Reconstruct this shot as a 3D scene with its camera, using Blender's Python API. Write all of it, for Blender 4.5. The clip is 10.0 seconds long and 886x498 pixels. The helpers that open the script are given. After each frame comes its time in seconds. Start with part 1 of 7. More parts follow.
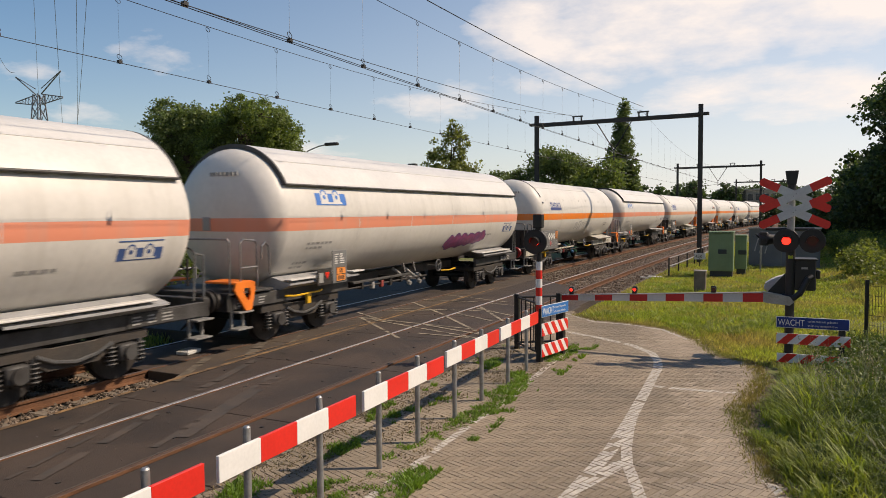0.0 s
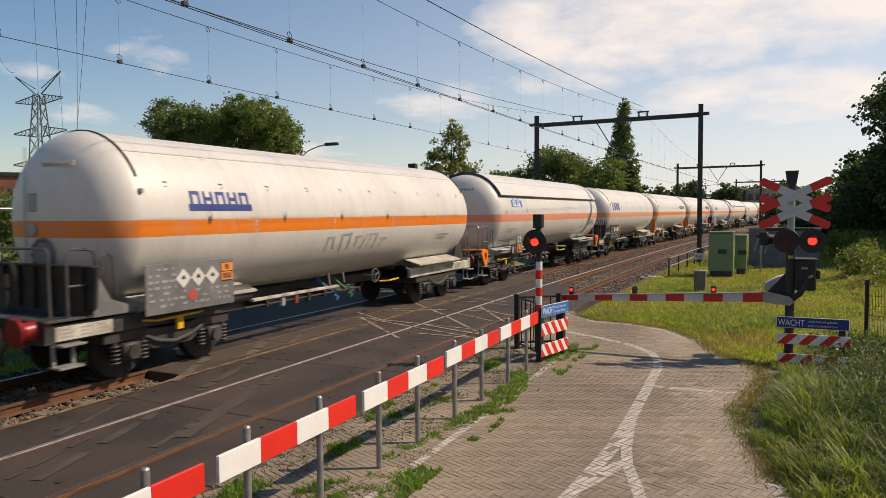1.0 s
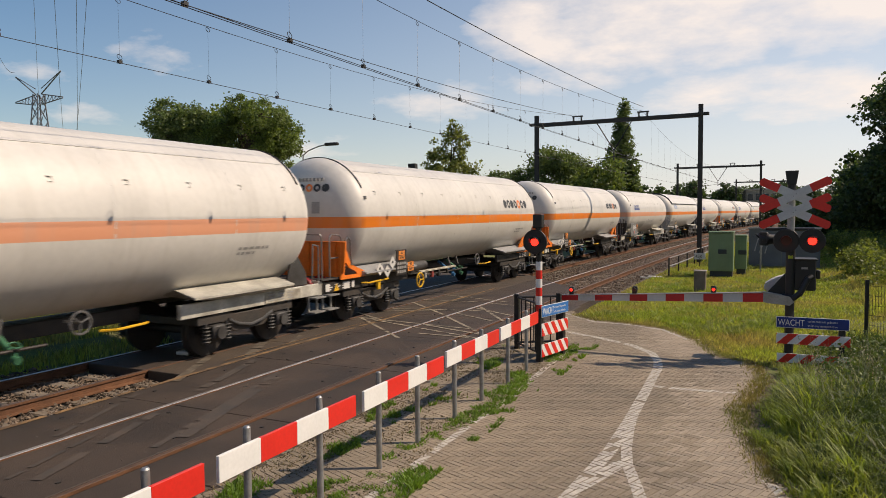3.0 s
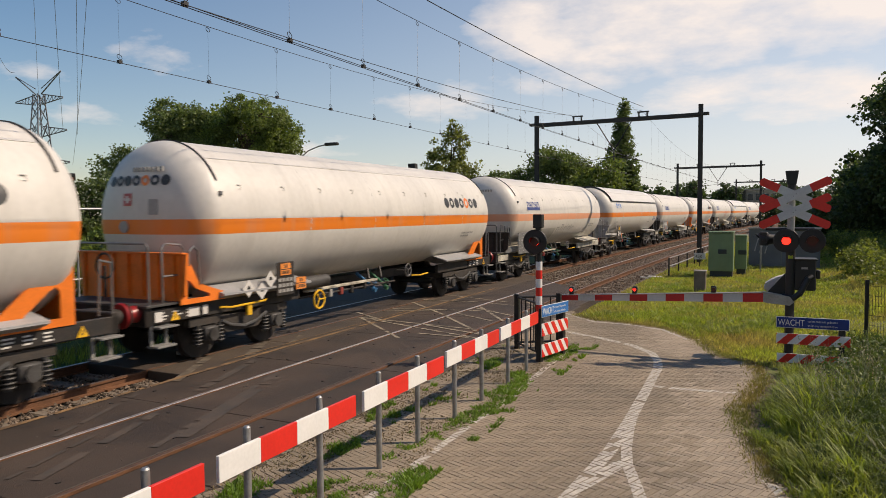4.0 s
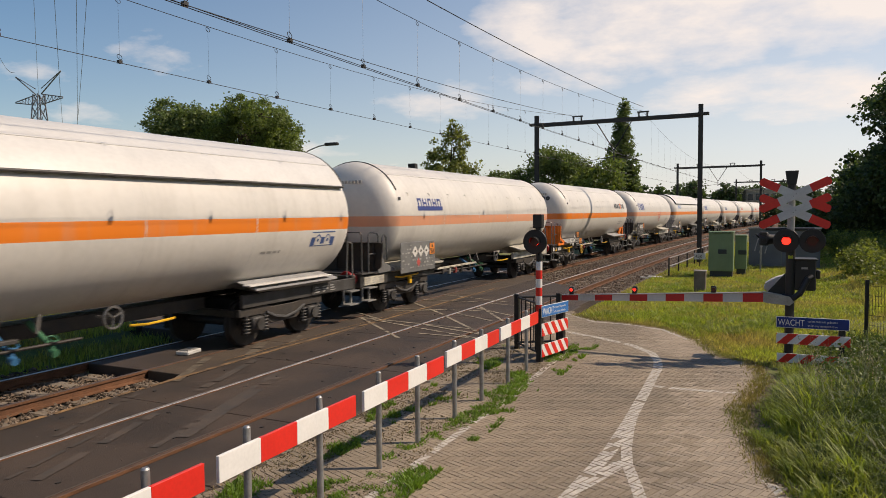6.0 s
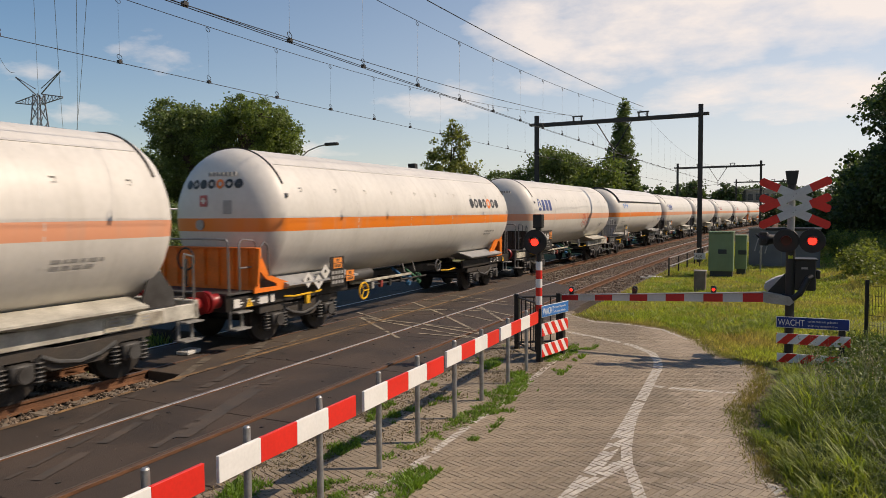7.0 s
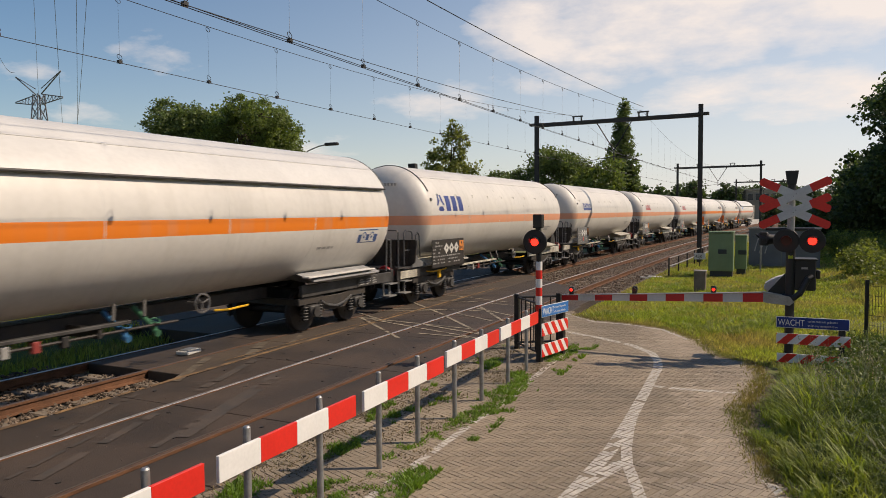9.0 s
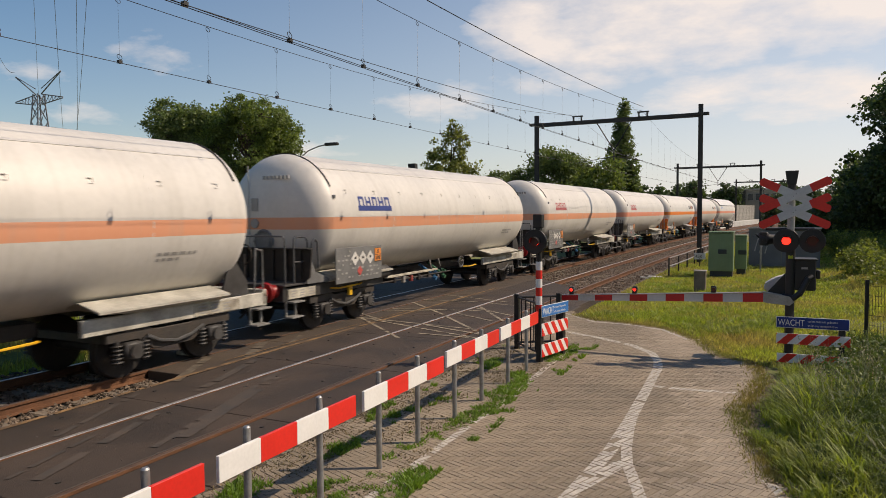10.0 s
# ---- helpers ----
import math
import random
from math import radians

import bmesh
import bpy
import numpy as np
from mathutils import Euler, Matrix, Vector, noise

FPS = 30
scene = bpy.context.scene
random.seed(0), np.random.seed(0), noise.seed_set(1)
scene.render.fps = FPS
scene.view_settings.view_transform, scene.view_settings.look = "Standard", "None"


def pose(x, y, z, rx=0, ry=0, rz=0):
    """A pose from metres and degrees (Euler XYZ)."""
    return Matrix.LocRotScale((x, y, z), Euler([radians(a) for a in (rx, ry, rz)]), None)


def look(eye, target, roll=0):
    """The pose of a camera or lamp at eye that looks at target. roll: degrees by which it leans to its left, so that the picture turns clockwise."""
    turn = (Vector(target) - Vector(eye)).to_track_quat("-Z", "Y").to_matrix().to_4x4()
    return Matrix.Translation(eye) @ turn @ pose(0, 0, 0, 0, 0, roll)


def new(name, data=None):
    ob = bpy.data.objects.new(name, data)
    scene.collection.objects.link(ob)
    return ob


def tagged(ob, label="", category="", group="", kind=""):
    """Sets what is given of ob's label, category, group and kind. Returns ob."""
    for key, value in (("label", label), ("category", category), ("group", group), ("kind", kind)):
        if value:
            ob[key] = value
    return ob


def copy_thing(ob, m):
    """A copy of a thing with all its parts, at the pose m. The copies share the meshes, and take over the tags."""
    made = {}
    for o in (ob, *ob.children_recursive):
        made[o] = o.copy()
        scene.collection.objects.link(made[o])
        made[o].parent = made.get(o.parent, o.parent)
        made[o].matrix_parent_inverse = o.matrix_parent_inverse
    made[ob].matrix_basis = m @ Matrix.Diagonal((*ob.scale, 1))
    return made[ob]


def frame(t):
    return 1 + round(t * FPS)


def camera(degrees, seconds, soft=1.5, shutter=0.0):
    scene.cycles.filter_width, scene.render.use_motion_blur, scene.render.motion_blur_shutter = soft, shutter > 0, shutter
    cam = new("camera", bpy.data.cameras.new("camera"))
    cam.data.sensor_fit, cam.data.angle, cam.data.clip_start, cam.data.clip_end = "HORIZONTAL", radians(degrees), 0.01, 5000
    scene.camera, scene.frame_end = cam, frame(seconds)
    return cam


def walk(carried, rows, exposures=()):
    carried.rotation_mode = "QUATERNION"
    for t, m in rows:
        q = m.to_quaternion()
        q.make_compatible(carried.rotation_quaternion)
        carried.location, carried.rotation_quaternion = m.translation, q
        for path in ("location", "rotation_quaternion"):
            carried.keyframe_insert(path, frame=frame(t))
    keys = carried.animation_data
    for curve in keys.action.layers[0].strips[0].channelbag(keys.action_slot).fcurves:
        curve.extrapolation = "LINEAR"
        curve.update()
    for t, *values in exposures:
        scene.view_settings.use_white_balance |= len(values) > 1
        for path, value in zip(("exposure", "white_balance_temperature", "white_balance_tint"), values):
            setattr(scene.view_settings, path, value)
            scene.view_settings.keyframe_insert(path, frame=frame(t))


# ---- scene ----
# Track curve: the lines bend gently to the right
KAPPA = 0.00082
FAR_TRACK, NEAR_TRACK = -10.375, -6.808      # centre lines at y = 0
GAUGE = 1.507


def bend(y):
    return KAPPA * max(y, 0.0) ** 2 / 2


def heading(y):
    return -math.degrees(math.atan(KAPPA * max(y, 0.0)))


# ---- camera ----
YAW, PITCH, ROLL, EYE = -25.2856, -3.0339, -0.4095, Vector((0, 0, 2.647))
cam = camera(65.21, 10.0, 0.8, 0.10)
ahead = Vector((math.sin(radians(YAW)) * math.cos(radians(PITCH)), math.cos(radians(YAW)) * math.cos(radians(PITCH)), math.sin(radians(PITCH))))
walk(cam, [(0, look(EYE, EYE + ahead, ROLL)), (10, look(EYE, EYE + ahead, ROLL))], [(0, 0.09, 7220, 16), (1.6, 0.02, 7220, 16), (6, 0.0, 7220, 16), (10, -0.05, 7220, 16)])

# ---- light ----
SUN_TO = Vector((2.5, 1.35, 2.8)).normalized()
sun_el = math.asin(SUN_TO.z)
sun_az = math.atan2(SUN_TO.x, SUN_TO.y)
sun = new("sun", bpy.data.lights.new("sun", "SUN"))
sun.data.energy, sun.data.angle, sun.data.color = 4.7, radians(0.7), (1.0, 0.90, 0.75)
sun.matrix_world = look((0, 0, 60), Vector((0, 0, 60)) - SUN_TO)

world = bpy.data.worlds.new("sky")
scene.world = world
world.use_nodes = True
wn, wl = world.node_tree.nodes, world.node_tree.links
wn.clear()
w_out = wn.new("ShaderNodeOutputWorld")
w_bg = wn.new("ShaderNodeBackground")
w_sky = wn.new("ShaderNodeTexSky")
w_sky.sky_type, w_sky.sun_disc = "NISHITA", False
w_sky.sun_elevation, w_sky.sun_rotation = sun_el, sun_az
w_sky.air_density, w_sky.dust_density, w_sky.ozone_density = 1.1, 0.6, 2.2
# soft cumulus: a few broad banks by bearing and height, frayed by noise laid on a plane high above
w_co = wn.new("ShaderNodeTexCoord")
w_sep = wn.new("ShaderNodeSeparateXYZ")
wl.new(w_co.outputs["Generated"], w_sep.inputs[0])


def sky_math(op, a, b, c=None):
    node = wn.new("ShaderNodeMath")
    node.operation = op
    for k, v in enumerate((a, b) if c is None else (a, b, c)):
        if isinstance(v, (int, float)):
            node.inputs[k].default_value = v
        else:
            wl.new(v, node.inputs[k])
    return node.outputs[0]


def sky_dot(v):
    node = wn.new("ShaderNodeVectorMath")
    node.operation, node.inputs[1].default_value = "DOT_PRODUCT", v
    wl.new(w_co.outputs["Generated"], node.inputs[0])
    return node.outputs["Value"]


w_flat = sky_math("ADD", w_sep.outputs["Z"], 0.22)
w_div = wn.new("ShaderNodeVectorMath")
w_div.operation = "DIVIDE"
w_cmb = wn.new("ShaderNodeCombineXYZ")
for k in ("X", "Y"):
    wl.new(w_flat, w_cmb.inputs[k])
w_cmb.inputs["Z"].default_value = 1.0
wl.new(w_co.outputs["Generated"], w_div.inputs[0])
wl.new(w_cmb.outputs[0], w_div.inputs[1])
w_noise = wn.new("ShaderNodeTexNoise")
w_noise.inputs["Scale"].default_value, w_noise.inputs["Detail"].default_value = 2.6, 9.0
w_noise.inputs["Roughness"].default_value = 0.58
wl.new(w_div.outputs[0], w_noise.inputs["Vector"])
# (bearing east of north, height, half width, half height in degrees, weight)
BANKS = [(-9.5, 14.6, 15.5, 3.9, 1.0), (5.5, 15.6, 10.5, 4.6, 1.0), (2.5, 8.4, 11.5, 2.2, 0.75), (-26.5, 9.0, 7.5, 2.0, 0.55), (-47.5, 11.4, 4.0, 1.7, 0.45),
         (-57.5, 9.6, 4.6, 1.5, 0.45), (-36.0, 4.9, 10.0, 1.6, 0.45), (-52.0, 7.4, 4.5, 1.2, 0.4), (-16.0, 10.6, 7.0, 1.5, 0.4)]
w_bank = None
for bearing, height, half_w, half_h, weight in BANKS:
    a = radians(bearing)
    u = sky_math("DIVIDE", sky_dot((math.cos(a), -math.sin(a), 0)), math.sin(radians(half_w)))
    v = sky_math("DIVIDE", sky_math("SUBTRACT", w_sep.outputs["Z"], math.sin(radians(height))), math.sin(radians(half_h)))
    q = sky_math("ADD", sky_math("MULTIPLY", u, u), sky_math("MULTIPLY", v, v))
    q = sky_math("MULTIPLY", sky_math("MAXIMUM", sky_math("SUBTRACT", 1.25, q), 0.0), weight * 0.36)
    w_bank = q if w_bank is None else sky_math("MAXIMUM", w_bank, q)
w_east = sky_dot((0.9, 0.1, -0.25))
w_dense = sky_math("ADD", sky_math("MULTIPLY_ADD", w_noise.outputs["Fac"], 0.95, w_bank), sky_math("MULTIPLY", w_east, 0.10))
w_ramp = wn.new("ShaderNodeValToRGB")
w_ramp.color_ramp.elements[0].position, w_ramp.color_ramp.elements[1].position = 0.60, 0.86
w_ramp.color_ramp.elements[0].color = (0.0, 0.0, 0.0, 1)
w_ramp.color_ramp.elements[1].color = (0.85, 0.85, 0.85, 1)
wl.new(w_dense, w_ramp.inputs[0])
# haze near the horizon
w_haze = wn.new("ShaderNodeMapRange")
w_haze.inputs["From Min"].default_value, w_haze.inputs["From Max"].default_value = 0.0, 0.70
w_haze.inputs["To Min"].default_value, w_haze.inputs["To Max"].default_value = 0.78, 0.0
wl.new(w_sep.outputs["Z"], w_haze.inputs["Value"])
w_side = wn.new("ShaderNodeMapRange")
w_side.inputs["From Min"].default_value, w_side.inputs["From Max"].default_value = -0.8, 0.15
w_side.inputs["To Min"].default_value, w_side.inputs["To Max"].default_value = 0.20, 1.02
wl.new(w_east, w_side.inputs["Value"])
w_hz = wn.new("ShaderNodeMath")
w_hz.operation = "MULTIPLY"
wl.new(w_haze.outputs[0], w_hz.inputs[0])
wl.new(w_side.outputs[0], w_hz.inputs[1])
w_hmix = wn.new("ShaderNodeMixRGB")
w_hmix.inputs[2].default_value = (8.3, 9.0, 9.9, 1)
wl.new(w_hz.outputs[0], w_hmix.inputs[0])
w_sat = wn.new("ShaderNodeHueSaturation")
w_sat.inputs["Saturation"].default_value = 1.5
wl.new(w_sky.outputs[0], w_sat.inputs["Color"])
wl.new(w_sat.outputs[0], w_hmix.inputs[1])
w_mix = wn.new("ShaderNodeMixRGB")
w_mix.inputs[2].default_value = (9.5, 9.1, 8.75, 1)
wl.new(w_ramp.outputs[0], w_mix.inputs[0])
wl.new(w_hmix.outputs[0], w_mix.inputs[1])
wl.new(w_mix.outputs[0], w_bg.inputs[0])
w_bg.inputs[1].default_value = 0.099
wl.new(w_bg.outputs[0], w_out.inputs[0])


# ---- materials ----
def mat(name, base, rough=0.6, metal=0.0, scale=6.0, vary=0.25, grain=60.0, bump=0.15, glow=None, second=None, spec=None, per_piece=0.0, thin=0.0):
    """Noise at two scales on a base colour; second: colour of the stains; per_piece: spread from piece to piece."""
    m = bpy.data.materials.new(name)
    m.use_nodes = True
    n, l = m.node_tree.nodes, m.node_tree.links
    b = n["Principled BSDF"]
    b.inputs["Roughness"].default_value, b.inputs["Metallic"].default_value = rough, metal
    if spec is not None:
        b.inputs["Specular IOR Level"].default_value = spec
    co = n.new("ShaderNodeTexCoord")
    big = n.new("ShaderNodeTexNoise")
    big.inputs["Scale"].default_value, big.inputs["Detail"].default_value = scale, 5
    l.new(co.outputs["Object"], big.inputs["Vector"])
    fine = n.new("ShaderNodeTexNoise")
    fine.inputs["Scale"].default_value, fine.inputs["Detail"].default_value = grain, 3
    l.new(co.outputs["Object"], fine.inputs["Vector"])
    dark = second or tuple(c * (1 - vary) for c in base)
    light = tuple(min(1, c * (1 + vary * 0.5)) for c in base)
    r = n.new("ShaderNodeValToRGB")
    r.color_ramp.elements[0].position, r.color_ramp.elements[1].position = 0.32, 0.68
    r.color_ramp.elements[0].color, r.color_ramp.elements[1].color = (*dark, 1), (*light, 1)
    l.new(big.outputs["Fac"], r.inputs[0])
    mx = n.new("ShaderNodeMixRGB")
    mx.blend_type = "MULTIPLY"
    mx.inputs[0].default_value = min(1, vary * 1.6)
    r2 = n.new("ShaderNodeValToRGB")
    r2.color_ramp.elements[0].position, r2.color_ramp.elements[1].position = 0.3, 0.62
    r2.color_ramp.elements[0].color = (0.45, 0.45, 0.45, 1)
    l.new(fine.outputs["Fac"], r2.inputs[0])
    l.new(r.outputs[0], mx.inputs[1])
    l.new(r2.outputs[0], mx.inputs[2])
    top = mx.outputs[0]
    if per_piece:
        hv = n.new("ShaderNodeHueSaturation")
        geo = n.new("ShaderNodeNewGeometry")
        oi = n.new("ShaderNodeObjectInfo")
        ad = n.new("ShaderNodeMath")
        ad.operation = "ADD"
        l.new(geo.outputs["Random Per Island"], ad.inputs[0])
        l.new(oi.outputs["Random"], ad.inputs[1])
        fr = n.new("ShaderNodeMath")
        fr.operation = "FRACT"
        l.new(ad.outputs[0], fr.inputs[0])
        mr = n.new("ShaderNodeMapRange")
        mr.inputs["To Min"].default_value, mr.inputs["To Max"].default_value = 1 - per_piece, 1 + per_piece
        l.new(fr.outputs[0], mr.inputs["Value"])
        l.new(mr.outputs[0], hv.inputs["Value"])
        l.new(top, hv.inputs["Color"])
        top = hv.outputs[0]
    l.new(top, b.inputs["Base Color"])
    rr = n.new("ShaderNodeMapRange")
    rr.inputs["To Min"].default_value, rr.inputs["To Max"].default_value = max(0.03, rough - 0.12), min(1, rough + 0.12)
    l.new(big.outputs["Fac"], rr.inputs["Value"])
    l.new(rr.outputs[0], b.inputs["Roughness"])
    if bump:
        bp = n.new("ShaderNodeBump")
        bp.inputs["Strength"].default_value, bp.inputs["Distance"].default_value = bump, 0.02
        l.new(fine.outputs["Fac"], bp.inputs["Height"])
        l.new(bp.outputs[0], b.inputs["Normal"])
    if thin:
        tl = n.new("ShaderNodeBsdfTranslucent")
        ms = n.new("ShaderNodeMixShader")
        ms.inputs[0].default_value = thin
        warm = n.new("ShaderNodeMixRGB")
        warm.blend_type = "MULTIPLY"
        warm.inputs[0].default_value = 1.0
        warm.inputs[2].default_value = (1.5, 1.5, 0.75, 1)
        l.new(top, warm.inputs[1])
        l.new(warm.outputs[0], tl.inputs["Color"])
        l.new(b.outputs[0], ms.inputs[1])
        l.new(tl.outputs[0], ms.inputs[2])
        l.new(ms.outputs[0], n["Material Output"].inputs["Surface"])
    if glow:
        b.inputs["Emission Color"].default_value = (*glow[:3], 1)
        b.inputs["Emission Strength"].default_value = glow[3]
    return m


def tank_paint(name, stripe, fade):
    """White tank enamel with a warning stripe at a fixed height, soot and run-down dirt."""
    m = mat(name, (0.605, 0.576, 0.525), 0.46, 0, 0.7, 0.07, 9, 0.0)
    n, l = m.node_tree.nodes, m.node_tree.links
    b = n["Principled BSDF"]
    base = b.inputs["Base Color"].links[0].from_socket
    co = n.new("ShaderNodeTexCoord")
    sp = n.new("ShaderNodeSeparateXYZ")
    l.new(co.outputs["Object"], sp.inputs[0])
    d = n.new("ShaderNodeMath")
    d.operation, d.inputs[1].default_value = "SUBTRACT", 2.42
    l.new(sp.outputs["Z"], d.inputs[0])
    a = n.new("ShaderNodeMath")
    a.operation = "ABSOLUTE"
    l.new(d.outputs[0], a.inputs[0])
    lt = n.new("ShaderNodeMath")
    lt.operation, lt.inputs[1].default_value = "LESS_THAN", 0.135
    l.new(a.outputs[0], lt.inputs[0])
    # streaks that run down the shell
    mp = n.new("ShaderNodeMapping")
    mp.inputs["Scale"].default_value = (0.6, 2.6, 0.16)
    l.new(co.outputs["Object"], mp.inputs["Vector"])
    st = n.new("ShaderNodeTexNoise")
    st.inputs["Scale"].default_value, st.inputs["Detail"].default_value = 1.6, 6
    l.new(mp.outputs[0], st.inputs["Vector"])
    sr = n.new("ShaderNodeValToRGB")
    sr.color_ramp.elements[0].position, sr.color_ramp.elements[1].position = 0.5, 0.8
    sr.color_ramp.elements[1].color = (0.32, 0.32, 0.32, 1)
    l.new(st.outputs["Fac"], sr.inputs[0])
    dm = n.new("ShaderNodeMixRGB")
    dm.inputs[2].default_value = (0.36, 0.33, 0.28, 1)
    l.new(sr.outputs[0], dm.inputs[0])
    mx = n.new("ShaderNodeMixRGB")
    mx.inputs[2].default_value = (*stripe, 1)
    ft = n.new("ShaderNodeMath")
    ft.operation, ft.inputs[1].default_value = "MULTIPLY", fade
    l.new(lt.outputs[0], ft.inputs[0])
    l.new(ft.outputs[0], mx.inputs[0])
    l.new(base, mx.inputs[1])
    l.new(mx.outputs[0], dm.inputs[1])
    l.new(dm.outputs[0], b.inputs["Base Color"])
    return m


M = {}
M["tank_salmon"] = tank_paint("tank enamel, faded salmon stripe", (0.72, 0.20, 0.09), 0.85)
M["tank_orange"] = tank_paint("tank enamel, orange stripe", (0.74, 0.19, 0.015), 1.0)
M["tank_pale"] = tank_paint("tank enamel, pale orange stripe", (0.70, 0.24, 0.09), 0.8)
M["white"] = mat("white enamel", (0.62, 0.60, 0.56), 0.4, 0, 1.2, 0.08, 14, 0.02)
M["dirty_white"] = mat("dirty cream paint", (0.50, 0.47, 0.38), 0.55, 0, 3, 0.3, 30, 0.05, second=(0.22, 0.19, 0.15))
M["black"] = mat("grimy black steel", (0.022, 0.021, 0.020), 0.6, 0.2, 4, 0.4, 40, 0.2, second=(0.045, 0.035, 0.028))
M["grey_frame"] = mat("dull grey frame paint", (0.062, 0.060, 0.057), 0.6, 0.1, 3, 0.35, 40, 0.1, second=(0.032, 0.028, 0.025))
M["steel"] = mat("worn steel", (0.30, 0.29, 0.28), 0.45, 0.8, 5, 0.3, 60, 0.1)
M["orange_paint"] = mat("orange paint", (0.80, 0.19, 0.02), 0.45, 0, 3, 0.15, 30, 0.03)
M["red_paint"] = mat("red paint", (0.30, 0.015, 0.015), 0.4, 0, 3, 0.2, 30, 0.03)
M["yellow_paint"] = mat("yellow paint", (0.75, 0.42, 0.02), 0.45, 0, 3, 0.15, 30, 0.03)
M["navy"] = mat("navy lettering paint", (0.03, 0.05, 0.20), 0.4, 0, 3, 0.1, 30, 0)
M["blue"] = mat("blue sign paint", (0.04, 0.16, 0.48), 0.4, 0, 3, 0.12, 30, 0)
M["ink"] = mat("black lettering paint", (0.03, 0.03, 0.03), 0.45, 0, 3, 0.15, 30, 0)
M["faint"] = mat("faded grey lettering", (0.32, 0.31, 0.29), 0.5, 0, 3, 0.15, 30, 0)
M["rail_rust"] = mat("rusty rail side", (0.17, 0.075, 0.034), 0.75, 0.2, 3, 0.35, 50, 0.3)
M["rail_top"] = mat("polished rail head", (0.66, 0.64, 0.62), 0.5, 1.0, 5, 0.15, 60, 0.02)
M["rail_dull"] = mat("dull brown rail head, rusted and shaded", (0.14, 0.085, 0.06), 0.5, 0.4, 5, 0.25, 60, 0.05)
M["panel"] = mat("dark crossing deck", (0.055, 0.037, 0.026), 0.75, 0, 0.9, 0.45, 110, 0.35, second=(0.030, 0.022, 0.017))
M["asphalt"] = mat("brown-stained asphalt", (0.078, 0.054, 0.034), 0.8, 0, 0.9, 0.3, 70, 0.4, second=(0.050, 0.038, 0.029))
M["brick"] = mat("grey-brown clay paver", (0.295, 0.235, 0.163), 0.85, 0, 0.45, 0.34, 110, 0.5, per_piece=0.10)
M["brick_pale"] = mat("sand-washed clay paver", (0.365, 0.295, 0.215), 0.88, 0, 0.45, 0.30, 110, 0.5, per_piece=0.09)
M["joint"] = mat("sandy joint", (0.085, 0.062, 0.043), 0.95, 0, 5, 0.3, 80, 0.4)
M["mark"] = mat("worn white road paint", (0.52, 0.475, 0.40), 0.75, 0, 7, 0.25, 55, 0.1, second=(0.36, 0.32, 0.27))
M["mark_dim"] = mat("nearly worn away road paint", (0.34, 0.29, 0.21), 0.8, 0, 5, 0.4, 40, 0.1, second=(0.10, 0.08, 0.058))
M["grey_over"] = mat("grey overpaint", (0.41, 0.395, 0.36), 0.45, 0, 2, 0.15, 20, 0)
M["gravel"] = mat("brown ballast stone", (0.155, 0.112, 0.078), 0.9, 0, 2, 0.3, 50, 0.5, per_piece=0.5)
M["soil"] = mat("ballast bed", (0.13, 0.10, 0.073), 0.95, 0, 1.2, 0.35, 45, 0.7)
M["sleeper"] = mat("weathered concrete sleeper", (0.21, 0.17, 0.13), 0.85, 0, 3, 0.3, 50, 0.3)
M["ground"] = mat("meadow ground", (0.15, 0.175, 0.035), 0.95, 0, 0.5, 0.35, 14, 0.9, second=(0.15, 0.135, 0.05))
M["grass"] = mat("grass blade", (0.27, 0.335, 0.052), 0.6, 0, 0.55, 0.3, 6, 0, per_piece=0.4, second=(0.34, 0.27, 0.11), thin=0.5)
M["weed"] = mat("fresh green weed leaf", (0.14, 0.24, 0.03), 0.6, 0, 0.6, 0.25, 8, 0, per_piece=0.35, thin=0.45)
M["seed"] = mat("dry seed head", (0.40, 0.35, 0.20), 0.8, 0, 2, 0.2, 20, 0, per_piece=0.3)
# Distance haze is put into these leaf greens, save the birch's.
M["leaf"] = mat("tree leaf", (0.145, 0.195, 0.052), 0.55, 0, 0.3, 0.3, 4, 0, per_piece=0.45, thin=0.45)
M["leaf_dark"] = mat("dark tree leaf", (0.064, 0.102, 0.036), 0.6, 0, 0.3, 0.3, 4, 0, per_piece=0.45, thin=0.35)
M["leaf_light"] = mat("pale birch leaf", (0.19, 0.215, 0.07), 0.55, 0, 0.3, 0.25, 4, 0, per_piece=0.4, thin=0.45)
M["leaf_hazed"] = mat("tree leaf lightened for haze", (0.122, 0.168, 0.060), 0.55, 0, 0.3, 0.3, 4, 0, per_piece=0.4, thin=0.45)
M["bark"] = mat("bark", (0.09, 0.07, 0.05), 0.9, 0, 3, 0.3, 30, 0.5)
M["sign_red"] = mat("red sheeting", (0.72, 0.025, 0.015), 0.4, 0, 3, 0.1, 30, 0.01)
M["sign_white"] = mat("white sheeting", (0.76, 0.75, 0.72), 0.4, 0, 3, 0.07, 30, 0.01)
# One sheeting in two tones: the shade and sunlight are in the colour.
M["sign_blue_shade"] = mat("shaded blue sheeting", (0.012, 0.035, 0.20), 0.4, 0, 3, 0.1, 30, 0.01)
M["sign_blue_lit"] = mat("sunlit shaded blue sheeting", (0.03, 0.17, 0.47), 0.4, 0, 3, 0.1, 30, 0.01)
M["galv"] = mat("galvanised steel", (0.36, 0.36, 0.36), 0.5, 0.7, 8, 0.2, 40, 0.05)
M["post_black"] = mat("black painted steel", (0.012, 0.012, 0.012), 0.5, 0, 4, 0.2, 40, 0.05)
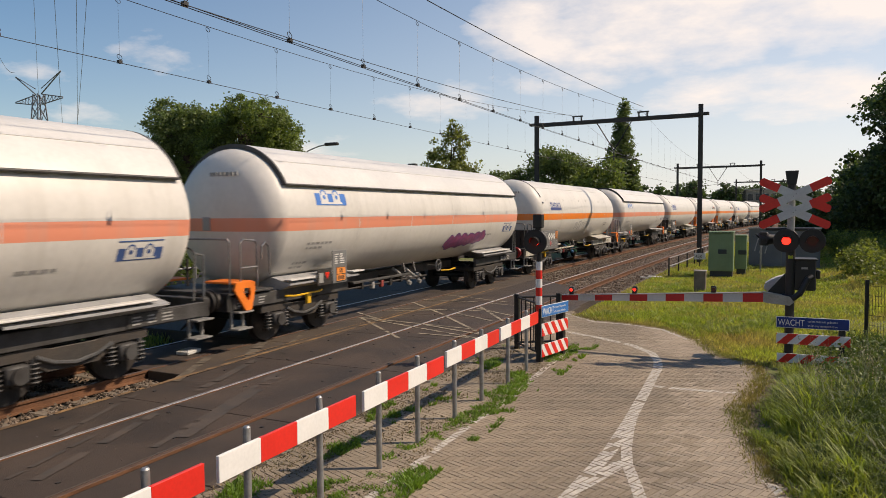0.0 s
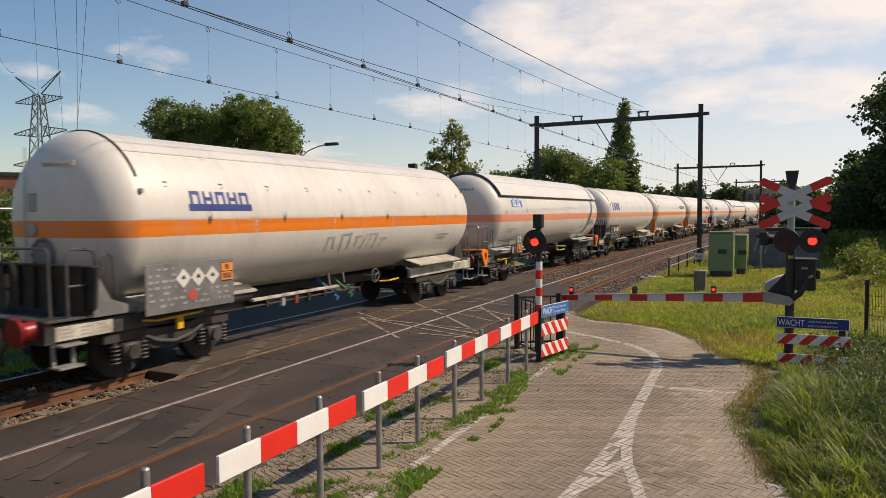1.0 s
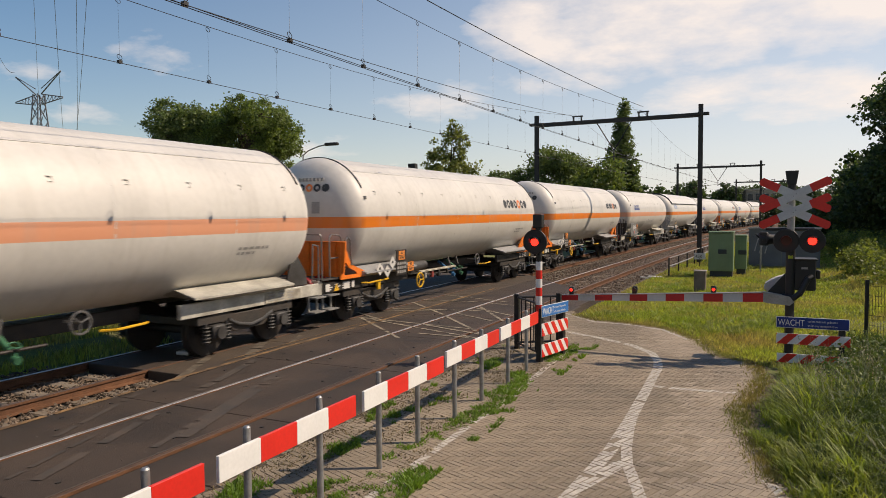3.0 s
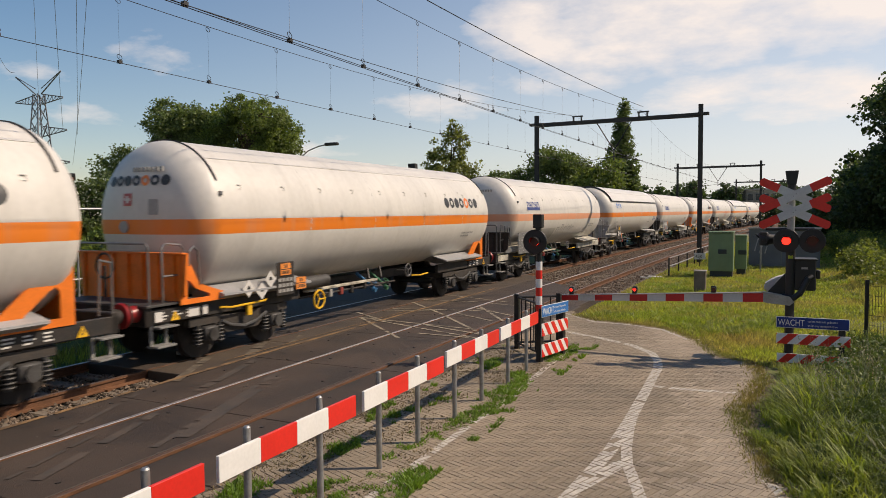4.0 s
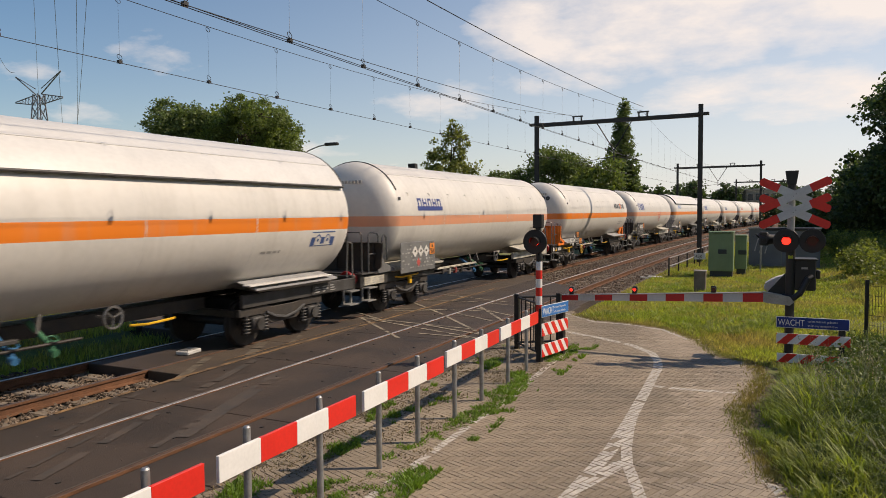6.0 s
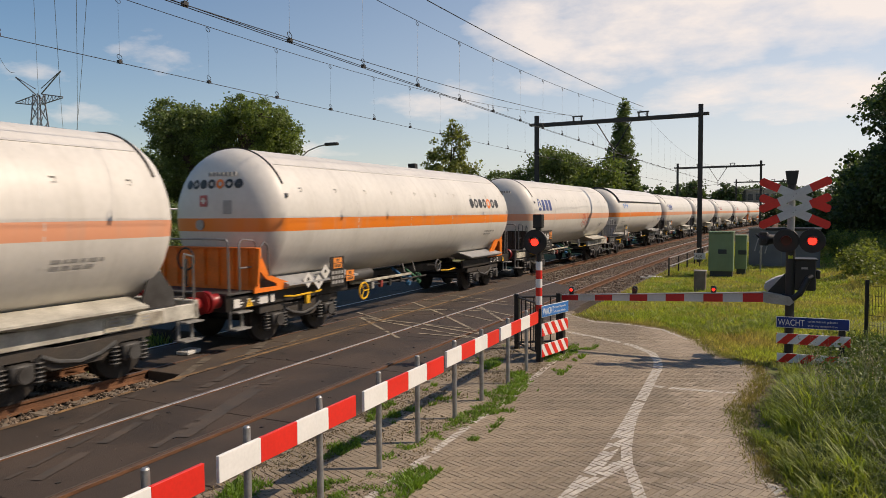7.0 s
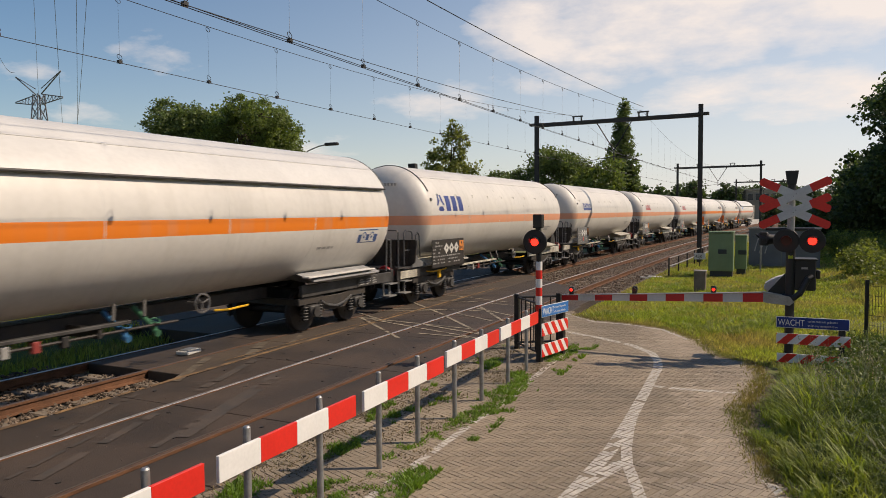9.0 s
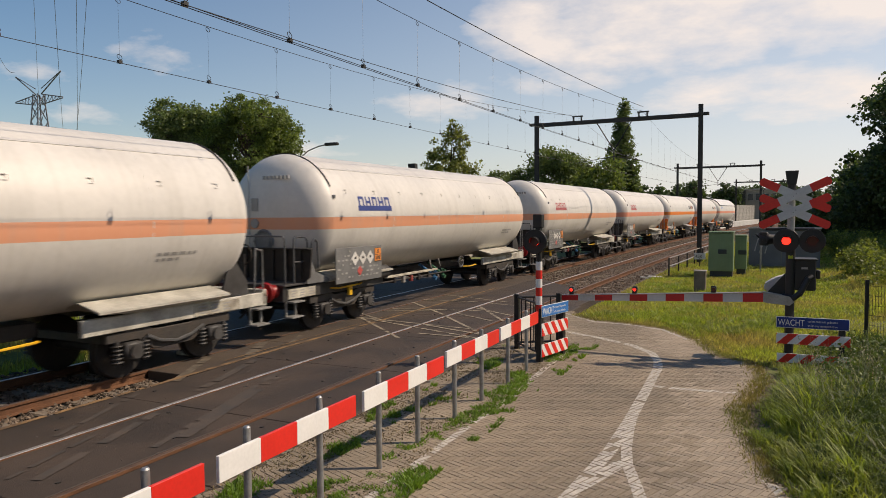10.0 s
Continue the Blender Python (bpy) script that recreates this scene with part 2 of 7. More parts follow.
M["mast"] = mat("dark weathered mast steel", (0.035, 0.033, 0.030), 0.6, 0.2, 3, 0.3, 40, 0.1)
M["wire"] = mat("dark wire", (0.06, 0.055, 0.05), 0.5, 0.6, 3, 0.1, 40, 0)
M["cab_green"] = mat("green cabinet paint", (0.16, 0.235, 0.12), 0.5, 0, 2, 0.12, 30, 0.03)
M["cab_dark"] = mat("dark cabinet plinth", (0.04, 0.045, 0.045), 0.7, 0, 3, 0.2, 30, 0.1)
M["concrete"] = mat("weathered concrete", (0.34, 0.32, 0.28), 0.85, 0, 2, 0.25, 40, 0.3)
M["grey_wall"] = mat("grey plastered wall", (0.15, 0.155, 0.155), 0.85, 0, 1.2, 0.2, 30, 0.1)
M["tan_wall"] = mat("tan brick facade", (0.28, 0.25, 0.20), 0.85, 0, 0.6, 0.15, 20, 0.1)
M["red_brick"] = mat("red brick facade", (0.20, 0.075, 0.05), 0.85, 0, 0.8, 0.2, 20, 0.1)
M["glass"] = mat("dark window glass", (0.03, 0.035, 0.04), 0.1, 0, 2, 0.1, 20, 0)
M["lamp_red"] = mat("lit red lens", (0.6, 0.01, 0.01), 0.3, 0, 9, 0.1, 60, 0, glow=(1.0, 0.03, 0.018, 2.6))
M["lens_dark"] = mat("unlit lens blind", (0.05, 0.006, 0.006), 0.3, 0, 9, 0.1, 60, 0)
M["plate_orange"] = mat("orange hazard plate", (0.78, 0.26, 0.05), 0.5, 0, 3, 0.1, 30, 0)


# ---- mesh helpers ----
def link(name, bm, material, parent=None, smooth=False, label="", m=None):
    me = bpy.data.meshes.new(name)
    bm.to_mesh(me)
    bm.free()
    for x in (material if isinstance(material, (list, tuple)) else [material]):
        me.materials.append(x)
    if smooth:
        me.polygons.foreach_set("use_smooth", [True] * len(me.polygons))
        me.set_sharp_from_angle(angle=radians(40))
    ob = new(name, me)
    if parent:
        ob.parent = parent
    if m is not None:
        ob.matrix_basis = m
    if label:
        tagged(ob, label)
    return ob


def part(name, bm, material, parent, label="", smooth=False, m=None):
    return link(name, bm, material, parent, smooth, label, m)


def box(bm, x0, x1, y0, y1, z0, z1, bevel=0.0, m=None, mi=0):
    g = bmesh.ops.create_cube(bm, size=1)
    vs = g["verts"]
    t = Matrix.Translation(((x0 + x1) / 2, (y0 + y1) / 2, (z0 + z1) / 2)) @ Matrix.Diagonal((x1 - x0, y1 - y0, z1 - z0, 1))
    bmesh.ops.transform(bm, matrix=(m or Matrix()) @ t, verts=vs)
    fs = {f for v in vs for f in v.link_faces}
    for f in fs:
        f.material_index = mi
    if bevel:
        bmesh.ops.bevel(bm, geom=list({e for v in vs for e in v.link_edges}), offset=bevel, segments=1, affect="EDGES", profile=0.5)
    return bm


def cyl(bm, a, b, r, r2=None, seg=12, caps=True):
    a, b = Vector(a), Vector(b)
    d = b - a
    m = Matrix.Translation((a + b) / 2) @ d.to_track_quat("Z", "Y").to_matrix().to_4x4()
    bmesh.ops.create_cone(bm, cap_ends=caps, segments=seg, radius1=r, radius2=r if r2 is None else r2, depth=d.length, matrix=m)
    return bm


def tube(bm, pts, r, seg=8):
    for a, b in zip(pts, pts[1:]):
        cyl(bm, a, b, r, seg=seg)
    for p in pts[1:-1]:
        bmesh.ops.create_icosphere(bm, subdivisions=1, radius=r * 1.03, matrix=Matrix.Translation(p))
    return bm


def torus(bm, centre, axis, R, r, seg=16, ring=6):
    q = Vector(axis).to_track_quat("Z", "Y").to_matrix().to_4x4()
    m = Matrix.Translation(centre) @ q
    rows = []
    for i in range(seg):
        a = 2 * math.pi * i / seg
        rows.append([bm.verts.new(m @ Vector(((R + r * math.cos(b)) * math.cos(a), (R + r * math.cos(b)) * math.sin(a), r * math.sin(b)))) for b in [2 * math.pi * j / ring for j in range(ring)]])
    for i in range(seg):
        p, q2 = rows[i], rows[(i + 1) % seg]
        for j in range(ring):
            bm.faces.new((p[j], q2[j], q2[(j + 1) % ring], p[(j + 1) % ring]))
    return bm


def prism(bm, poly, thick, m=None, mi=0):
    """A polygon in the local xz plane, given thickness along y (from 0 to thick)."""
    m = m or Matrix()
    a = [bm.verts.new(m @ Vector((x, 0, z))) for x, z in poly]
    b = [bm.verts.new(m @ Vector((x, thick, z))) for x, z in poly]
    fs = [bm.faces.new(a), bm.faces.new(b[::-1])]
    for i in range(len(poly)):
        j = (i + 1) % len(poly)
        fs.append(bm.faces.new((a[j], a[i], b[i], b[j])))
    for f in fs:
        f.material_index = mi
    bmesh.ops.recalc_face_normals(bm, faces=fs)
    return bm


def thing(name, label, category, group="", m=None, kind=""):
    ob = new(name)
    ob.empty_display_size = 0.3
    if m is not None:
        ob.matrix_basis = m
    return tagged(ob, label, category, group, kind)


def sheet(name, outline, z, material, parent=None):
    bm = bmesh.new()
    bm.faces.new([bm.verts.new((x, y, z)) for x, y in outline])
    bmesh.ops.recalc_face_normals(bm, faces=bm.faces)
    for f in bm.faces:
        if f.normal.z < 0:
            f.normal_flip()
    return link(name, bm, material, parent)


# ---- ground, tracks, crossing, path ----
def shifted(u, y):
    return u + (bend(y) if y < 300 else bend(300) + KAPPA * 300 * (y - 300))


def build_ground():
    us = [-2500, -600, -200, -60, -24, -14.2, -13.0, -5.15, -4.6, -2, 0.4, 1.6, 4, 9, 20, 60, 200, 600, 2500]
    ys = [-600, -200, -40, -10, 0, 4, 8, 12, 16, 20, 24, 28, 34, 40, 50, 65, 80, 100, 130, 170, 220, 300, 500, 900, 2500]
    bm = bmesh.new()
    grid = []
    for y in ys:
        row = []
        for u in us:
            z = -0.42 if -13.5 < u < -5.0 else -0.05
            if u < -60 or u > 60:
                z = -0.3
            if 4 <= u <= 60 and y > 16:
                z = 0.05 + min(0.5, 0.03 * (y - 16))
            row.append(bm.verts.new((shifted(u, y), y, z)))
        grid.append(row)
    for a, b in zip(grid, grid[1:]):
        for i in range(len(us) - 1):
            bm.faces.new((a[i], a[i + 1], b[i + 1], b[i]))
    tagged(link("ground", bm, M["ground"]), "mown grass ground with dry patches", "ground", kind="structure")


build_ground()


def ribbon(profile, y0, y1, step, centre, material, name, parent=None, smooth=False, mats=None):
    """A profile (x, z) swept along the bending track."""
    bm = bmesh.new()
    ys = list(np.arange(y0, y1 + 1e-6, step))
    rows = [[bm.verts.new((centre + x + shifted(0, y), y, z)) for x, z in profile] for y in ys]
    n = len(profile)
    for a, b in zip(rows, rows[1:]):
        for i in range(n):
            j = (i + 1) % n
            f = bm.faces.new((a[i], a[j], b[j], b[i]))
            if mats:
                f.material_index = mats[i]
    for r in (rows[0], rows[-1]):
        bm.faces.new(r)
    bmesh.ops.recalc_face_normals(bm, faces=bm.faces)
    return link(name, bm, material, parent, smooth)


RAIL = [(-0.075, -0.16), (-0.075, -0.148), (-0.012, -0.13), (-0.012, -0.05), (-0.036, -0.038), (-0.036, -0.004), (-0.03, 0.0),
        (0.03, 0.0), (0.036, -0.004), (0.036, -0.038), (0.012, -0.05), (0.012, -0.13), (0.075, -0.148), (0.075, -0.16)]
RAIL_M = [0] * 5 + [1, 1, 1] + [0] * 6


def build_track(centre, top, label):
    tr = thing("railway_track", label, "railway track", "railway tracks", kind="structure")
    for s in (-1, 1):
        # On the far track the brown head paints in the train's shadow.
        ribbon(RAIL, -6, 260, 2.0, centre + s * GAUGE / 2, [M["rail_rust"], M["rail_top"] if s < 0 else M["rail_dull"]], "rail", tr, mats=RAIL_M)
    bm = bmesh.new()
    box(bm, -1.25, 1.25, -0.13, 0.13, -0.36, -0.165, 0.02)
    me_ob = link("sleeper", bm, M["sleeper"], tr)
    first = True
    y = -2.0
    while y < 150:
        deck = (8.2 if centre < -9 else -5) < y < (27.5 if centre < -9 else 23.0)
        if not deck:
            m = pose(centre + shifted(0, y), y, 0, 0, 0, heading(y))
            if first:
                me_ob.matrix_basis, first = m, False
            else:
                o = new("sleeper", me_ob.data)
                o.parent, o.matrix_basis = tr, m
        y += 0.6
    # chairs that hold the rails, near the camera only
    bm = bmesh.new()
    for y in list(np.arange(22.6, 60, 0.6)) + ([4.6, 5.2, 5.8, 6.4, 7.0, 7.6] if centre < -9 else []):
        for s in (-1, 1):
            x = centre + s * GAUGE / 2 + bend(y)
            box(bm, x - 0.13, x + 0.13, y - 0.06, y + 0.06, -0.165, -0.135)
    tagged(part("rail_fastening", bm, M["rail_rust"], tr), kind="stuff")
    return tr


build_track(FAR_TRACK, True, "railway track with shiny railheads on concrete sleepers")
build_track(NEAR_TRACK, False, "rusty railway track on concrete sleepers")

# ballast bed and its loose stones
ribbon([(-2.1, -0.42), (-1.75, -0.19), (5.35, -0.19), (5.75, -0.42)], 20.0, 260, 4, FAR_TRACK, M["soil"], "ballast_bed")["kind"] = "structure"
ribbon([(-2.1, -0.42), (-1.75, -0.21), (1.9, -0.21), (1.9, -0.42)], -8.0, 8.6, 1, FAR_TRACK, M["soil"], "ballast_bed")["kind"] = "structure"
for o in bpy.data.objects:
    if o.name.startswith("ballast_bed"):
        tagged(o, "brown ballast bed under the rails", "ballast")


def loose(name, spots, size, material, label, flat=0.7):
    """Many small stones as one mesh."""
    rng = np.random.default_rng(len(spots))
    base = np.array([(1, 0, 0), (-1, 0, 0), (0, 1, 0), (0, -1, 0), (0, 0, 1), (0, 0, -1)], float)
    faces = [(0, 2, 4), (2, 1, 4), (1, 3, 4), (3, 0, 4), (2, 0, 5), (1, 2, 5), (3, 1, 5), (0, 3, 5)]
    n = len(spots)
    v = base[None] * rng.uniform(0.55, 1.15, (n, 6, 1)) + rng.normal(0, 0.18, (n, 6, 3))
    v[:, :, 2] *= flat
    a = rng.uniform(0, 6.28, n)
    c, s = np.cos(a)[:, None], np.sin(a)[:, None]
    v = np.stack([v[:, :, 0] * c - v[:, :, 1] * s, v[:, :, 0] * s + v[:, :, 1] * c, v[:, :, 2]], -1)
    v = v * (size * rng.uniform(0.6, 1.3, n))[:, None, None] + np.asarray(spots, float)[:, None, :]
    f = [tuple(i * 6 + k for k in q) for i in range(n) for q in faces]
    me = bpy.data.meshes.new(name)
    me.from_pydata(v.reshape(-1, 3).tolist(), [], f)
    me.materials.append(material)
    return tagged(new(name, me), label, "ballast", kind="stuff")


def ballast_spots():
    rng = np.random.default_rng(5)
    out = []
    for _ in range(3600):
        y = rng.uniform(3.6, 8.35)
        out.append((rng.uniform(-12.2, -8.62), y, -0.2 + rng.uniform(0, 0.045)))
    for _ in range(26000):
        y = 22.0 + rng.uniform(0, 1) ** 1.7 * 60
        u = rng.uniform(-12.3, -4.85)
        edge = 22.0 if u > -5.3 else 22 + (-5.3 - u) * 1.35
        if y < edge:
            continue
        z = -0.19 if u < -5.1 else -0.19 - (u + 5.1) * 0.5
        out.append((u + bend(y), y, z + rng.uniform(0, 0.05)))
    return out


loose("ballast_stones", ballast_spots(), 0.042, M["gravel"], "loose brown ballast stones between the sleepers")


def litter():
    """Small pale and dark grit and bits on the deck and the path."""
    rng = np.random.default_rng(44)
    pale = [(rng.uniform(-8.5, -5.0), rng.uniform(3.5, 20), 0.001) for _ in range(260)] + [(rng.uniform(-4.7, -0.3), rng.uniform(4.5, 15), 0.003) for _ in range(520)]
    dark = [(rng.uniform(-8.5, -5.0), rng.uniform(3.5, 20), 0.001) for _ in range(420)] + [(rng.uniform(-4.7, -0.3), rng.uniform(4.5, 15), 0.003) for _ in range(900)]
    loose("pale_grit", pale, 0.009, M["sleeper"], "pale grit lying on deck and path", 0.5)
    loose("dark_grit", dark, 0.010, M["soil"], "dark grit and leaf bits on deck and path", 0.4)


litter()


def slab(name, outline, top, bottom, material, parent):
    bm = bmesh.new()
    a = [bm.verts.new((x, y, top)) for x, y in outline]
    b = [bm.verts.new((x, y, bottom)) for x, y in outline]
    bm.faces.new(a)
    bm.faces.new(b[::-1])
    for i in range(len(a)):
        j = (i + 1) % len(a)
        bm.faces.new((a[i], b[i], b[j], a[j]))
    bmesh.ops.recalc_face_normals(bm, faces=bm.faces)
    bmesh.ops.bevel(bm, geom=[e for e in bm.edges if all(v.co.z > top - 0.001 for v in e.verts)], offset=0.008, segments=1, affect="EDGES")
    return part(name, bm, material, parent)


def build_crossing():
    road = thing("road", "dark level crossing deck between and beside the rails", "road", kind="structure")
    r1, r2, r3, r4 = (FAR_TRACK - GAUGE / 2, FAR_TRACK + GAUGE / 2, NEAR_TRACK - GAUGE / 2, NEAR_TRACK + GAUGE / 2)
    end = lambda x: 22.0 + max(0, -5.3 - x) * 1.4
    strips = [(r4 + 0.105, -4.98, -8.0, M["panel"]), (r3 + 0.075, r4 - 0.075, -8.0, M["panel"]), (-8.62, r3 - 0.045, -8.0, M["panel"]),
              (r2 + 0.045, -8.62, 8.4, M["asphalt"]), (r1 + 0.075, r2 - 0.075, 8.4, M["panel"]), (-13.4, r1 - 0.045, 11.6, M["asphalt"])]
    rng = random.Random(3)
    for x0, x1, y0, m in strips:
        y = y0
        while y < end((x0 + x1) / 2) - 0.3:
            y2 = min(y + 3.0, end((x0 + x1) / 2))
            gap = 0.006
            pts = [(x0 + bend(y), y + gap), (x1 + bend(y), y + gap), (x1 + bend(y2), y2 - gap), (x0 + bend(y2), y2 - gap)]
            if y2 >= end((x0 + x1) / 2) - 0.01:
                pts = [pts[0], pts[1], (x1 + bend(y2), end(x1)), (x0 + bend(y2), end(x0))]
            slab("deck_panel", pts, -0.004 - rng.uniform(0, 0.004), -0.3, m, road)
            y = y2
    # bolt heads and tar spots let into the panels
    bm = bmesh.new()
    for row, x in enumerate((r4 + 0.35, r4 + 0.8, r3 + 0.3, r3 + 1.2, -7.95, -8.35)):
        y = 2.2 + 0.37 * (row % 3)
        while y < 20:
            if rng.random() < 0.5:
                xx = x + bend(y) + rng.uniform(-0.02, 0.02)
                box(bm, xx - 0.018, xx + 0.018, y - 0.022, y + 0.022, -0.01, 0.0012)
            y += 0.75
    tagged(part("bolt_head", bm, M["post_black"], road), kind="stuff")
    # far side: road goes on beyond the line
    slab("road_surface", [(-40, 17), (-13.45, 11.6), (-13.45, 33), (-40, 40)], -0.012, -0.3, M["asphalt"], road)
    # concrete kerb between deck and path
    for i in range(13):
        y = -7.0 + i * 2.0
        slab("kerb", [(-4.975 + bend(y), y + 0.01), (-4.87 + bend(y), y + 0.01), (-4.87 + bend(y + 2), y + 1.99), (-4.975 + bend(y + 2), y + 1.99)], 0.0, -0.25, M["asphalt"], road)
    return road


ROAD = build_crossing()

PATH = [(-4.86, -7.0), (1.6, -7.0), (0.75, 5.6), (0.22, 7.0), (0.03, 7.4), (-0.09, 8.2), (-0.3, 9.2), (-0.38, 9.9), (-0.2, 11.0), (-0.1, 12.0), (-0.3, 13.1), (-0.83, 13.5),
        (-1.36, 15.0), (-2.06, 16.1), (-3.02, 16.6), (-3.83, 16.75), (-4.5, 17.4), (-4.86, 18.4)]


def inside(x, y, poly):
    c = False
    for (xa, ya), (xb, yb) in zip(poly, poly[1:] + poly[:1]):
        if (ya > y) != (yb > y) and x < (xb - xa) * (y - ya) / (yb - ya) + xa:
            c = not c
    return c


PAVEMENT = thing("pavement", "worn grey-brown herringbone paver path", "pavement", kind="structure")
sheet("paving_bed", PATH, -0.0085, M["joint"], parent=PAVEMENT)


def strip(bm, pts, width, z, rng, worn=0.0):
    """A painted line along points, cut into short lengths; worn drops some of them."""
    run = []
    for a, b in zip(pts, pts[1:]):
        a, b = Vector((*a, 0)), Vector((*b, 0))
        n = max(1, int((b - a).length / 0.1))
        run += [a.lerp(b, i / n) for i in range(n)]
    run.append(Vector((*pts[-1], 0)))
    for i in range(len(run) - 1):
        if rng.random() < worn:
            continue
        d = (run[i + 1] - run[i]).normalized()
        s = Vector((-d.y, d.x, 0)) * (width / 2)
        j = [rng.uniform(0.82, 1.05) if worn else 1 for _ in range(4)]
        q = [run[i] - s * j[0], run[i + 1] - s * j[1], run[i + 1] + s * j[2], run[i] + s * j[3]]
        bm.faces.new([bm.verts.new((p.x, p.y, z)) for p in q])
    for f in bm.faces:
        f.normal_update()
        if f.normal.z < 0:
            f.normal_flip()


# (points, width, share worn away)
PATH_LINES = [([(-4.05, 14.86), (-3.2, 14.4), (-2.4, 13.8), (-1.95, 13.2), (-1.76, 12.6), (-1.67, 12.0), (-1.62, 10.5), (-1.57, 8.8), (-1.56, 7.6), (-1.62, 6.7), (-1.7, 5.6)], 0.15, 0.02),
         ([(-1.56, 9.0), (-1.5, 8.4), (-1.42, 7.8), (-1.32, 7.28), (-1.13, 6.71), (-1.0, 6.3), (-0.85, 5.7)], 0.12, 0.03),
         ([(-1.66, 6.3), (-1.36, 7.3)], 0.16, 0.05),
         ([(-1.66, 10.71), (-1.08, 10.70), (-0.43, 10.79)], 0.12, 0.1),
         ([(-3.33, 4.5), (-3.34, 8.0), (-3.30, 9.2), (-3.40, 11.1), (-3.45, 13.0)], 0.10, 0.16),
         ([(-4.4, 17.1), (-3.8, 16.45), (-3.0, 16.35), (-2.1, 15.9), (-1.5, 14.9)], 0.10, 0.1),
         ([(-4.8, 17.6), (-4.2, 16.9)], 0.1, 0.2), ([(0.62, 6.0), (0.18, 6.9), (0.02, 7.35)], 0.1, 0.1),
         ([(-4.75, 13.4), (-4.3, 13.1)], 0.1, 0.1)]
PAINT = thing("road_marking", "worn white painted lines on path and deck", "road marking", kind="structure")


def build_marks():
    rng = random.Random(8)
    paint = PAINT
    # crossed lines on the deck
    worn_lines = [((-9.28, 14.81), (-7.08, 12.75)), ((-9.4, 14.87), (-6.0, 14.36)), ((-8.87, 14.68), (-5.0, 13.15)), ((-9.9, 15.6), (-8.52, 14.64)),
                  ((-9.5, 18.0), (-7.62, 16.13)), ((-9.5, 18.65), (-7.67, 18.79)), ((-6.95, 13.4), (-5.71, 13.34)), ((-9.4, 16.6), (-7.0, 17.16)),
                  ((-7.43, 15.89), (-5.45, 13.66)), ((-7.31, 17.88), (-5.84, 15.75)), ((-7.36, 16.45), (-6.1, 15.65)), ((-7.36, 17.61), (-5.83, 16.55)),
                  ((-7.35, 18.65), (-5.64, 18.32)), ((-7.35, 14.48), (-4.98, 13.54)), ((-7.54, 21.13), (-5.54, 18.0)), ((-9.5, 20.1), (-6.91, 19.1)), ((-9.5, 16.0), (-8.0, 16.9))]
    for k, (a, b) in enumerate(worn_lines):
        bm = bmesh.new()
        strip(bm, [a, b], 0.085, 0.001 + 0.0005 * (k % 7), rng, 0.05)
        part("painted_line", bm, M["mark_dim"], paint)
    # tar seam, worn pale, along the edge of the middle deck
    bm = bmesh.new()
    strip(bm, [(-8.62, 8.0), (-8.66, 11), (-8.62, 15.4), (-8.58, 22.5)], 0.11, 0.0035, rng, 0.04)
    part("seam_line", bm, M["seam"], paint)
    for pts, width in (([(-8.56, 4.0), (-8.60, 6.2), (-8.60, 8.2)], 0.10), ([(-8.86, 9.4), (-8.84, 12.0), (-8.80, 16.5)], 0.035)):
        bm = bmesh.new()
        strip(bm, pts, width, 0.0045, rng, 0.12)
        part("seam_line", bm, M["seam"], paint)
    for k, (a, b, w) in enumerate([((-8.45, 9.9), (-7.72, 7.7), 0.16), ((-7.40, 6.7), (-6.6, 4.4), 0.14), ((-7.42, 9.3), (-6.3, 5.6), 0.10), ((-7.2, 8.9), (-6.25, 5.9), 0.2), ((-8.4, 7.2), (-7.7, 5.4), 0.09), ((-7.3, 5.6), (-6.9, 4.3), 0.07)]):
        bm = bmesh.new()
        strip(bm, [a, b], w, 0.0012 + 0.0003 * k, rng, 0.1)
        part("tyre_scuff", bm, M["scuff"], paint)
    for k, (a, b, w) in enumerate([((-9.35, 9.6), (-8.5, 8.0), 0.16), ((-9.4, 11.2), (-8.7, 9.9), 0.2), ((-9.2, 12.2), (-8.75, 11.2), 0.1)]):
        bm = bmesh.new()
        strip(bm, [a, b], w, 0.0012 + 0.0006 * k, rng, 0.06)
        part("tyre_scuff", bm, M["scuff_pale"], paint)


M["seam"] = mat("sandy orange seam", (0.25, 0.145, 0.060), 0.9, 0, 4, 0.5, 40, 0.2, second=(0.085, 0.055, 0.036))
M["scuff_pale"] = mat("pale worn asphalt", (0.135, 0.108, 0.075), 0.85, 0, 5, 0.4, 40, 0.1, second=(0.075, 0.058, 0.042))
M["scuff"] = mat("pale scuffed deck", (0.070, 0.052, 0.040), 0.8, 0, 3, 0.35, 30, 0.1, second=(0.045, 0.039, 0.034))
build_marks()
# ---- the train ----
SPEED = 20.33
TANK_R, TANK_Z = 1.475, 2.555


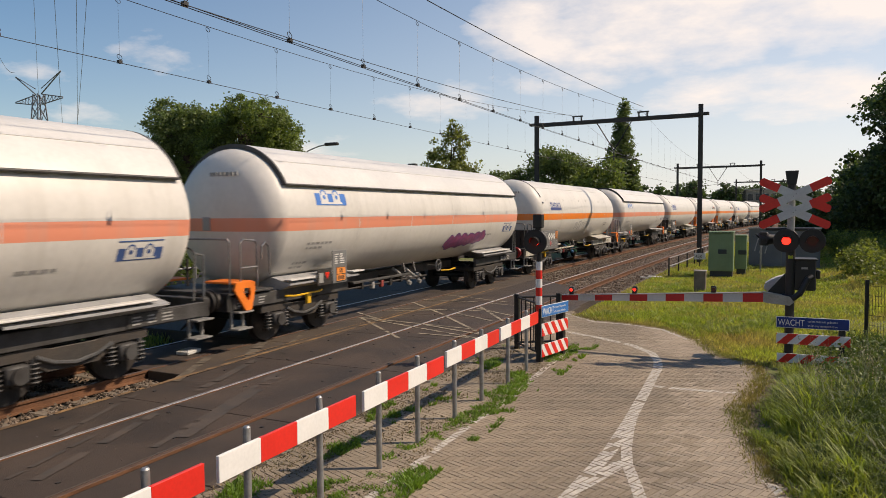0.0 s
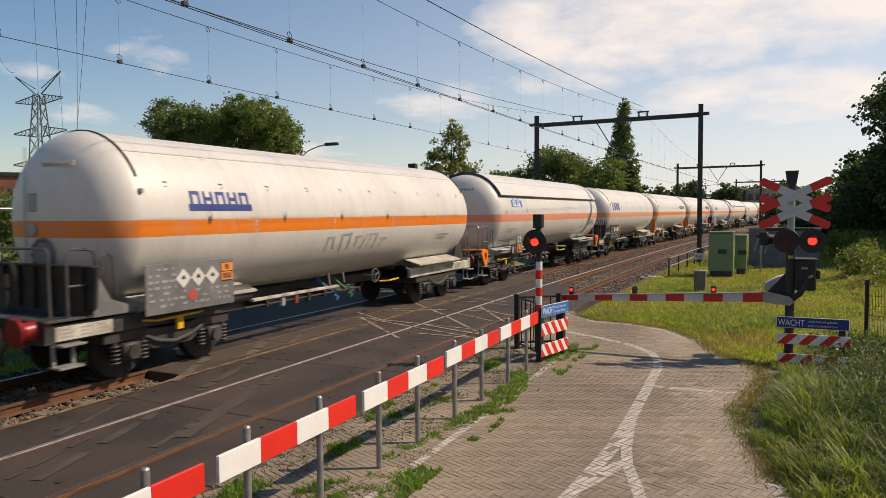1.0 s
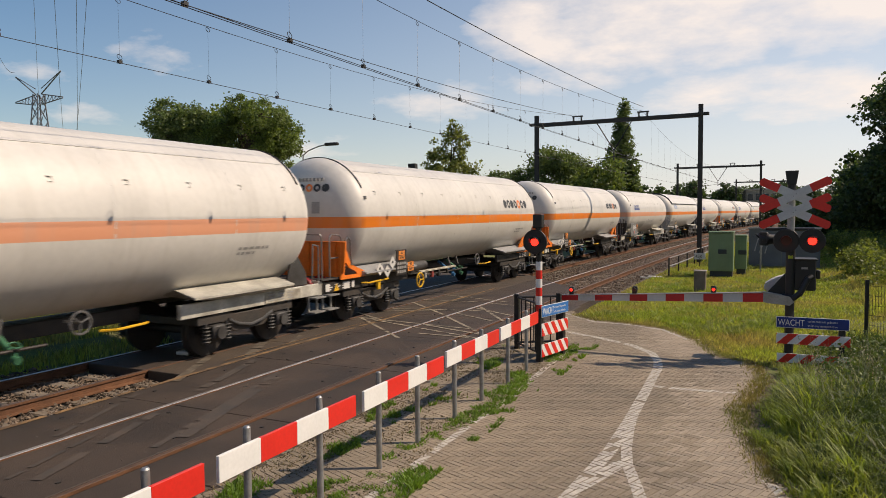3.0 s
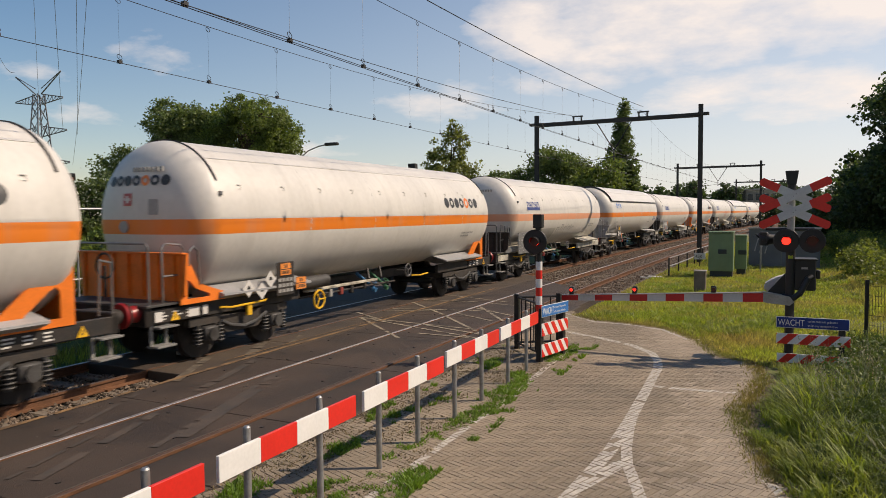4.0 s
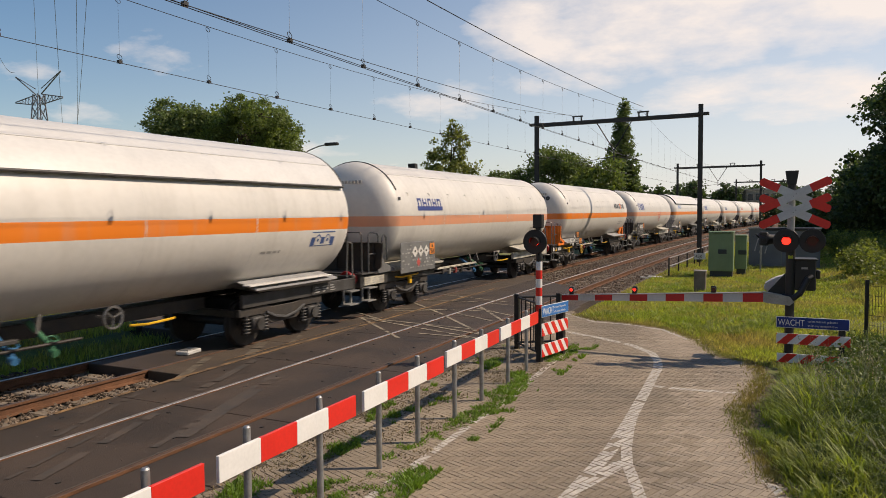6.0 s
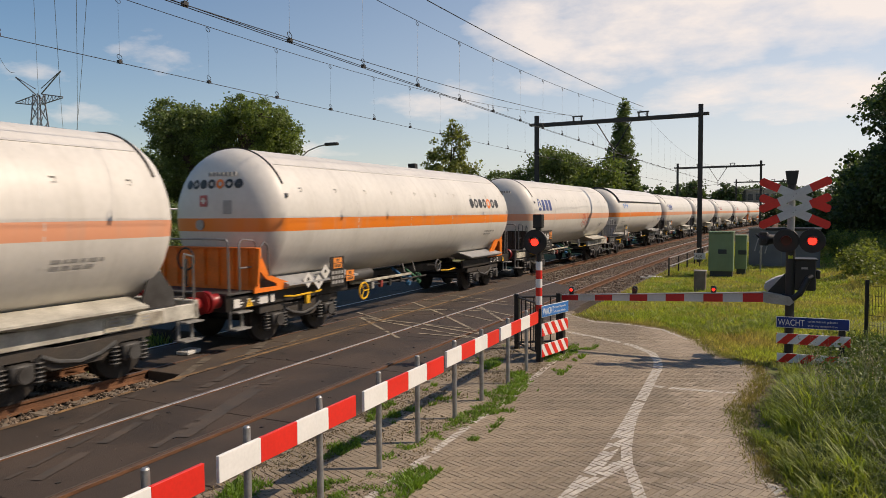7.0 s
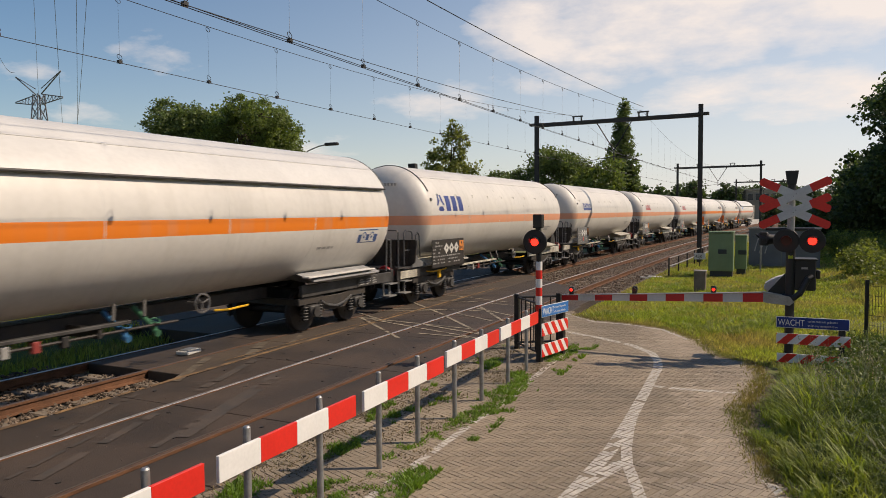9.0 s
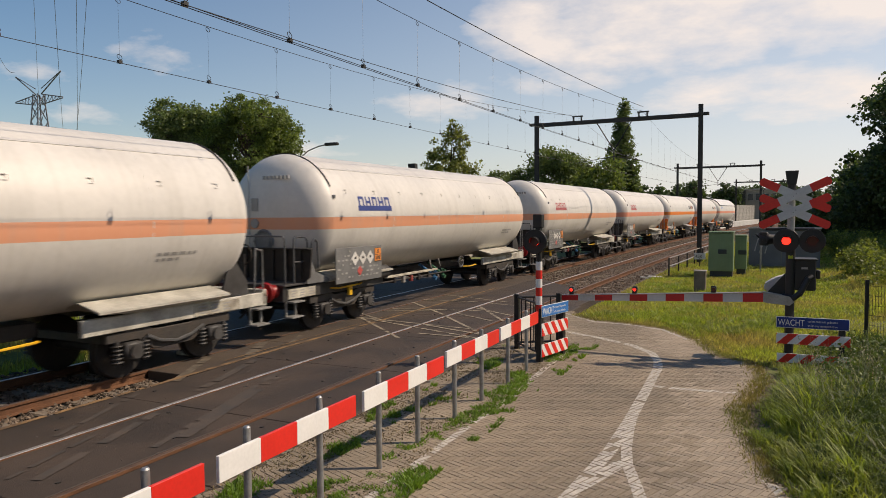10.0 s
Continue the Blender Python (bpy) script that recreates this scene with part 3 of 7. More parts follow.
def shell(L, material, parent):
    """Cylinder with dished ends, along y from 0 to L."""
    bm = bmesh.new()
    prof = [(-0.60, 0.0), (-0.595, 0.25), (-0.575, 0.55), (-0.53, 0.85), (-0.46, 1.1), (-0.36, 1.3), (-0.22, 1.44), (-0.09, 1.51), (0.0, 1.53)]
    prof = [(y, r * TANK_R / 1.53) for y, r in prof]
    prof = prof + [(L * k / 6, TANK_R) for k in range(1, 6)] + [(L - y, r) for y, r in prof[::-1]]
    seg = 56
    rows = []
    for y, r in prof:
        if r < 1e-6:
            rows.append([bm.verts.new((0, y, TANK_Z))])
        else:
            rows.append([bm.verts.new((r * math.cos(2 * math.pi * i / seg), y, TANK_Z + r * math.sin(2 * math.pi * i / seg))) for i in range(seg)])
    for a, b in zip(rows, rows[1:]):
        for i in range(seg):
            j = (i + 1) % seg
            if len(a) == 1:
                bm.faces.new((a[0], b[j], b[i]))
            elif len(b) == 1:
                bm.faces.new((a[i], a[j], b[0]))
            else:
                bm.faces.new((a[i], a[j], b[j], b[i]))
    bmesh.ops.recalc_face_normals(bm, faces=bm.faces)
    return part("tank", bm, material, parent, smooth=True)


def arc_strip(bm, y0, y1, a0, a1, r, t, seg=24):
    """A curved plate round the tank between two angles (degrees from the +x side, up)."""
    rows = []
    for i in range(seg + 1):
        a = radians(a0 + (a1 - a0) * i / seg)
        c, s = math.cos(a), math.sin(a)
        rows.append([bm.verts.new(((r + d) * c, y, TANK_Z + (r + d) * s)) for y, d in ((y0, 0), (y1, 0), (y1, t), (y0, t))])
    for p, q in zip(rows, rows[1:]):
        for k in range(4):
            bm.faces.new((p[k], p[(k + 1) % 4], q[(k + 1) % 4], q[k]))
    bm.faces.new(rows[0])
    bm.faces.new(rows[-1][::-1])
    bmesh.ops.recalc_face_normals(bm, faces=bm.faces)
    return bm


def decal(bm, poly, off=0.004):
    """A painted shape on the near side of the shell; (y, z) outline wrapped on the cylinder."""
    def put(y, z):
        a = math.asin(max(-0.98, min(0.98, (z - TANK_Z) / TANK_R)))
        return bm.verts.new(((TANK_R + off) * math.cos(a), y, TANK_Z + (TANK_R + off) * math.sin(a)))
    f = bm.faces.new([put(y, z) for y, z in poly])
    f.normal_update()
    if f.normal.x < 0:
        f.normal_flip()


def rect(bm, y0, y1, z0, z1, off=0.004):
    n = max(1, int((z1 - z0) / 0.1))
    for k in range(n):
        a, b = z0 + (z1 - z0) * k / n, z0 + (z1 - z0) * (k + 1) / n
        decal(bm, [(y0, a), (y1, a), (y1, b), (y0, b)], off)


def ring_shape(bm, cy, cz, R, r, seg=20, a0=0, a1=360, off=0.004):
    for i in range(seg):
        a, b = radians(a0 + (a1 - a0) * i / seg), radians(a0 + (a1 - a0) * (i + 1) / seg)
        decal(bm, [(cy + r * math.cos(a), cz + r * math.sin(a)), (cy + R * math.cos(a), cz + R * math.sin(a)), (cy + R * math.cos(b), cz + R * math.sin(b)), (cy + r * math.cos(b), cz + r * math.sin(b))], off)


def holed_plate(bm, outer, inner, thick, m):
    """A plate with a hole: outer and inner outlines of equally many corners, in the local xz plane."""
    rings = [[[bm.verts.new(m @ Vector((x, y, z))) for x, z in ring] for ring in (outer, inner)] for y in (0, thick)]
    n = len(outer)
    for i in range(n):
        j = (i + 1) % n
        (a, b), (c, d) = rings
        for q in ((a[i], a[j], b[j], b[i]), (c[j], c[i], d[i], d[j]), (a[j], a[i], c[i], c[j]), (b[i], b[j], d[j], d[i])):
            bm.faces.new(q)
    bmesh.ops.recalc_face_normals(bm, faces=bm.faces)
    return bm


ALONG = Matrix.Rotation(radians(90), 4, "Z")


def hazard_plate(parent, x, y0, y1, z0, z1):
    """Orange plate in two fields, its numbers as bars."""
    plate = part("hazard_plate", box(bmesh.new(), x, x + 0.012, y0, y1, z0, z1, 0.003), M["plate_orange"], parent, "orange hazard number plate")
    bm = bmesh.new()
    zm, w = (z0 + z1) / 2, y1 - y0
    box(bm, x + 0.012, x + 0.014, y0, y1, zm - 0.008, zm + 0.008)
    for za in (z0, z1 - 0.01):
        box(bm, x + 0.012, x + 0.014, y0, y1, za, za + 0.01)
    for lo, hi, n in ((z0 + 0.035, zm - 0.03, 4), (zm + 0.03, z1 - 0.035, 2)):
        for k in range(n):
            a = y0 + w * (0.5 + (k - n / 2) * 0.19 + 0.035)
            box(bm, x + 0.012, x + 0.014, a, a + w * 0.12, lo, hi)
    tagged(part("plate_bars", bm, M["ink"], plate), kind="stuff")
    return plate


def yellow_triangle(parent, x, y, z, size=0.2):
    bm = prism(bmesh.new(), [(y, z), (y + size, z), (y + size / 2, z + size * 0.86)], -0.006, Matrix.Translation((x, 0, 0)) @ ALONG)
    t = part("warning_triangle", bm, M["yellow_paint"], parent, "yellow warning triangle")
    part("triangle_mark", box(bmesh.new(), x + 0.005, x + 0.008, y + size * 0.44, y + size * 0.56, z + size * 0.15, z + size * 0.55), M["ink"], t)


def build_wheelset(parent, y, template):
    if template:
        ob = new("wheelset", template.data)
        ob.parent = parent
    else:
        bm = bmesh.new()
        for s in (-1, 1):
            x = s * 0.755
            for x0, x1, r in ((x - s * 0.065, x - s * 0.03, 0.485), (x - s * 0.03, x + s * 0.07, 0.455)):
                cyl(bm, (x0, 0, 0), (x1, 0, 0), r, seg=32)
            cyl(bm, (x - s * 0.07, 0, 0), (x + s * 0.11, 0, 0), 0.12, seg=16)
            cyl(bm, (x + s * 0.07, 0, 0), (x + s * 0.078, 0, 0), 0.37, 0.40, seg=32)
            for k in range(6):
                a = k * math.pi / 3
                box(bm, x + s * 0.076 - 0.004, x + s * 0.076 + 0.012, 0.24 * math.cos(a) - 0.03, 0.24 * math.cos(a) + 0.03, 0.24 * math.sin(a) - 0.03, 0.24 * math.sin(a) + 0.03)
        cyl(bm, (-0.72, 0, 0), (0.72, 0, 0), 0.085, seg=14)
        ob = part("wheelset", bm, M["black"], parent, smooth=True)
    ob.matrix_basis = pose(0, y, 0.455)
    return ob


def build_bogie(wagon, y, template, light):
    bogie = new("bogie")
    bogie.empty_display_size = 0.2
    bogie.parent, bogie.matrix_basis = wagon, pose(0, y, 0)
    ws = template
    for s in (-0.9, 0.9):
        w = build_wheelset(bogie, s, ws)
        ws = ws or w
    for sx in (-1, 1):
        bm = bmesh.new()
        x = sx * 1.02
        m = Matrix.Translation((x - 0.05, 0, 0)) @ Matrix.Rotation(radians(90), 4, "Z")
        # fish-bellied side frame
        poly = [(-1.35, 0.62), (-1.35, 0.78), (-0.6, 0.80), (-0.35, 0.74), (0.35, 0.74), (0.6, 0.80), (1.35, 0.78), (1.35, 0.62), (0.75, 0.62), (0.42, 0.40), (-0.42, 0.40), (-0.75, 0.62)]
        prism(bm, poly, -0.10, m)
        bmesh.ops.bevel(bm, geom=list(bm.edges), offset=0.012, segments=1, affect="EDGES")
        part("side_frame", bm, M["bogie_dark"], bogie)
        for sy in (-0.9, 0.9):
            bm = bmesh.new()
            box(bm, x - 0.06, x + 0.16 * 1, sy - 0.17, sy + 0.17, 0.34, 0.60, 0.03) if sx > 0 else box(bm, x - 0.16, x + 0.06, sy - 0.17, sy + 0.17, 0.34, 0.60, 0.03)
            cyl(bm, (x, sy, 0.455), (x + sx * 0.21, sy, 0.455), 0.115, seg=16)
            part("axle_box", bm, M["grey_frame"], bogie, smooth=True)
            for d in (-0.27, 0.27):
                bm = bmesh.new()
                cyl(bm, (x + sx * 0.05, sy + d, 0.26), (x + sx * 0.05, sy + d, 0.64), 0.045, seg=10)
                for k in range(5):
                    torus(bm, (x + sx * 0.05, sy + d, 0.31 + k * 0.065), (0, 0, 1), 0.075, 0.017, 12, 5)
                part("spring", bm, M["grey_frame"], bogie, smooth=True)
        bm = bmesh.new()
        tube(bm, [(x + sx * 0.1, -0.62, 0.66), (x + sx * 0.1, -0.35, 0.54), (x + sx * 0.1, 0.0, 0.48), (x + sx * 0.1, 0.35, 0.54), (x + sx * 0.1, 0.62, 0.66)], 0.03, 6)
        part("brake_rod", bm, M["rail_grey"], bogie)
    part("bolster", box(bmesh.new(), -0.95, 0.95, -0.25, 0.25, 0.5, 0.82, 0.03), M["black"], bogie)
    for s in (-1.28, 1.28):
        part("end_bar", box(bmesh.new(), -0.95, 0.95, s - 0.06, s + 0.06, 0.62, 0.76, 0.01), M["black"], bogie)
    return ws


def lines_of_text(bm, y0, z0, rows, rng, h=0.05, gap=0.045):
    """Bars in the place of small stencilled writing."""
    for k, n in enumerate(rows):
        y = y0
        z = z0 - k * (h + gap)
        for _ in range(n):
            w = rng.uniform(0.06, 0.16)
            rect(bm, y, y + w, z - h, z)
            y += w + 0.04


def diamond(bm, x, y, z, s, t=0.006):
    m = Matrix.Translation((x, y, z)) @ ALONG
    prism(bm, [(-s, 0), (0, s), (s, 0), (0, -s)], -t, m)


def hazard_mark(parent, x, y, z, s):
    """The dark pictogram of a hazard diamond, as a plain shape."""
    m = Matrix.Translation((x + 0.006, y, z)) @ ALONG
    bm = prism(bmesh.new(), [(-s * 0.3, -s * 0.1), (s * 0.3, -s * 0.1), (s * 0.12, s * 0.32), (-s * 0.16, s * 0.26)], -0.003, m)
    part("hazard_mark", bm, M["ink"], parent)


def logo_sun(w, L, rng):
    """Blue and white badges at both ends."""
    for y0, z0, s, dark in ((0.95, 2.82, 1.0, M["blue"]), (L - 1.25, 1.93, 0.75, M["navy_soft"])):
        wd, ht = 1.15 * s, 0.42 * s
        bm = bmesh.new()
        rect(bm, y0, y0 + wd, z0, z0 + ht * 0.62, 0.004)
        part("badge", bm, dark, w)
        bm = bmesh.new()
        for k in (0.28, 0.68):
            ring_shape(bm, y0 + wd * k, z0 + ht * 0.5, ht * 0.34, 0.0, 14, off=0.007)
            rect(bm, y0 + wd * (k - 0.12), y0 + wd * (k + 0.12), z0 + ht * 0.16, z0 + ht * 0.5, 0.0075)
        rect(bm, y0 + wd * 0.15, y0 + wd * 0.85, z0 + ht * 0.06, z0 + ht * 0.16, 0.008)
        part("badge_shape", bm, M["white"], w)
        bm = bmesh.new()
        for k in (0.28, 0.68):
            ring_shape(bm, y0 + wd * k, z0 + ht * 0.55, ht * 0.27, ht * 0.19, 12, 0, 180, 0.010)
            ring_shape(bm, y0 + wd * k, z0 + ht * 0.42, ht * 0.12, 0.0, 10, 0, 360, 0.010)
        rect(bm, y0, y0 + wd, z0 + ht - 0.02, z0 + ht, 0.006)
        part("badge_line", bm, dark, w)


def logo_bars(w, L, rng, red=False):
    """Navy plate with pale block shapes."""
    y0, z0, n = 0.95, 2.70, 5
    bm = bmesh.new()
    col = M["sign_red_faded"] if red else M["navy"]
    rect(bm, y0, y0 + 1.55, z0, z0 + 0.12)
    part("badge", bm, col, w)
    for k in range(n):
        bm = bmesh.new()
        y = y0 + 0.05 + k * 0.3
        rect(bm, y, y + 0.06, z0 + 0.12, z0 + 0.34)
        rect(bm, y + 0.17, y + 0.23, z0 + 0.12, z0 + 0.34)
        rect(bm, y + 0.06, y + 0.17, z0 + 0.28 - 0.1 * (k % 2), z0 + 0.34 - 0.1 * (k % 2))
        part("badge_block", bm, col, w)


def logo_star(w, L, rng):
    """Three blades and three bold blue shapes."""
    y0, z0 = 0.38, 2.70
    bm = bmesh.new()
    cy, cz = y0 + 0.22, z0 + 0.22
    for q in (-1, 1):
        decal(bm, [(cy + q * 0.03, cz + 0.24), (cy + q * 0.11, cz + 0.24), (cy + q * 0.17, cz + 0.06), (cy + q * 0.04, cz + 0.06)])
        decal(bm, [(cy + q * 0.04, cz + 0.06), (cy + q * 0.17, cz + 0.06), (cy + q * 0.25, cz - 0.08), (cy + q * 0.15, cz - 0.06)])
    decal(bm, [(cy - 0.12, cz - 0.10), (cy + 0.12, cz - 0.10), (cy + 0.19, cz - 0.2), (cy + 0.09, cz - 0.24), (cy - 0.09, cz - 0.24), (cy - 0.19, cz - 0.2)])
    part("badge_emblem", bm, M["navy"], w)
    b0, b1 = z0 - 0.01, z0 + 0.44
    for k in range(3):
        bm = bmesh.new()
        rect(bm, y0 + 0.56 + k * 0.44, y0 + 0.56 + k * 0.44 + 0.31, b0, b1)
        part("badge", bm, M["navy"], w)


def logo_round(w, L, rng):
    """Seven dark rounded shapes, one of them an orange ring."""
    y, z = L - 3.25, 2.78
    for k in range(7):
        bm = bmesh.new()
        if k == 4:
            ring_shape(bm, y + 0.15, z + 0.15, 0.165, 0.085, 20)
        else:
            ring_shape(bm, y + 0.15, z + 0.15, 0.155, 0.07 if k % 2 else 0.0, 18)
        part("badge_ring" if k == 4 else "badge", bm, M["orange_paint"] if k == 4 else M["ink"], w)
        y += 0.355


def build_wagon(kind, paint, seed, light=False):
    """kind: sun (roof shield), bars, star, round."""
    rng = random.Random(seed)
    L = 13.45 if kind == "sun" else 12.45
    label = {"sun": "white gas tank wagon with sun shield, orange stripe, blue badges", "bars": "white gas tank wagon with orange stripe and dark block badge",
             "red": "white gas tank wagon with orange stripe and small red badge",
             "star": "white gas tank wagon with pale orange stripe and blue badge", "round": "white gas tank wagon with orange stripe and orange end platform"}[kind]
    w = thing("tank_wagon", label, "train wagon", "wagons of the gas train")
    shell(L, M[paint], w)
    back = 15.57 - 2.3 if kind != "sun" else 16.4 - 2.3
    # shield or walkway bands
    if kind == "sun":
        bm = arc_strip(bmesh.new(), -0.02, L + 0.02, 27, 153, TANK_R + 0.07, 0.02, 30)
        part("sun_shield", bm, M["white"], w, "white sheet-metal sun shield", smooth=True)
        for ya in (-0.035, L - 0.02):
            part("shield_edge", arc_strip(bmesh.new(), ya, ya + 0.055, 27, 153, TANK_R + 0.005, 0.09, 30), M["grey_frame"], w)
        for s in (1, -1):
            bm = bmesh.new()
            a = radians(26.3)
            cyl(bm, (s * (TANK_R + 0.075) * math.cos(a), -0.02, TANK_Z + (TANK_R + 0.075) * math.sin(a)), (s * (TANK_R + 0.075) * math.cos(a), L + 0.02, TANK_Z + (TANK_R + 0.075) * math.sin(a)), 0.022, seg=8)
            part("shield_rim", bm, M["grey_frame"], w)
    else:
        for y in (0.0, L - 0.05):
            bm = arc_strip(bmesh.new(), y, y + 0.032, 28, 120, TANK_R + 0.003, 0.02, 20)
            part("grab_band", bm, M["black"], w)
        n = 10
        for k in range(n):
            y = 0.55 + (L - 1.1) * k / (n - 1)
            bm = bmesh.new()
            a = radians(24)
            x, z = TANK_R * math.cos(a), TANK_Z + TANK_R * math.sin(a)
            box(bm, x - 0.03, x + 0.012, y - 0.04, y + 0.04, z + 0.03, z + 0.037)
            box(bm, x - 0.01, x + 0.032, y - 0.03, y + 0.04, z - 0.045, z - 0.039)
            box(bm, x + 0.008, x + 0.014, y + 0.034, y + 0.04, z - 0.04, z + 0.035)
            part("cleat", bm, M["white"], w)
        for z in (2.98,):
            bm = bmesh.new()
            box(bm, 1.37, 1.45, -0.02, 0.04, z, z + 0.08, 0.01)
            part("lashing_eye", bm, M["steel"], w)
    part("walk_line", arc_strip(bmesh.new(), 0.1, L - 0.1, 49.0, 49.5, TANK_R + (0.09 if kind == "sun" else 0.0), 0.008, 2), M["weld"], w)
    # weld seams and a faint walk line on the shell
    bm = bmesh.new()
    for y in (2.6, 5.2, 7.8, 10.4):
        arc_strip(bm, y, y + 0.018, -70, 26 if kind == "sun" else 80, TANK_R, 0.0012, 20)
    tagged(part("weld_seam", bm, M["weld"], w), kind="stuff")
    # head details
    bm = bmesh.new()
    for k in range(7):
        box(bm, -0.15 + k * 0.11, -0.15 + k * 0.11 + 0.07, -0.535, -0.50, 3.42, 3.50)
    tagged(part("head_marking", bm, M["faint"], w), kind="stuff")
    bm = bmesh.new()
    if kind == "sun":
        box(bm, -0.30, -0.10, -0.625, -0.58, 2.30, 2.58, 0.01)
    else:
        if kind != "round":
            part("head_tag", box(bmesh.new(), -0.45, -0.25, -0.61, -0.57, 2.70, 3.0, 0.01), M["faint"], w)
        cyl(bm, (-0.35, -0.62, 2.42), (-0.35, -0.55, 2.42), 0.11, seg=18)
    part("head_plate", bm, M["faint"], w)
    if kind == "round":
        prof = [(0.0, 0.60), (0.25, 0.595), (0.55, 0.575), (0.85, 0.53), (1.1, 0.46), (1.3, 0.36), (1.44, 0.22), (1.53, 0.0)]
        def dish(x, z):
            return -float(np.interp(math.hypot(x, z - TANK_Z), [a * TANK_R / 1.53 for a, b in prof], [b for a, b in prof]))

        def on_head(name, poly, material):
            """A painted shape on the dished head; (x, z) outline."""
            bm = bmesh.new()
            f = bm.faces.new([bm.verts.new((x, dish(x, z) - 0.014, z)) for x, z in poly])
            f.normal_update()
            if f.normal.y > 0:
                f.normal_flip()
            return part(name, bm, material, w)
        for k in range(7):
            cx, cz, r = -0.72 + k * 0.225, 3.26, 0.098
            bm = bmesh.new()
            hole = r * 0.45 if k % 2 or k == 4 else 0.004
            for i in range(16):
                a, b = (radians(360 * q / 16) for q in (i, i + 1))
                f = bm.faces.new([bm.verts.new((cx + q * math.cos(t), dish(cx + q * math.cos(t), cz + q * math.sin(t)) - 0.014, cz + q * math.sin(t))) for q, t in ((r, a), (r, b), (hole, b), (hole, a))])
                f.normal_update()
                if f.normal.y > 0:
                    f.normal_flip()
            part("head_badge", bm, M["orange_paint"] if k == 4 else M["ink"], w)
        sh = on_head("head_shield", [(-0.36, 2.80), (-0.14, 2.80), (-0.14, 3.03), (-0.36, 3.03)], M["sign_red_faded"])
        for x0, x1, z0, z1 in ((-0.275, -0.225, 2.85, 2.98), (-0.315, -0.185, 2.89, 2.94)):
            bm = box(bmesh.new(), x0, x1, dish(-0.25, 2.9) - 0.022, dish(-0.25, 2.9) + 0.02, z0, z1)
            part("shield_cross", bm, M["white"], sh)
        on_head("head_notice", [(0.28, 2.64), (0.50, 2.64), (0.50, 2.92), (0.28, 2.92)], M["faint"])
    if kind not in ("sun", "round"):
        bm = bmesh.new()
        tube(bm, [(-0.62, -0.50, 3.75), (-0.55, -0.56, 3.3), (-0.5, -0.62, 2.6), (-0.5, -0.61, 1.9)], 0.012, 5)
        part("vent_pipe", bm, M["faint"], w)
    if kind == "bars":
        bm = torus(bmesh.new(), (-0.1, -0.60, 2.02), (0, 1, 0), 0.24, 0.035, 24, 6)
        cyl(bm, (-0.1, -0.63, 2.02), (-0.1, -0.55, 2.02), 0.20, seg=24)
        for k in range(10):
            a = k * 0.628
            cyl(bm, (-0.1 + 0.24 * math.cos(a), -0.655, 2.02 + 0.24 * math.sin(a)), (-0.1 + 0.24 * math.cos(a), -0.60, 2.02 + 0.24 * math.sin(a)), 0.02, seg=6)
        part("manhole_cover", bm, M["guard_grey"], w, "bolted round manhole cover", smooth=True)
    {"sun": logo_sun, "bars": logo_bars, "red": lambda a, b, c: logo_bars(a, b, c, True), "star": logo_star, "round": logo_round}[kind](w, L, rng)
    bm = bmesh.new()
    lines_of_text(bm, L - 1.9 if kind != "sun" else 0.7, 2.02, [6, 4], rng)
    if kind == "sun":
        lines_of_text(bm, 0.5, 1.6, [4, 3], rng)
        lines_of_text(bm, L - 2.8, 1.9, [4], rng)
    tagged(part("stencil", bm, M["faint"], w), kind="stuff")
    # underframe
    grey = M["grey_frame"]
    plat = {"sun": M["guard_grey"], "bars": M["black"], "red": M["black"], "star": M["black"], "round": M["orange_paint"]}[kind]
    for end, s in ((-1.45, 1), (back + 0.25, -1)):
        front = s > 0
        bm = bmesh.new()
        ya, yb = (end, 2.6) if front else (L - 3.1, end)
        box(bm, 1.02, 1.12, ya, yb, 0.80, 1.06, 0.01)
        box(bm, -1.12, -1.02, ya, yb, 0.80, 1.06, 0.01)
        box(bm, -1.12, 1.12, min(end, end + s * 0.14), max(end, end + s * 0.14), 0.78, 1.12, 0.015)
        part("end_frame", bm, M["black"] if kind == "round" else (M["saddle"] if kind in ("bars", "star", "red") and not front else M["grey_frame"]), w)
        bm = bmesh.new()
        y0, y1 = (-1.30, -0.35) if front else (L - 0.9, L + 0.25)
        box(bm, 1.125, 1.14, y0, y1, 0.82, 1.03, 0.004)
        part("data_board", bm, {"round": M["black"], "sun": M["grey_frame"]}.get(kind, M["dirty_white"]), w, "narrow frame board with data")
        bm = bmesh.new()
        for k in range(3):
            for j in range(3):
                box(bm, 1.14, 1.144, y0 + 0.1 + k * 0.3, y0 + 0.1 + k * 0.3 + rng.uniform(0.1, 0.22), 0.86 + j * 0.055, 0.885 + j * 0.055)
        tagged(part("data_writing", bm, M["faint"] if kind != "round" else M["white"], w), kind="stuff")
        # saddle: flared plate from shell to frame, on both sides
        for sx in (-1, 1):
            bm = bmesh.new()
            y0, y1 = (0.1, 2.7) if front else (L - 3.0, L - 0.25)
            p = [(0.55, 1.20), (0.88, 1.31), (1.37, 1.185), (1.37, 1.15), (1.14, 1.06), (0.55, 1.0)]
            lo = [bm.verts.new((sx * x, y0 + (0.9 if z < 1.1 else 0) * (0 if front else 1), z)) for x, z in p]
            hi = [bm.verts.new((sx * x, y1 - (0.9 if z < 1.1 else 0) * (1 if front else 0), z)) for x, z in p]
            bm.faces.new(lo)
            bm.faces.new(hi[::-1])
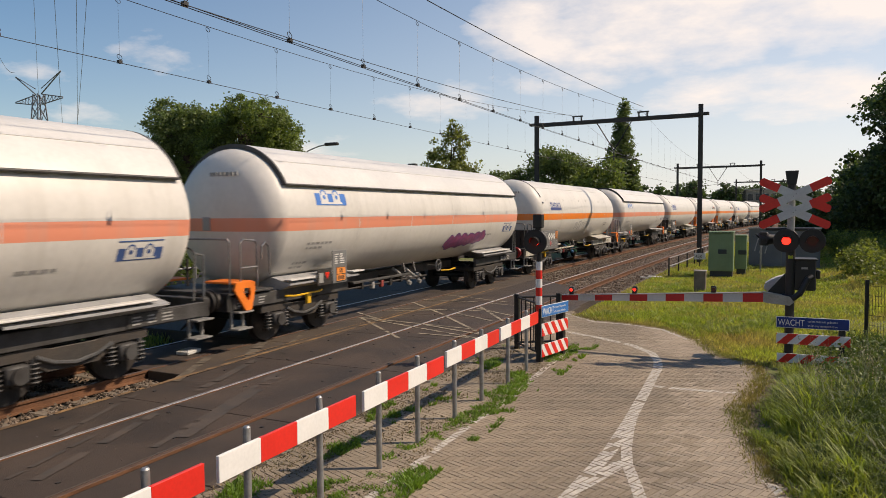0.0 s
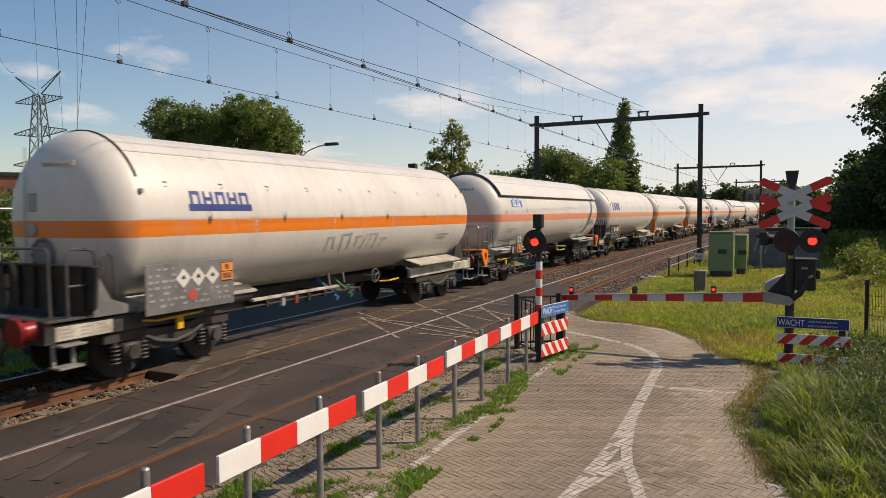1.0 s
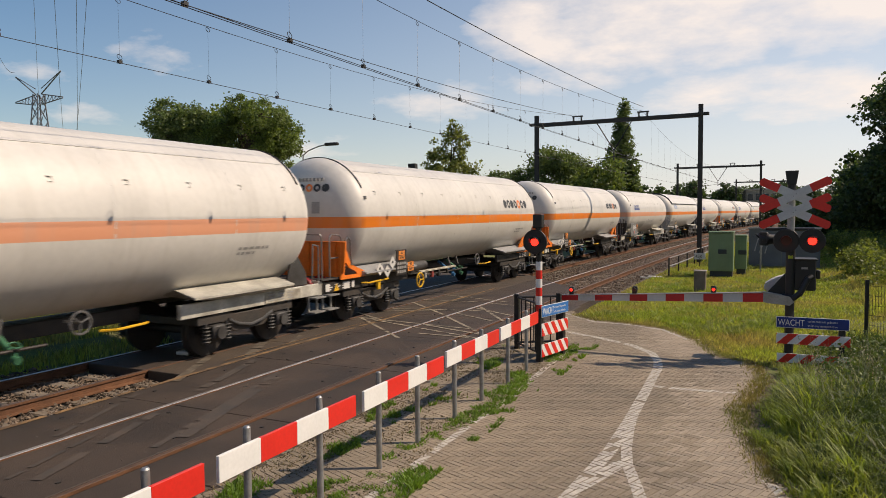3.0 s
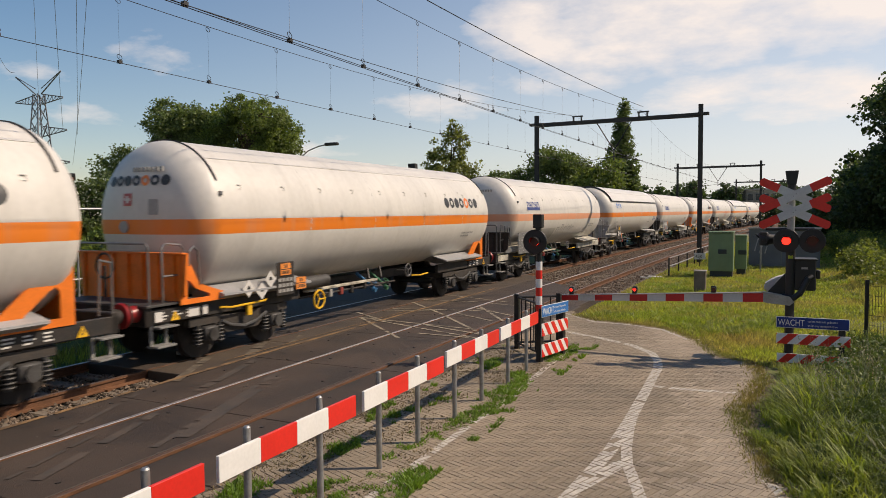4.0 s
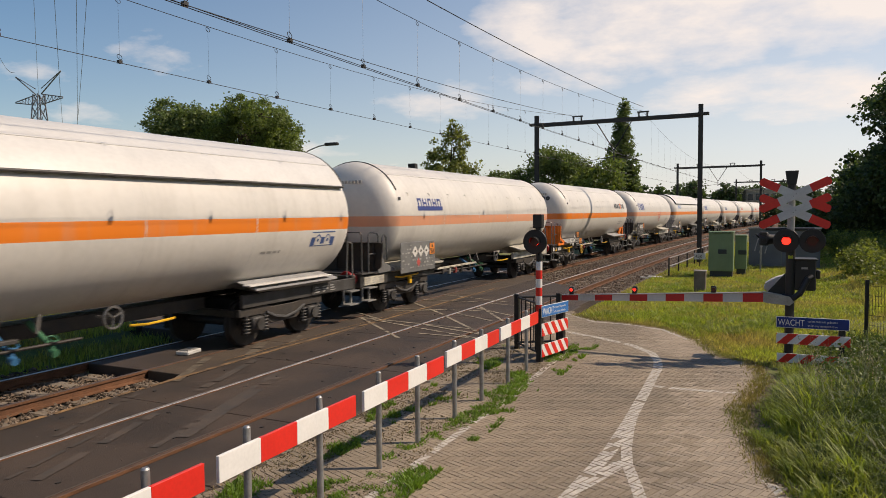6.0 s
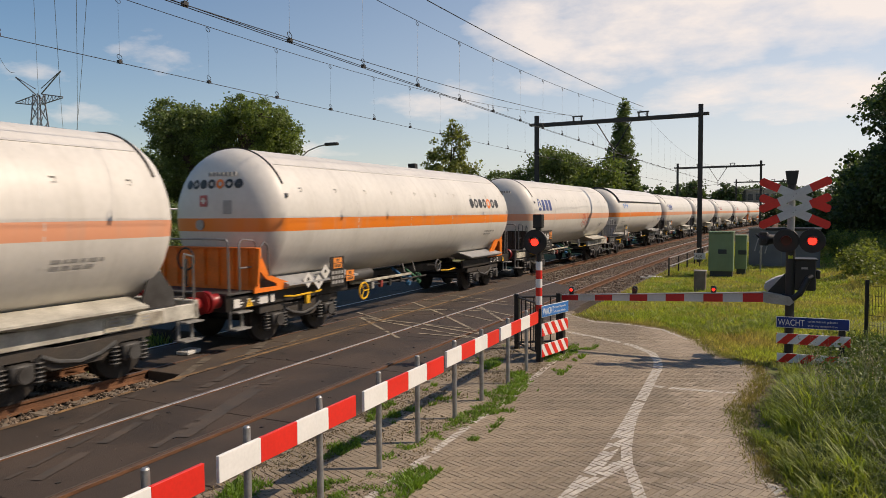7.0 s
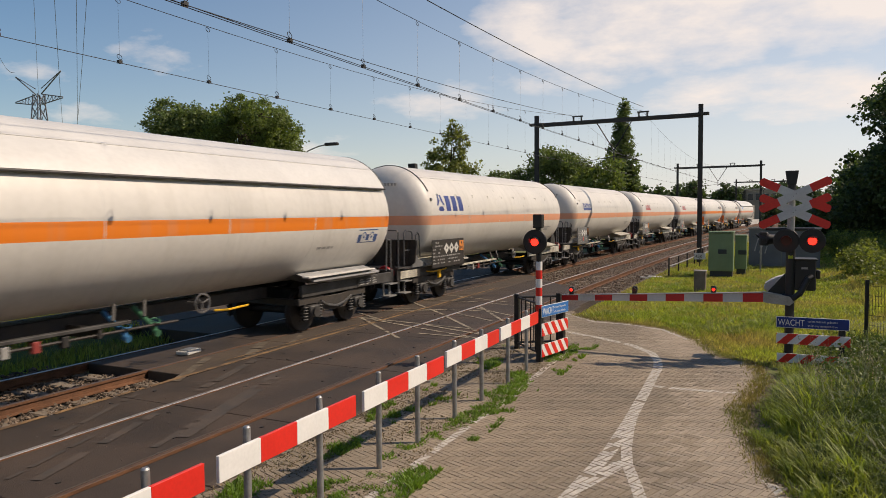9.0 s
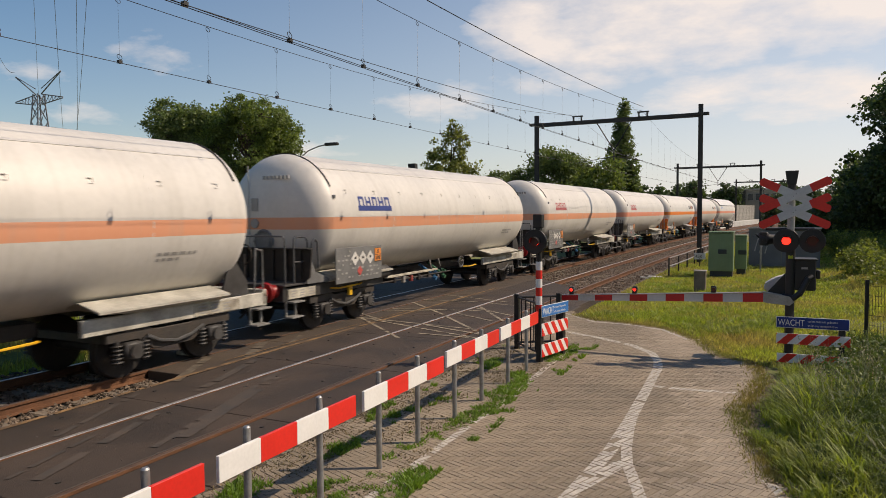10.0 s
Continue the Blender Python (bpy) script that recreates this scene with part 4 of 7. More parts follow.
            for i in range(6):
                bm.faces.new((lo[i], hi[i], hi[(i + 1) % 6], lo[(i + 1) % 6]))
            bmesh.ops.recalc_face_normals(bm, faces=bm.faces)
            part("saddle", bm, M["saddle"] if kind in ("bars", "star", "red") else M["silver"], w)
        # buffers, coupling
        for sx in (-0.88, 0.88):
            bm = bmesh.new()
            cyl(bm, (sx, end, 1.0), (sx, end - s * 0.18, 1.0), 0.15, 0.12, 18)
            cyl(bm, (sx, end - s * 0.18, 1.0), (sx, end - s * 0.27, 1.0), 0.09, seg=14)
            cyl(bm, (sx, end - s * 0.26, 1.0), (sx, end - s * 0.30, 1.0), 0.22, 0.20, 22)
            col = "red_paint" if (front and kind in ("star", "bars", "red", "round")) else ("orange_paint" if kind == "sun" and front and light else "red_paint" if kind in ("bars", "star") else "black")
            part("buffer", bm, M[col], w, smooth=True)
        bm = bmesh.new()
        box(bm, -0.1, 0.1, min(end, end - s * 0.25), max(end, end - s * 0.25), 0.92, 1.06, 0.02)
        tube(bm, [(0, end - s * 0.2, 0.95), (0.05, end - s * 0.28, 0.75), (0, end - s * 0.15, 0.6)], 0.035, 6)
        part("coupling", bm, M["black"], w)
        part("air_hose", tube(bmesh.new(), [(0.35, end, 0.9), (0.4, end - s * 0.2, 0.6), (0.3, end - s * 0.1, 0.45)], 0.022, 6), M["black"], w)
        # steps below the frame
        bm = bmesh.new()
        for z, yy in ((0.42, 0.0), (0.74, 0.05)):
            box(bm, 1.0, 1.28, end + s * 0.3 - 0.2 + yy, end + s * 0.3 + 0.2 + yy, z, z + 0.035, 0.006)
        box(bm, 1.05, 1.09, end + s * 0.3 - 0.18, end + s * 0.3 - 0.13, 0.42, 0.85)
        box(bm, 1.05, 1.09, end + s * 0.3 + 0.13, end + s * 0.3 + 0.18, 0.42, 0.85)
        part("step", bm, M["step_grey"], w)
        if front:
            bm = bmesh.new()
            box(bm, -1.15, 1.18, end - 0.02, end + 1.25, 1.10, 1.14, 0.006)
            part("platform", bm, M["grey_frame"], w)
            bm = bmesh.new()
            if kind == "sun":
                if light:
                    prism(bm, [(-1.08, 1.14), (1.08, 1.14), (1.30, 1.62), (1.40, 1.80), (-1.40, 1.80), (-1.30, 1.62)], 0.03, Matrix.Translation((0, -0.66, 0)))
                    part("guard_top", box(bmesh.new(), -1.42, 1.42, -0.72, -0.46, 1.80, 1.84, 0.01), M["silver"], w)
            else:
                top = 1.96 if kind == "round" else 1.86
                prism(bm, [(-1.3, 1.14), (1.14, 1.14), (1.3, 1.25), (1.36, top - 0.08), (1.36, top), (-1.36, top)], 0.05, Matrix.Translation((0, -0.78, 0)))
                box(bm, -1.36, 1.36, -0.86, -0.73, top, top + 0.025, 0.005)
                for k in range(7):
                    part("rib", box(bmesh.new(), -1.2 + k * 0.38, -1.17 + k * 0.38, -0.83, -0.78, 1.2, top - 0.02), plat, w)
            if kind != "sun" or light:
                part("end_guard", bm, M["silver"] if kind == "sun" else plat, w, {"round": "orange steel end guard", "sun": "grey end guard"}.get(kind, "black steel end guard"))
            for sx in (1.24, -1.20) if kind == "round" else ():
                bm = holed_plate(bmesh.new(), [(-0.05, 1.96), (0.10, 1.94), (0.38, 1.42), (0.98, 1.22), (0.98, 1.08), (-0.05, 1.08)], [(0.10, 1.50), (0.16, 1.48), (0.30, 1.34), (0.62, 1.22), (0.62, 1.17), (0.10, 1.17)], 0.04, Matrix.Translation((sx, -0.75, 0)) @ ALONG)
                part("gusset", bm, M["orange_paint"], w)
            for sx in (1.2, -1.16) if kind not in ("round", "sun") else ():
                part("gusset", prism(bmesh.new(), [(0, 1.10), (0.9, 1.10), (0.75, 1.18), (0.3, 1.35), (0.05, 1.80), (0, 1.80)], 0.04, Matrix.Translation((sx, -0.72, 0)) @ Matrix.Rotation(radians(90), 4, "Z")), M["guard_grey"], w)
            rail = M["steel"] if kind in ("round", "sun") else M["rail_grey"]
            for pts in ([(1.1, end + 0.1, 1.1), (1.1, end + 0.1, 2.1), (1.05, end + 0.1, 2.16), (-1.05, end + 0.1, 2.16), (-1.1, end + 0.1, 2.1), (-1.1, end + 0.1, 1.1)],
                        [(1.14, end + 0.35, 1.1), (1.14, end + 0.35, 2.08), (1.14, end + 0.42, 2.15), (1.14, end + 0.75, 2.12), (1.14, end + 0.82, 2.05), (1.14, end + 0.82, 1.1)],
                        [(1.14, end + 0.35, 1.6), (1.14, end + 0.82, 1.6)],
                        [(1.24, -0.6, 1.75), (1.24, -0.6, 2.0), (1.24, -0.5, 2.08), (1.24, -0.4, 2.0), (1.24, -0.36, 1.4)]):
                bm = tube(bmesh.new(), pts, 0.02, 7)
                part("handrail", bm, rail, w, smooth=True)
            if kind == "sun" and paint == "tank_salmon":
                for x0 in (1.18, -1.22):
                    bm = holed_plate(bmesh.new(), [(-1.36, 1.20), (-1.32, 1.34), (-0.80, 1.32), (-0.80, 1.15), (-0.90, 0.78), (-1.06, 0.78)], [(-1.12, 1.14), (-1.10, 1.22), (-0.94, 1.21), (-0.92, 1.12), (-0.96, 0.98), (-1.02, 0.98)], 0.05, Matrix.Translation((x0 + 0.05, 0, 0)) @ ALONG)
                    box(bm, min(x0, x0 - 0.75 * (1 if x0 > 0 else -1)), max(x0, x0 - 0.75 * (1 if x0 > 0 else -1)), -1.34, -0.82, 1.30, 1.345, 0.006)
                    part("tow_bracket", bm, M["orange_paint"], w, "orange steel towing bracket")
            bm = torus(bmesh.new(), (-0.2, end + 0.3, 1.75), (0, 1, 0), 0.22, 0.02, 18, 6)
            cyl(bm, (-0.2, end + 0.3, 1.2), (-0.2, end + 0.3, 1.75), 0.03)
            part("handbrake", bm, M["black"], w)
        else:
            if kind in ("bars", "star", "red"):
                for sx in (1.1, -1.14):
                    bm = bmesh.new()
                    prism(bm, [(-0.2, 1.08), (0.55, 1.08), (0.5, 1.35), (0.2, 1.75), (0.05, 1.75), (-0.05, 1.5)], 0.04, Matrix.Translation((sx, L, 0)) @ Matrix.Rotation(radians(90), 4, "Z"))
                    part("gusset", bm, M["grey_frame"], w)
            elif kind == "round":
                bm = box(bmesh.new(), -1.15, 1.15, L + 0.24, L + 0.29, 1.1, 2.0, 0.01)
                for sx in (1.16, -1.12):
                    holed_plate(bm, [(-1.05, 1.04), (-0.95, 1.20), (-0.10, 1.90), (0.22, 2.05), (0.28, 2.0), (0.28, 1.04)], [(-0.55, 1.16), (-0.48, 1.26), (-0.12, 1.56), (0.0, 1.62), (0.06, 1.55), (0.06, 1.16)], 0.04, Matrix.Translation((sx, L, 0)) @ ALONG)
                part("end_guard", bm, M["orange_paint"], w, "orange braced end guard")
            if kind == "round":
                yellow_triangle(w, 1.146, L + 0.3, 0.83)
            bm = tube(bmesh.new(), [(1.1, end - 0.1, 1.1), (1.1, end - 0.1, 1.9), (1.1, end - 0.3, 1.95), (1.1, end - 0.35, 1.1)], 0.018, 6)
            part("handrail", bm, M["steel"], w, smooth=True)
    # boards with hazard diamonds
    def board(y0, y1, z0, z1, x=1.42, parent=w, colour="black"):
        bm = bmesh.new()
        box(bm, x, x + 0.02, y0, y1, z0, z1, 0.005)
        return part("placard_board", bm, M[colour], parent)
    if kind in ("bars", "star", "red"):
        b = board(0.02, 2.2 if kind == "star" else 2.0, 1.02, 1.84, colour="black" if kind == "star" else "board_grey")
        dia = [(0.94, 1.57), (1.29, 1.57), (1.63, 1.57)] if kind == "star" else [(0.80, 1.57), (1.13, 1.57), (1.46, 1.57)]
        for y, z in dia:
            bm = bmesh.new()
            diamond(bm, 1.445, y, z, 0.165)
            hazard_mark(part("hazard_diamond", bm, M["white"], w), 1.445, y, z, 0.165)
        if kind != "star":
            bm = bmesh.new()
            diamond(bm, 1.443, 1.0, 1.27, 0.12)
            part("hazard_diamond", bm, M["sign_red_faded"], w, "small red hazard diamond")
        hazard_plate(w, 1.44, 1.86 if kind == "star" else 1.68, 2.15 if kind == "star" else 1.96, 1.45, 1.78)
        bm = bmesh.new()
        for k in range(7):
            y = 0.08
            while y < (0.62 if k < 4 else 1.85):
                d = rng.uniform(0.04, 0.13)
                if rng.random() < 0.7:
                    box(bm, 1.44, 1.447, y, y + d, 1.73 - k * 0.1, 1.77 - k * 0.1)
                y += d + rng.uniform(0.03, 0.10)
        tagged(part("data_writing", bm, M["faint"], b), kind="stuff")
        bm = bmesh.new()
        cyl(bm, (1.15, 2.1, 1.12), (1.15, 2.65, 1.12), 0.17, seg=18)
        part("air_tank", bm, M["grey_frame"], w, smooth=True)
    elif kind == "sun":
        if light:
            b = board(1.12, 2.05, 0.98, 1.78, x=1.42)
        else:
            b = board(1.52, 2.08, 1.06, 1.80, x=1.42, colour="board_grey")
            board(0.95, 1.49, 1.06, 1.40, x=1.42)
            hazard_plate(w, 1.442, 1.66, 2.0, 1.10, 1.42)
            bm = prism(bmesh.new(), [(1.22, 1.34), (1.40, 1.34), (1.31, 1.18)], -0.004, Matrix.Translation((1.442, 0, 0)) @ ALONG)
            part("hazard_triangle", bm, M["sign_red"], w, "small red hazard triangle")
            part("data_plate", box(bmesh.new(), 1.44, 1.447, 1.0, 1.16, 1.12, 1.34), M["faint"], w)
        for y, z in ((1.40, 1.30), (1.74, 1.30)) if light else ():
            bm = bmesh.new()
            diamond(bm, 1.445, y, z, 0.17)
            hazard_mark(part("hazard_diamond", bm, M["white"], w), 1.445, y, z, 0.17)
        if light:
            bm = bmesh.new()
            prism(bm, [(1.42, 1.52), (1.76, 1.52), (1.59, 1.74)], 0.006, Matrix.Translation((1.446, 0, 0)) @ Matrix.Rotation(radians(90), 4, "Z"))
            part("warning_triangle", bm, M["yellow_paint"], b, "yellow warning triangle")
        bm = bmesh.new()
        for k in range(5):
            for y in (1.18, 1.84) if light else (1.60, 1.80):
                box(bm, 1.44, 1.447, y, y + rng.uniform(0.08, 0.17), 1.70 - k * 0.05, 1.725 - k * 0.05)
        tagged(part("data_writing", bm, M["white"], b), kind="stuff")
        if light:
            hazard_plate(w, 1.40, 2.06, 2.36, 1.02, 1.29)
        for y0, y1 in ((0.1, 1.05), (2.4, 2.9), (L - 3.2, L - 0.5)):
            bm = bmesh.new()
            box(bm, 1.20, 1.40, y0, y1, 1.24, 1.275, 0.008)
            part("deck_edge", bm, M["white"], w)
    else:
        for y, z in ((0.75, 1.22), (1.12, 1.14), (1.38, 1.34)):
            bm = bmesh.new()
            diamond(bm, 1.36, y, z, 0.17)
            hazard_mark(part("hazard_diamond", bm, M["white"], w), 1.36, y, z, 0.17)
        b = board(1.55, 2.1, 0.98, 1.66, x=1.36)
        for y0, y1, z0, z1 in ((1.66, 1.98, 1.38, 1.64), (2.15, 2.48, 1.05, 1.32)):
            hazard_plate(w, 1.382, y0, y1, z0, z1)
        bm = bmesh.new()
        for k in range(3):
            for q in range(4):
                box(bm, 1.38, 1.384, 1.60 + q * 0.12, 1.69 + q * 0.12, 1.04 + k * 0.11, 1.11 + k * 0.11)
        tagged(part("data_writing", bm, M["faint"], w), kind="stuff")
        yellow_triangle(w, 1.146, -0.95, 0.83)
        for y0, d in ((-0.55, 0.25), (-0.22, 0.12), (-1.28, 0.16)):
            part("data_plate", box(bmesh.new(), 1.14, 1.150, y0, y0 + d, 0.84, 1.01, 0.003), M["white"], w, "small white data plate")
        bm = bmesh.new()
        cyl(bm, (1.1, 2.6, 1.12), (1.1, 3.6, 1.12), 0.14, seg=18)
        part("air_tank", bm, M["grey_frame"], w, smooth=True)
        bm = torus(bmesh.new(), (1.2, 3.2, 0.72), (1, 0, 0), 0.2, 0.025, 20, 6)
        for k in range(3):
            a = k * 2.09
            cyl(bm, (1.2, 3.2, 0.72), (1.2, 3.2 + 0.2 * math.cos(a), 0.72 + 0.2 * math.sin(a)), 0.018, seg=6)
        part("handwheel", bm, M["yellow_paint"], w, "yellow spoked handwheel")
    # pipes and valves between the bogies
    bm = bmesh.new()
    box(bm, -0.25, 0.25, 2.6, L - 3.2, 0.78, 1.02, 0.02)
    part("underframe_beam", bm, M["black"], w)
    part("side_rail", box(bmesh.new(), 0.9, 1.02, 3.0, 6.0, 0.88, 0.94, 0.01), M["dirty_white"] if kind != "sun" else grey, w)
    part("brake_pipe", cyl(bmesh.new(), (0.95, 2.8, 0.78), (0.95, 7.0, 0.78), 0.025, seg=8), M["black"], w)
    for y in (3.4, 5.4):
        part("hanger", box(bmesh.new(), 0.2, 1.0, y, y + 0.08, 0.72, 0.9, 0.01), M["black"], w)
    for k, y in enumerate((3.9, 4.35, 4.8)):
        bm = bmesh.new()
        box(bm, 0.9, 1.0, y, y + 0.12, 0.68, 0.86, 0.015)
        part("brake_gear", bm, M[("faint", "red_dull", "black")[k]], w)
    for k, (y, c) in enumerate(((5.95, "valve_blue"), (6.55, "valve_green"))):
        bm = bmesh.new()
        cyl(bm, (0.4, y, 1.05), (0.92, y, 0.70), 0.045, seg=10)
        cyl(bm, (0.90, y, 0.66), (1.0, y, 0.63), 0.06, seg=12)
        cyl(bm, (0.92, y, 0.66), (0.92, y, 0.82), 0.03, seg=10)
        torus(bm, (0.94, y, 0.85), (0.5, 0, 1), 0.075, 0.012, 14, 5)
        part("valve", bm, M[c if kind != "sun" or light else "faint"], w, smooth=True)
        bm = bmesh.new()
        cyl(bm, (0.8, y - 0.1, 1.2), (0.95, y - 0.25, 0.95), 0.03, seg=8)
        part("valve_lever", bm, M["grey_frame"], w)
    bm = torus(bmesh.new(), (1.16, 7.4, 1.05), (1, 0, 0), 0.17, 0.02, 18, 6)
    for k in range(3):
        a = k * 2.09 + 0.4
        cyl(bm, (1.16, 7.4, 1.05), (1.16, 7.4 + 0.17 * math.cos(a), 1.05 + 0.17 * math.sin(a)), 0.015, seg=6)
    cyl(bm, (1.16, 7.4, 1.05), (0.8, 7.4, 1.05), 0.02, seg=6)
    part("handwheel", bm, M["steel"], w, "grey spoked handwheel")
    bm = tube(bmesh.new(), [(1.05, 7.8, 0.86), (1.2, 8.0, 0.86), (1.2, 8.5, 0.88), (1.05, 8.7, 0.86)], 0.022, 6)
    part("brake_handle", bm, M["yellow_paint"], w, "yellow brake changeover handle")
    bm = bmesh.new()
    tube(bm, [(1.15, 0.2, 0.92), (1.25, 0.4, 0.90), (1.25, 1.3, 0.92), (1.15, 1.5, 0.92)], 0.022, 6)
    box(bm, 1.17, 1.24, 0.85, 0.98, 0.68, 0.92, 0.01)
    part("brake_handle", bm, M["yellow_paint"], w, "yellow brake changeover handle")
    # bogies
    ws = WHEEL.get("mesh")
    c = (back - 2.3) / 2
    for y in (c - 4.6, c + 5.65) if kind != "sun" else (c - 5.0, c + 5.75):
        ws = build_bogie(w, y, ws, light or kind in ("bars", "star"))
        WHEEL["mesh"] = ws
    return w


WHEEL = {}
M["bogie_dark"] = mat("grimy dark bogie steel", (0.034, 0.031, 0.028), 0.65, 0.1, 4, 0.4, 40, 0.15, second=(0.060, 0.048, 0.038))
M["step_grey"] = mat("worn grey step", (0.24, 0.235, 0.22), 0.6, 0.2, 4, 0.3, 40, 0.05)
M["guard_grey"] = mat("weathered light grey paint", (0.20, 0.20, 0.195), 0.55, 0.05, 2, 0.3, 30, 0.04)
M["silver"] = mat("dull silver paint", (0.36, 0.36, 0.36), 0.5, 0.1, 2, 0.2, 30, 0.03)
M["saddle"] = mat("cream saddle paint, grimy", (0.52, 0.50, 0.43), 0.5, 0, 2, 0.25, 30, 0.03, second=(0.28, 0.26, 0.22))
M["weld"] = mat("weld seam", (0.60, 0.58, 0.54), 0.5, 0, 4, 0.1, 30, 0)
M["board_grey"] = mat("grey board", (0.16, 0.16, 0.155), 0.6, 0, 3, 0.25, 30, 0.02)
M["rail_grey"] = mat("dark grey tube", (0.10, 0.10, 0.10), 0.5, 0.3, 3, 0.2, 30, 0.02)
M["red_dull"] = mat("dull red paint", (0.30, 0.05, 0.04), 0.5, 0, 3, 0.2, 30, 0.02)
M["valve_green"] = mat("green valve paint", (0.05, 0.17, 0.09), 0.45, 0, 3, 0.2, 30, 0.02)
M["valve_blue"] = mat("blue valve paint", (0.04, 0.16, 0.32), 0.45, 0, 3, 0.2, 30, 0.02)
M["navy_soft"] = mat("dark blue badge paint", (0.05, 0.10, 0.26), 0.4, 0, 3, 0.1, 30, 0)
M["sign_red_faded"] = mat("faded red badge paint", (0.45, 0.08, 0.07), 0.4, 0, 3, 0.1, 30, 0)
M["graffiti"] = mat("plum spray paint", (0.30, 0.055, 0.14), 0.5, 0, 3, 0.5, 9, 0, second=(0.20, 0.05, 0.17))
M["graffiti_blue"] = mat("violet spray paint", (0.16, 0.07, 0.22), 0.5, 0, 3, 0.3, 12, 0)
M["graffiti_grey"] = mat("grey spray paint", (0.44, 0.43, 0.40), 0.5, 0, 3, 0.3, 12, 0)
M["graffiti_red"] = mat("red spray paint", (0.65, 0.12, 0.07), 0.5, 0, 3, 0.3, 12, 0)

ORDER = [("sun", "tank_salmon", -4.80), ("sun", "tank_salmon", 11.48), ("bars", "tank_orange", 28.18), ("sun", "tank_salmon", 43.84), ("star", "tank_pale", 60.50),
         ("round", "tank_orange", 75.42), ("round", "tank_orange", 90.91), ("bars", "tank_pale", 106.51), ("sun", "tank_orange", 122.05), ("bars", "tank_pale", 138.09),
         ("round", "tank_orange", 153.76), ("star", "tank_pale", 169.45), ("sun", "tank_orange", 184.90), ("star", "tank_pale", 200.92), ("bars", "tank_pale", 216.42),
         ("red", "tank_pale", 232.26), ("red", "tank_salmon", 247.88), ("round", "tank_orange", 263.43), ("round", "tank_pale", 279.00), ("sun", "tank_salmon", 294.57)]
WAGONS = []
MADE = {}


def scrawl(wagon, y0, z0, w, h, material, seed, solid=False):
    """A sprayed scrawl on the shell: strokes of uneven width."""
    rng = random.Random(seed)
    bm = bmesh.new()
    n = 9
    for k in range(n):
        y = y0 + w * k / n
        a, b = rng.uniform(0, 0.3), rng.uniform(0.6, 1.0)
        t = w / n * (1.15 if solid else 0.28)
        lean = rng.uniform(-0.1, 0.2)
        m = 5
        for j in range(m):
            za, zb = z0 + h * (a + (b - a) * j / m), z0 + h * (a + (b - a) * (j + 1) / m)
            ya, yb = y + lean * j / m, y + lean * (j + 1) / m
            decal(bm, [(ya, za), (ya + t, za), (yb + t, zb), (yb, zb)], 0.004 + 0.0004 * (k % 4))
        if not solid and k % 2 == 0:
            rect(bm, y, y + w / n * 1.1, z0 + h * b - 0.05, z0 + h * b, 0.0062)
    tagged(part("sprayed_scrawl", bm, material, wagon), kind="stuff")


def blob_band(wagon, y0, z0, w, h):
    """A sprayed band of swollen letters: one cloud-edged fill on a slightly larger outline."""
    n = 60
    for grow, off, colour in ((0.035, 0.004, "graffiti_blue"), (0.0, 0.007, "graffiti")):
        bm = bmesh.new()
        for k in range(n):
            ends = []
            for j in (k, k + 1):
                u = j / n
                fade = min(1, 8 * u + 0.3, 8 * (1 - u) + 0.25)
                top = h * (0.62 + 0.25 * u) + 0.13 * abs(math.sin(u * 19.0)) * (0.7 + 0.3 * math.sin(u * 7))
                low = 0.06 * abs(math.sin(u * 15.0 + 1)) + 0.16 * u
                mid = 0.5 * (top + low)
                ends.append((y0 + w * u + grow * (2 * u - 1), z0 + mid - (mid - low) * fade - grow, z0 + mid + (top - mid) * fade + grow))
            (ya, la, ta), (yb, lb, tb) = ends
            for i in range(5):
                f, g = i / 5, (i + 1) / 5
                decal(bm, [(ya, la + (ta - la) * f), (yb, lb + (tb - lb) * f), (yb, lb + (tb - lb) * g), (ya, la + (ta - la) * g)], off)
        bmesh.ops.remove_doubles(bm, verts=bm.verts, dist=0.0005)
        part("sprayed_scrawl", bm, M[colour], wagon, "plum and blue sprayed letters")


for kind, paint, s in ORDER:
    key = (kind, paint)
    if key in MADE:
        ob = copy_thing(MADE[key], pose(FAR_TRACK, s, 0))
    else:
        ob = MADE[key] = build_wagon(kind, paint, len(MADE) + 11, light=paint != "tank_salmon")
    WAGONS.append((ob, s))
# one salmon-striped wagon has the towing bracket at its rear corner too
bm = holed_plate(bmesh.new(), [(14.72, 1.20), (14.68, 1.34), (14.18, 1.36), (14.18, 1.20), (14.30, 0.76), (14.44, 0.76)], [(14.52, 1.14), (14.50, 1.22), (14.34, 1.22), (14.32, 1.12), (14.36, 0.98), (14.42, 0.98)], 0.05, Matrix.Translation((1.23, 0, 0)) @ ALONG)
box(bm, 0.43, 1.18, 14.2, 14.7, 1.31, 1.355, 0.006)
part("tow_bracket", bm, M["orange_paint"], WAGONS[3][0], "orange steel towing bracket")
blob_band(WAGONS[1][0], 7.75, 1.47, 3.0, 0.54)
scrawl(WAGONS[2][0], 5.0, 1.75, 2.6, 0.45, M["graffiti_grey"], 3)
bm = bmesh.new()
rect(bm, 2.5, 5.0, 1.42, 1.92, 0.003)
part("overpaint", bm, M["grey_over"], WAGONS[7][0], "grey overpainted patch")
scrawl(WAGONS[7][0], 5.2, 1.7, 2.6, 0.4, M["graffiti_grey"], 4)
scrawl(WAGONS[11][0], 7.0, 1.85, 1.3, 0.75, M["graffiti_red"], 5)


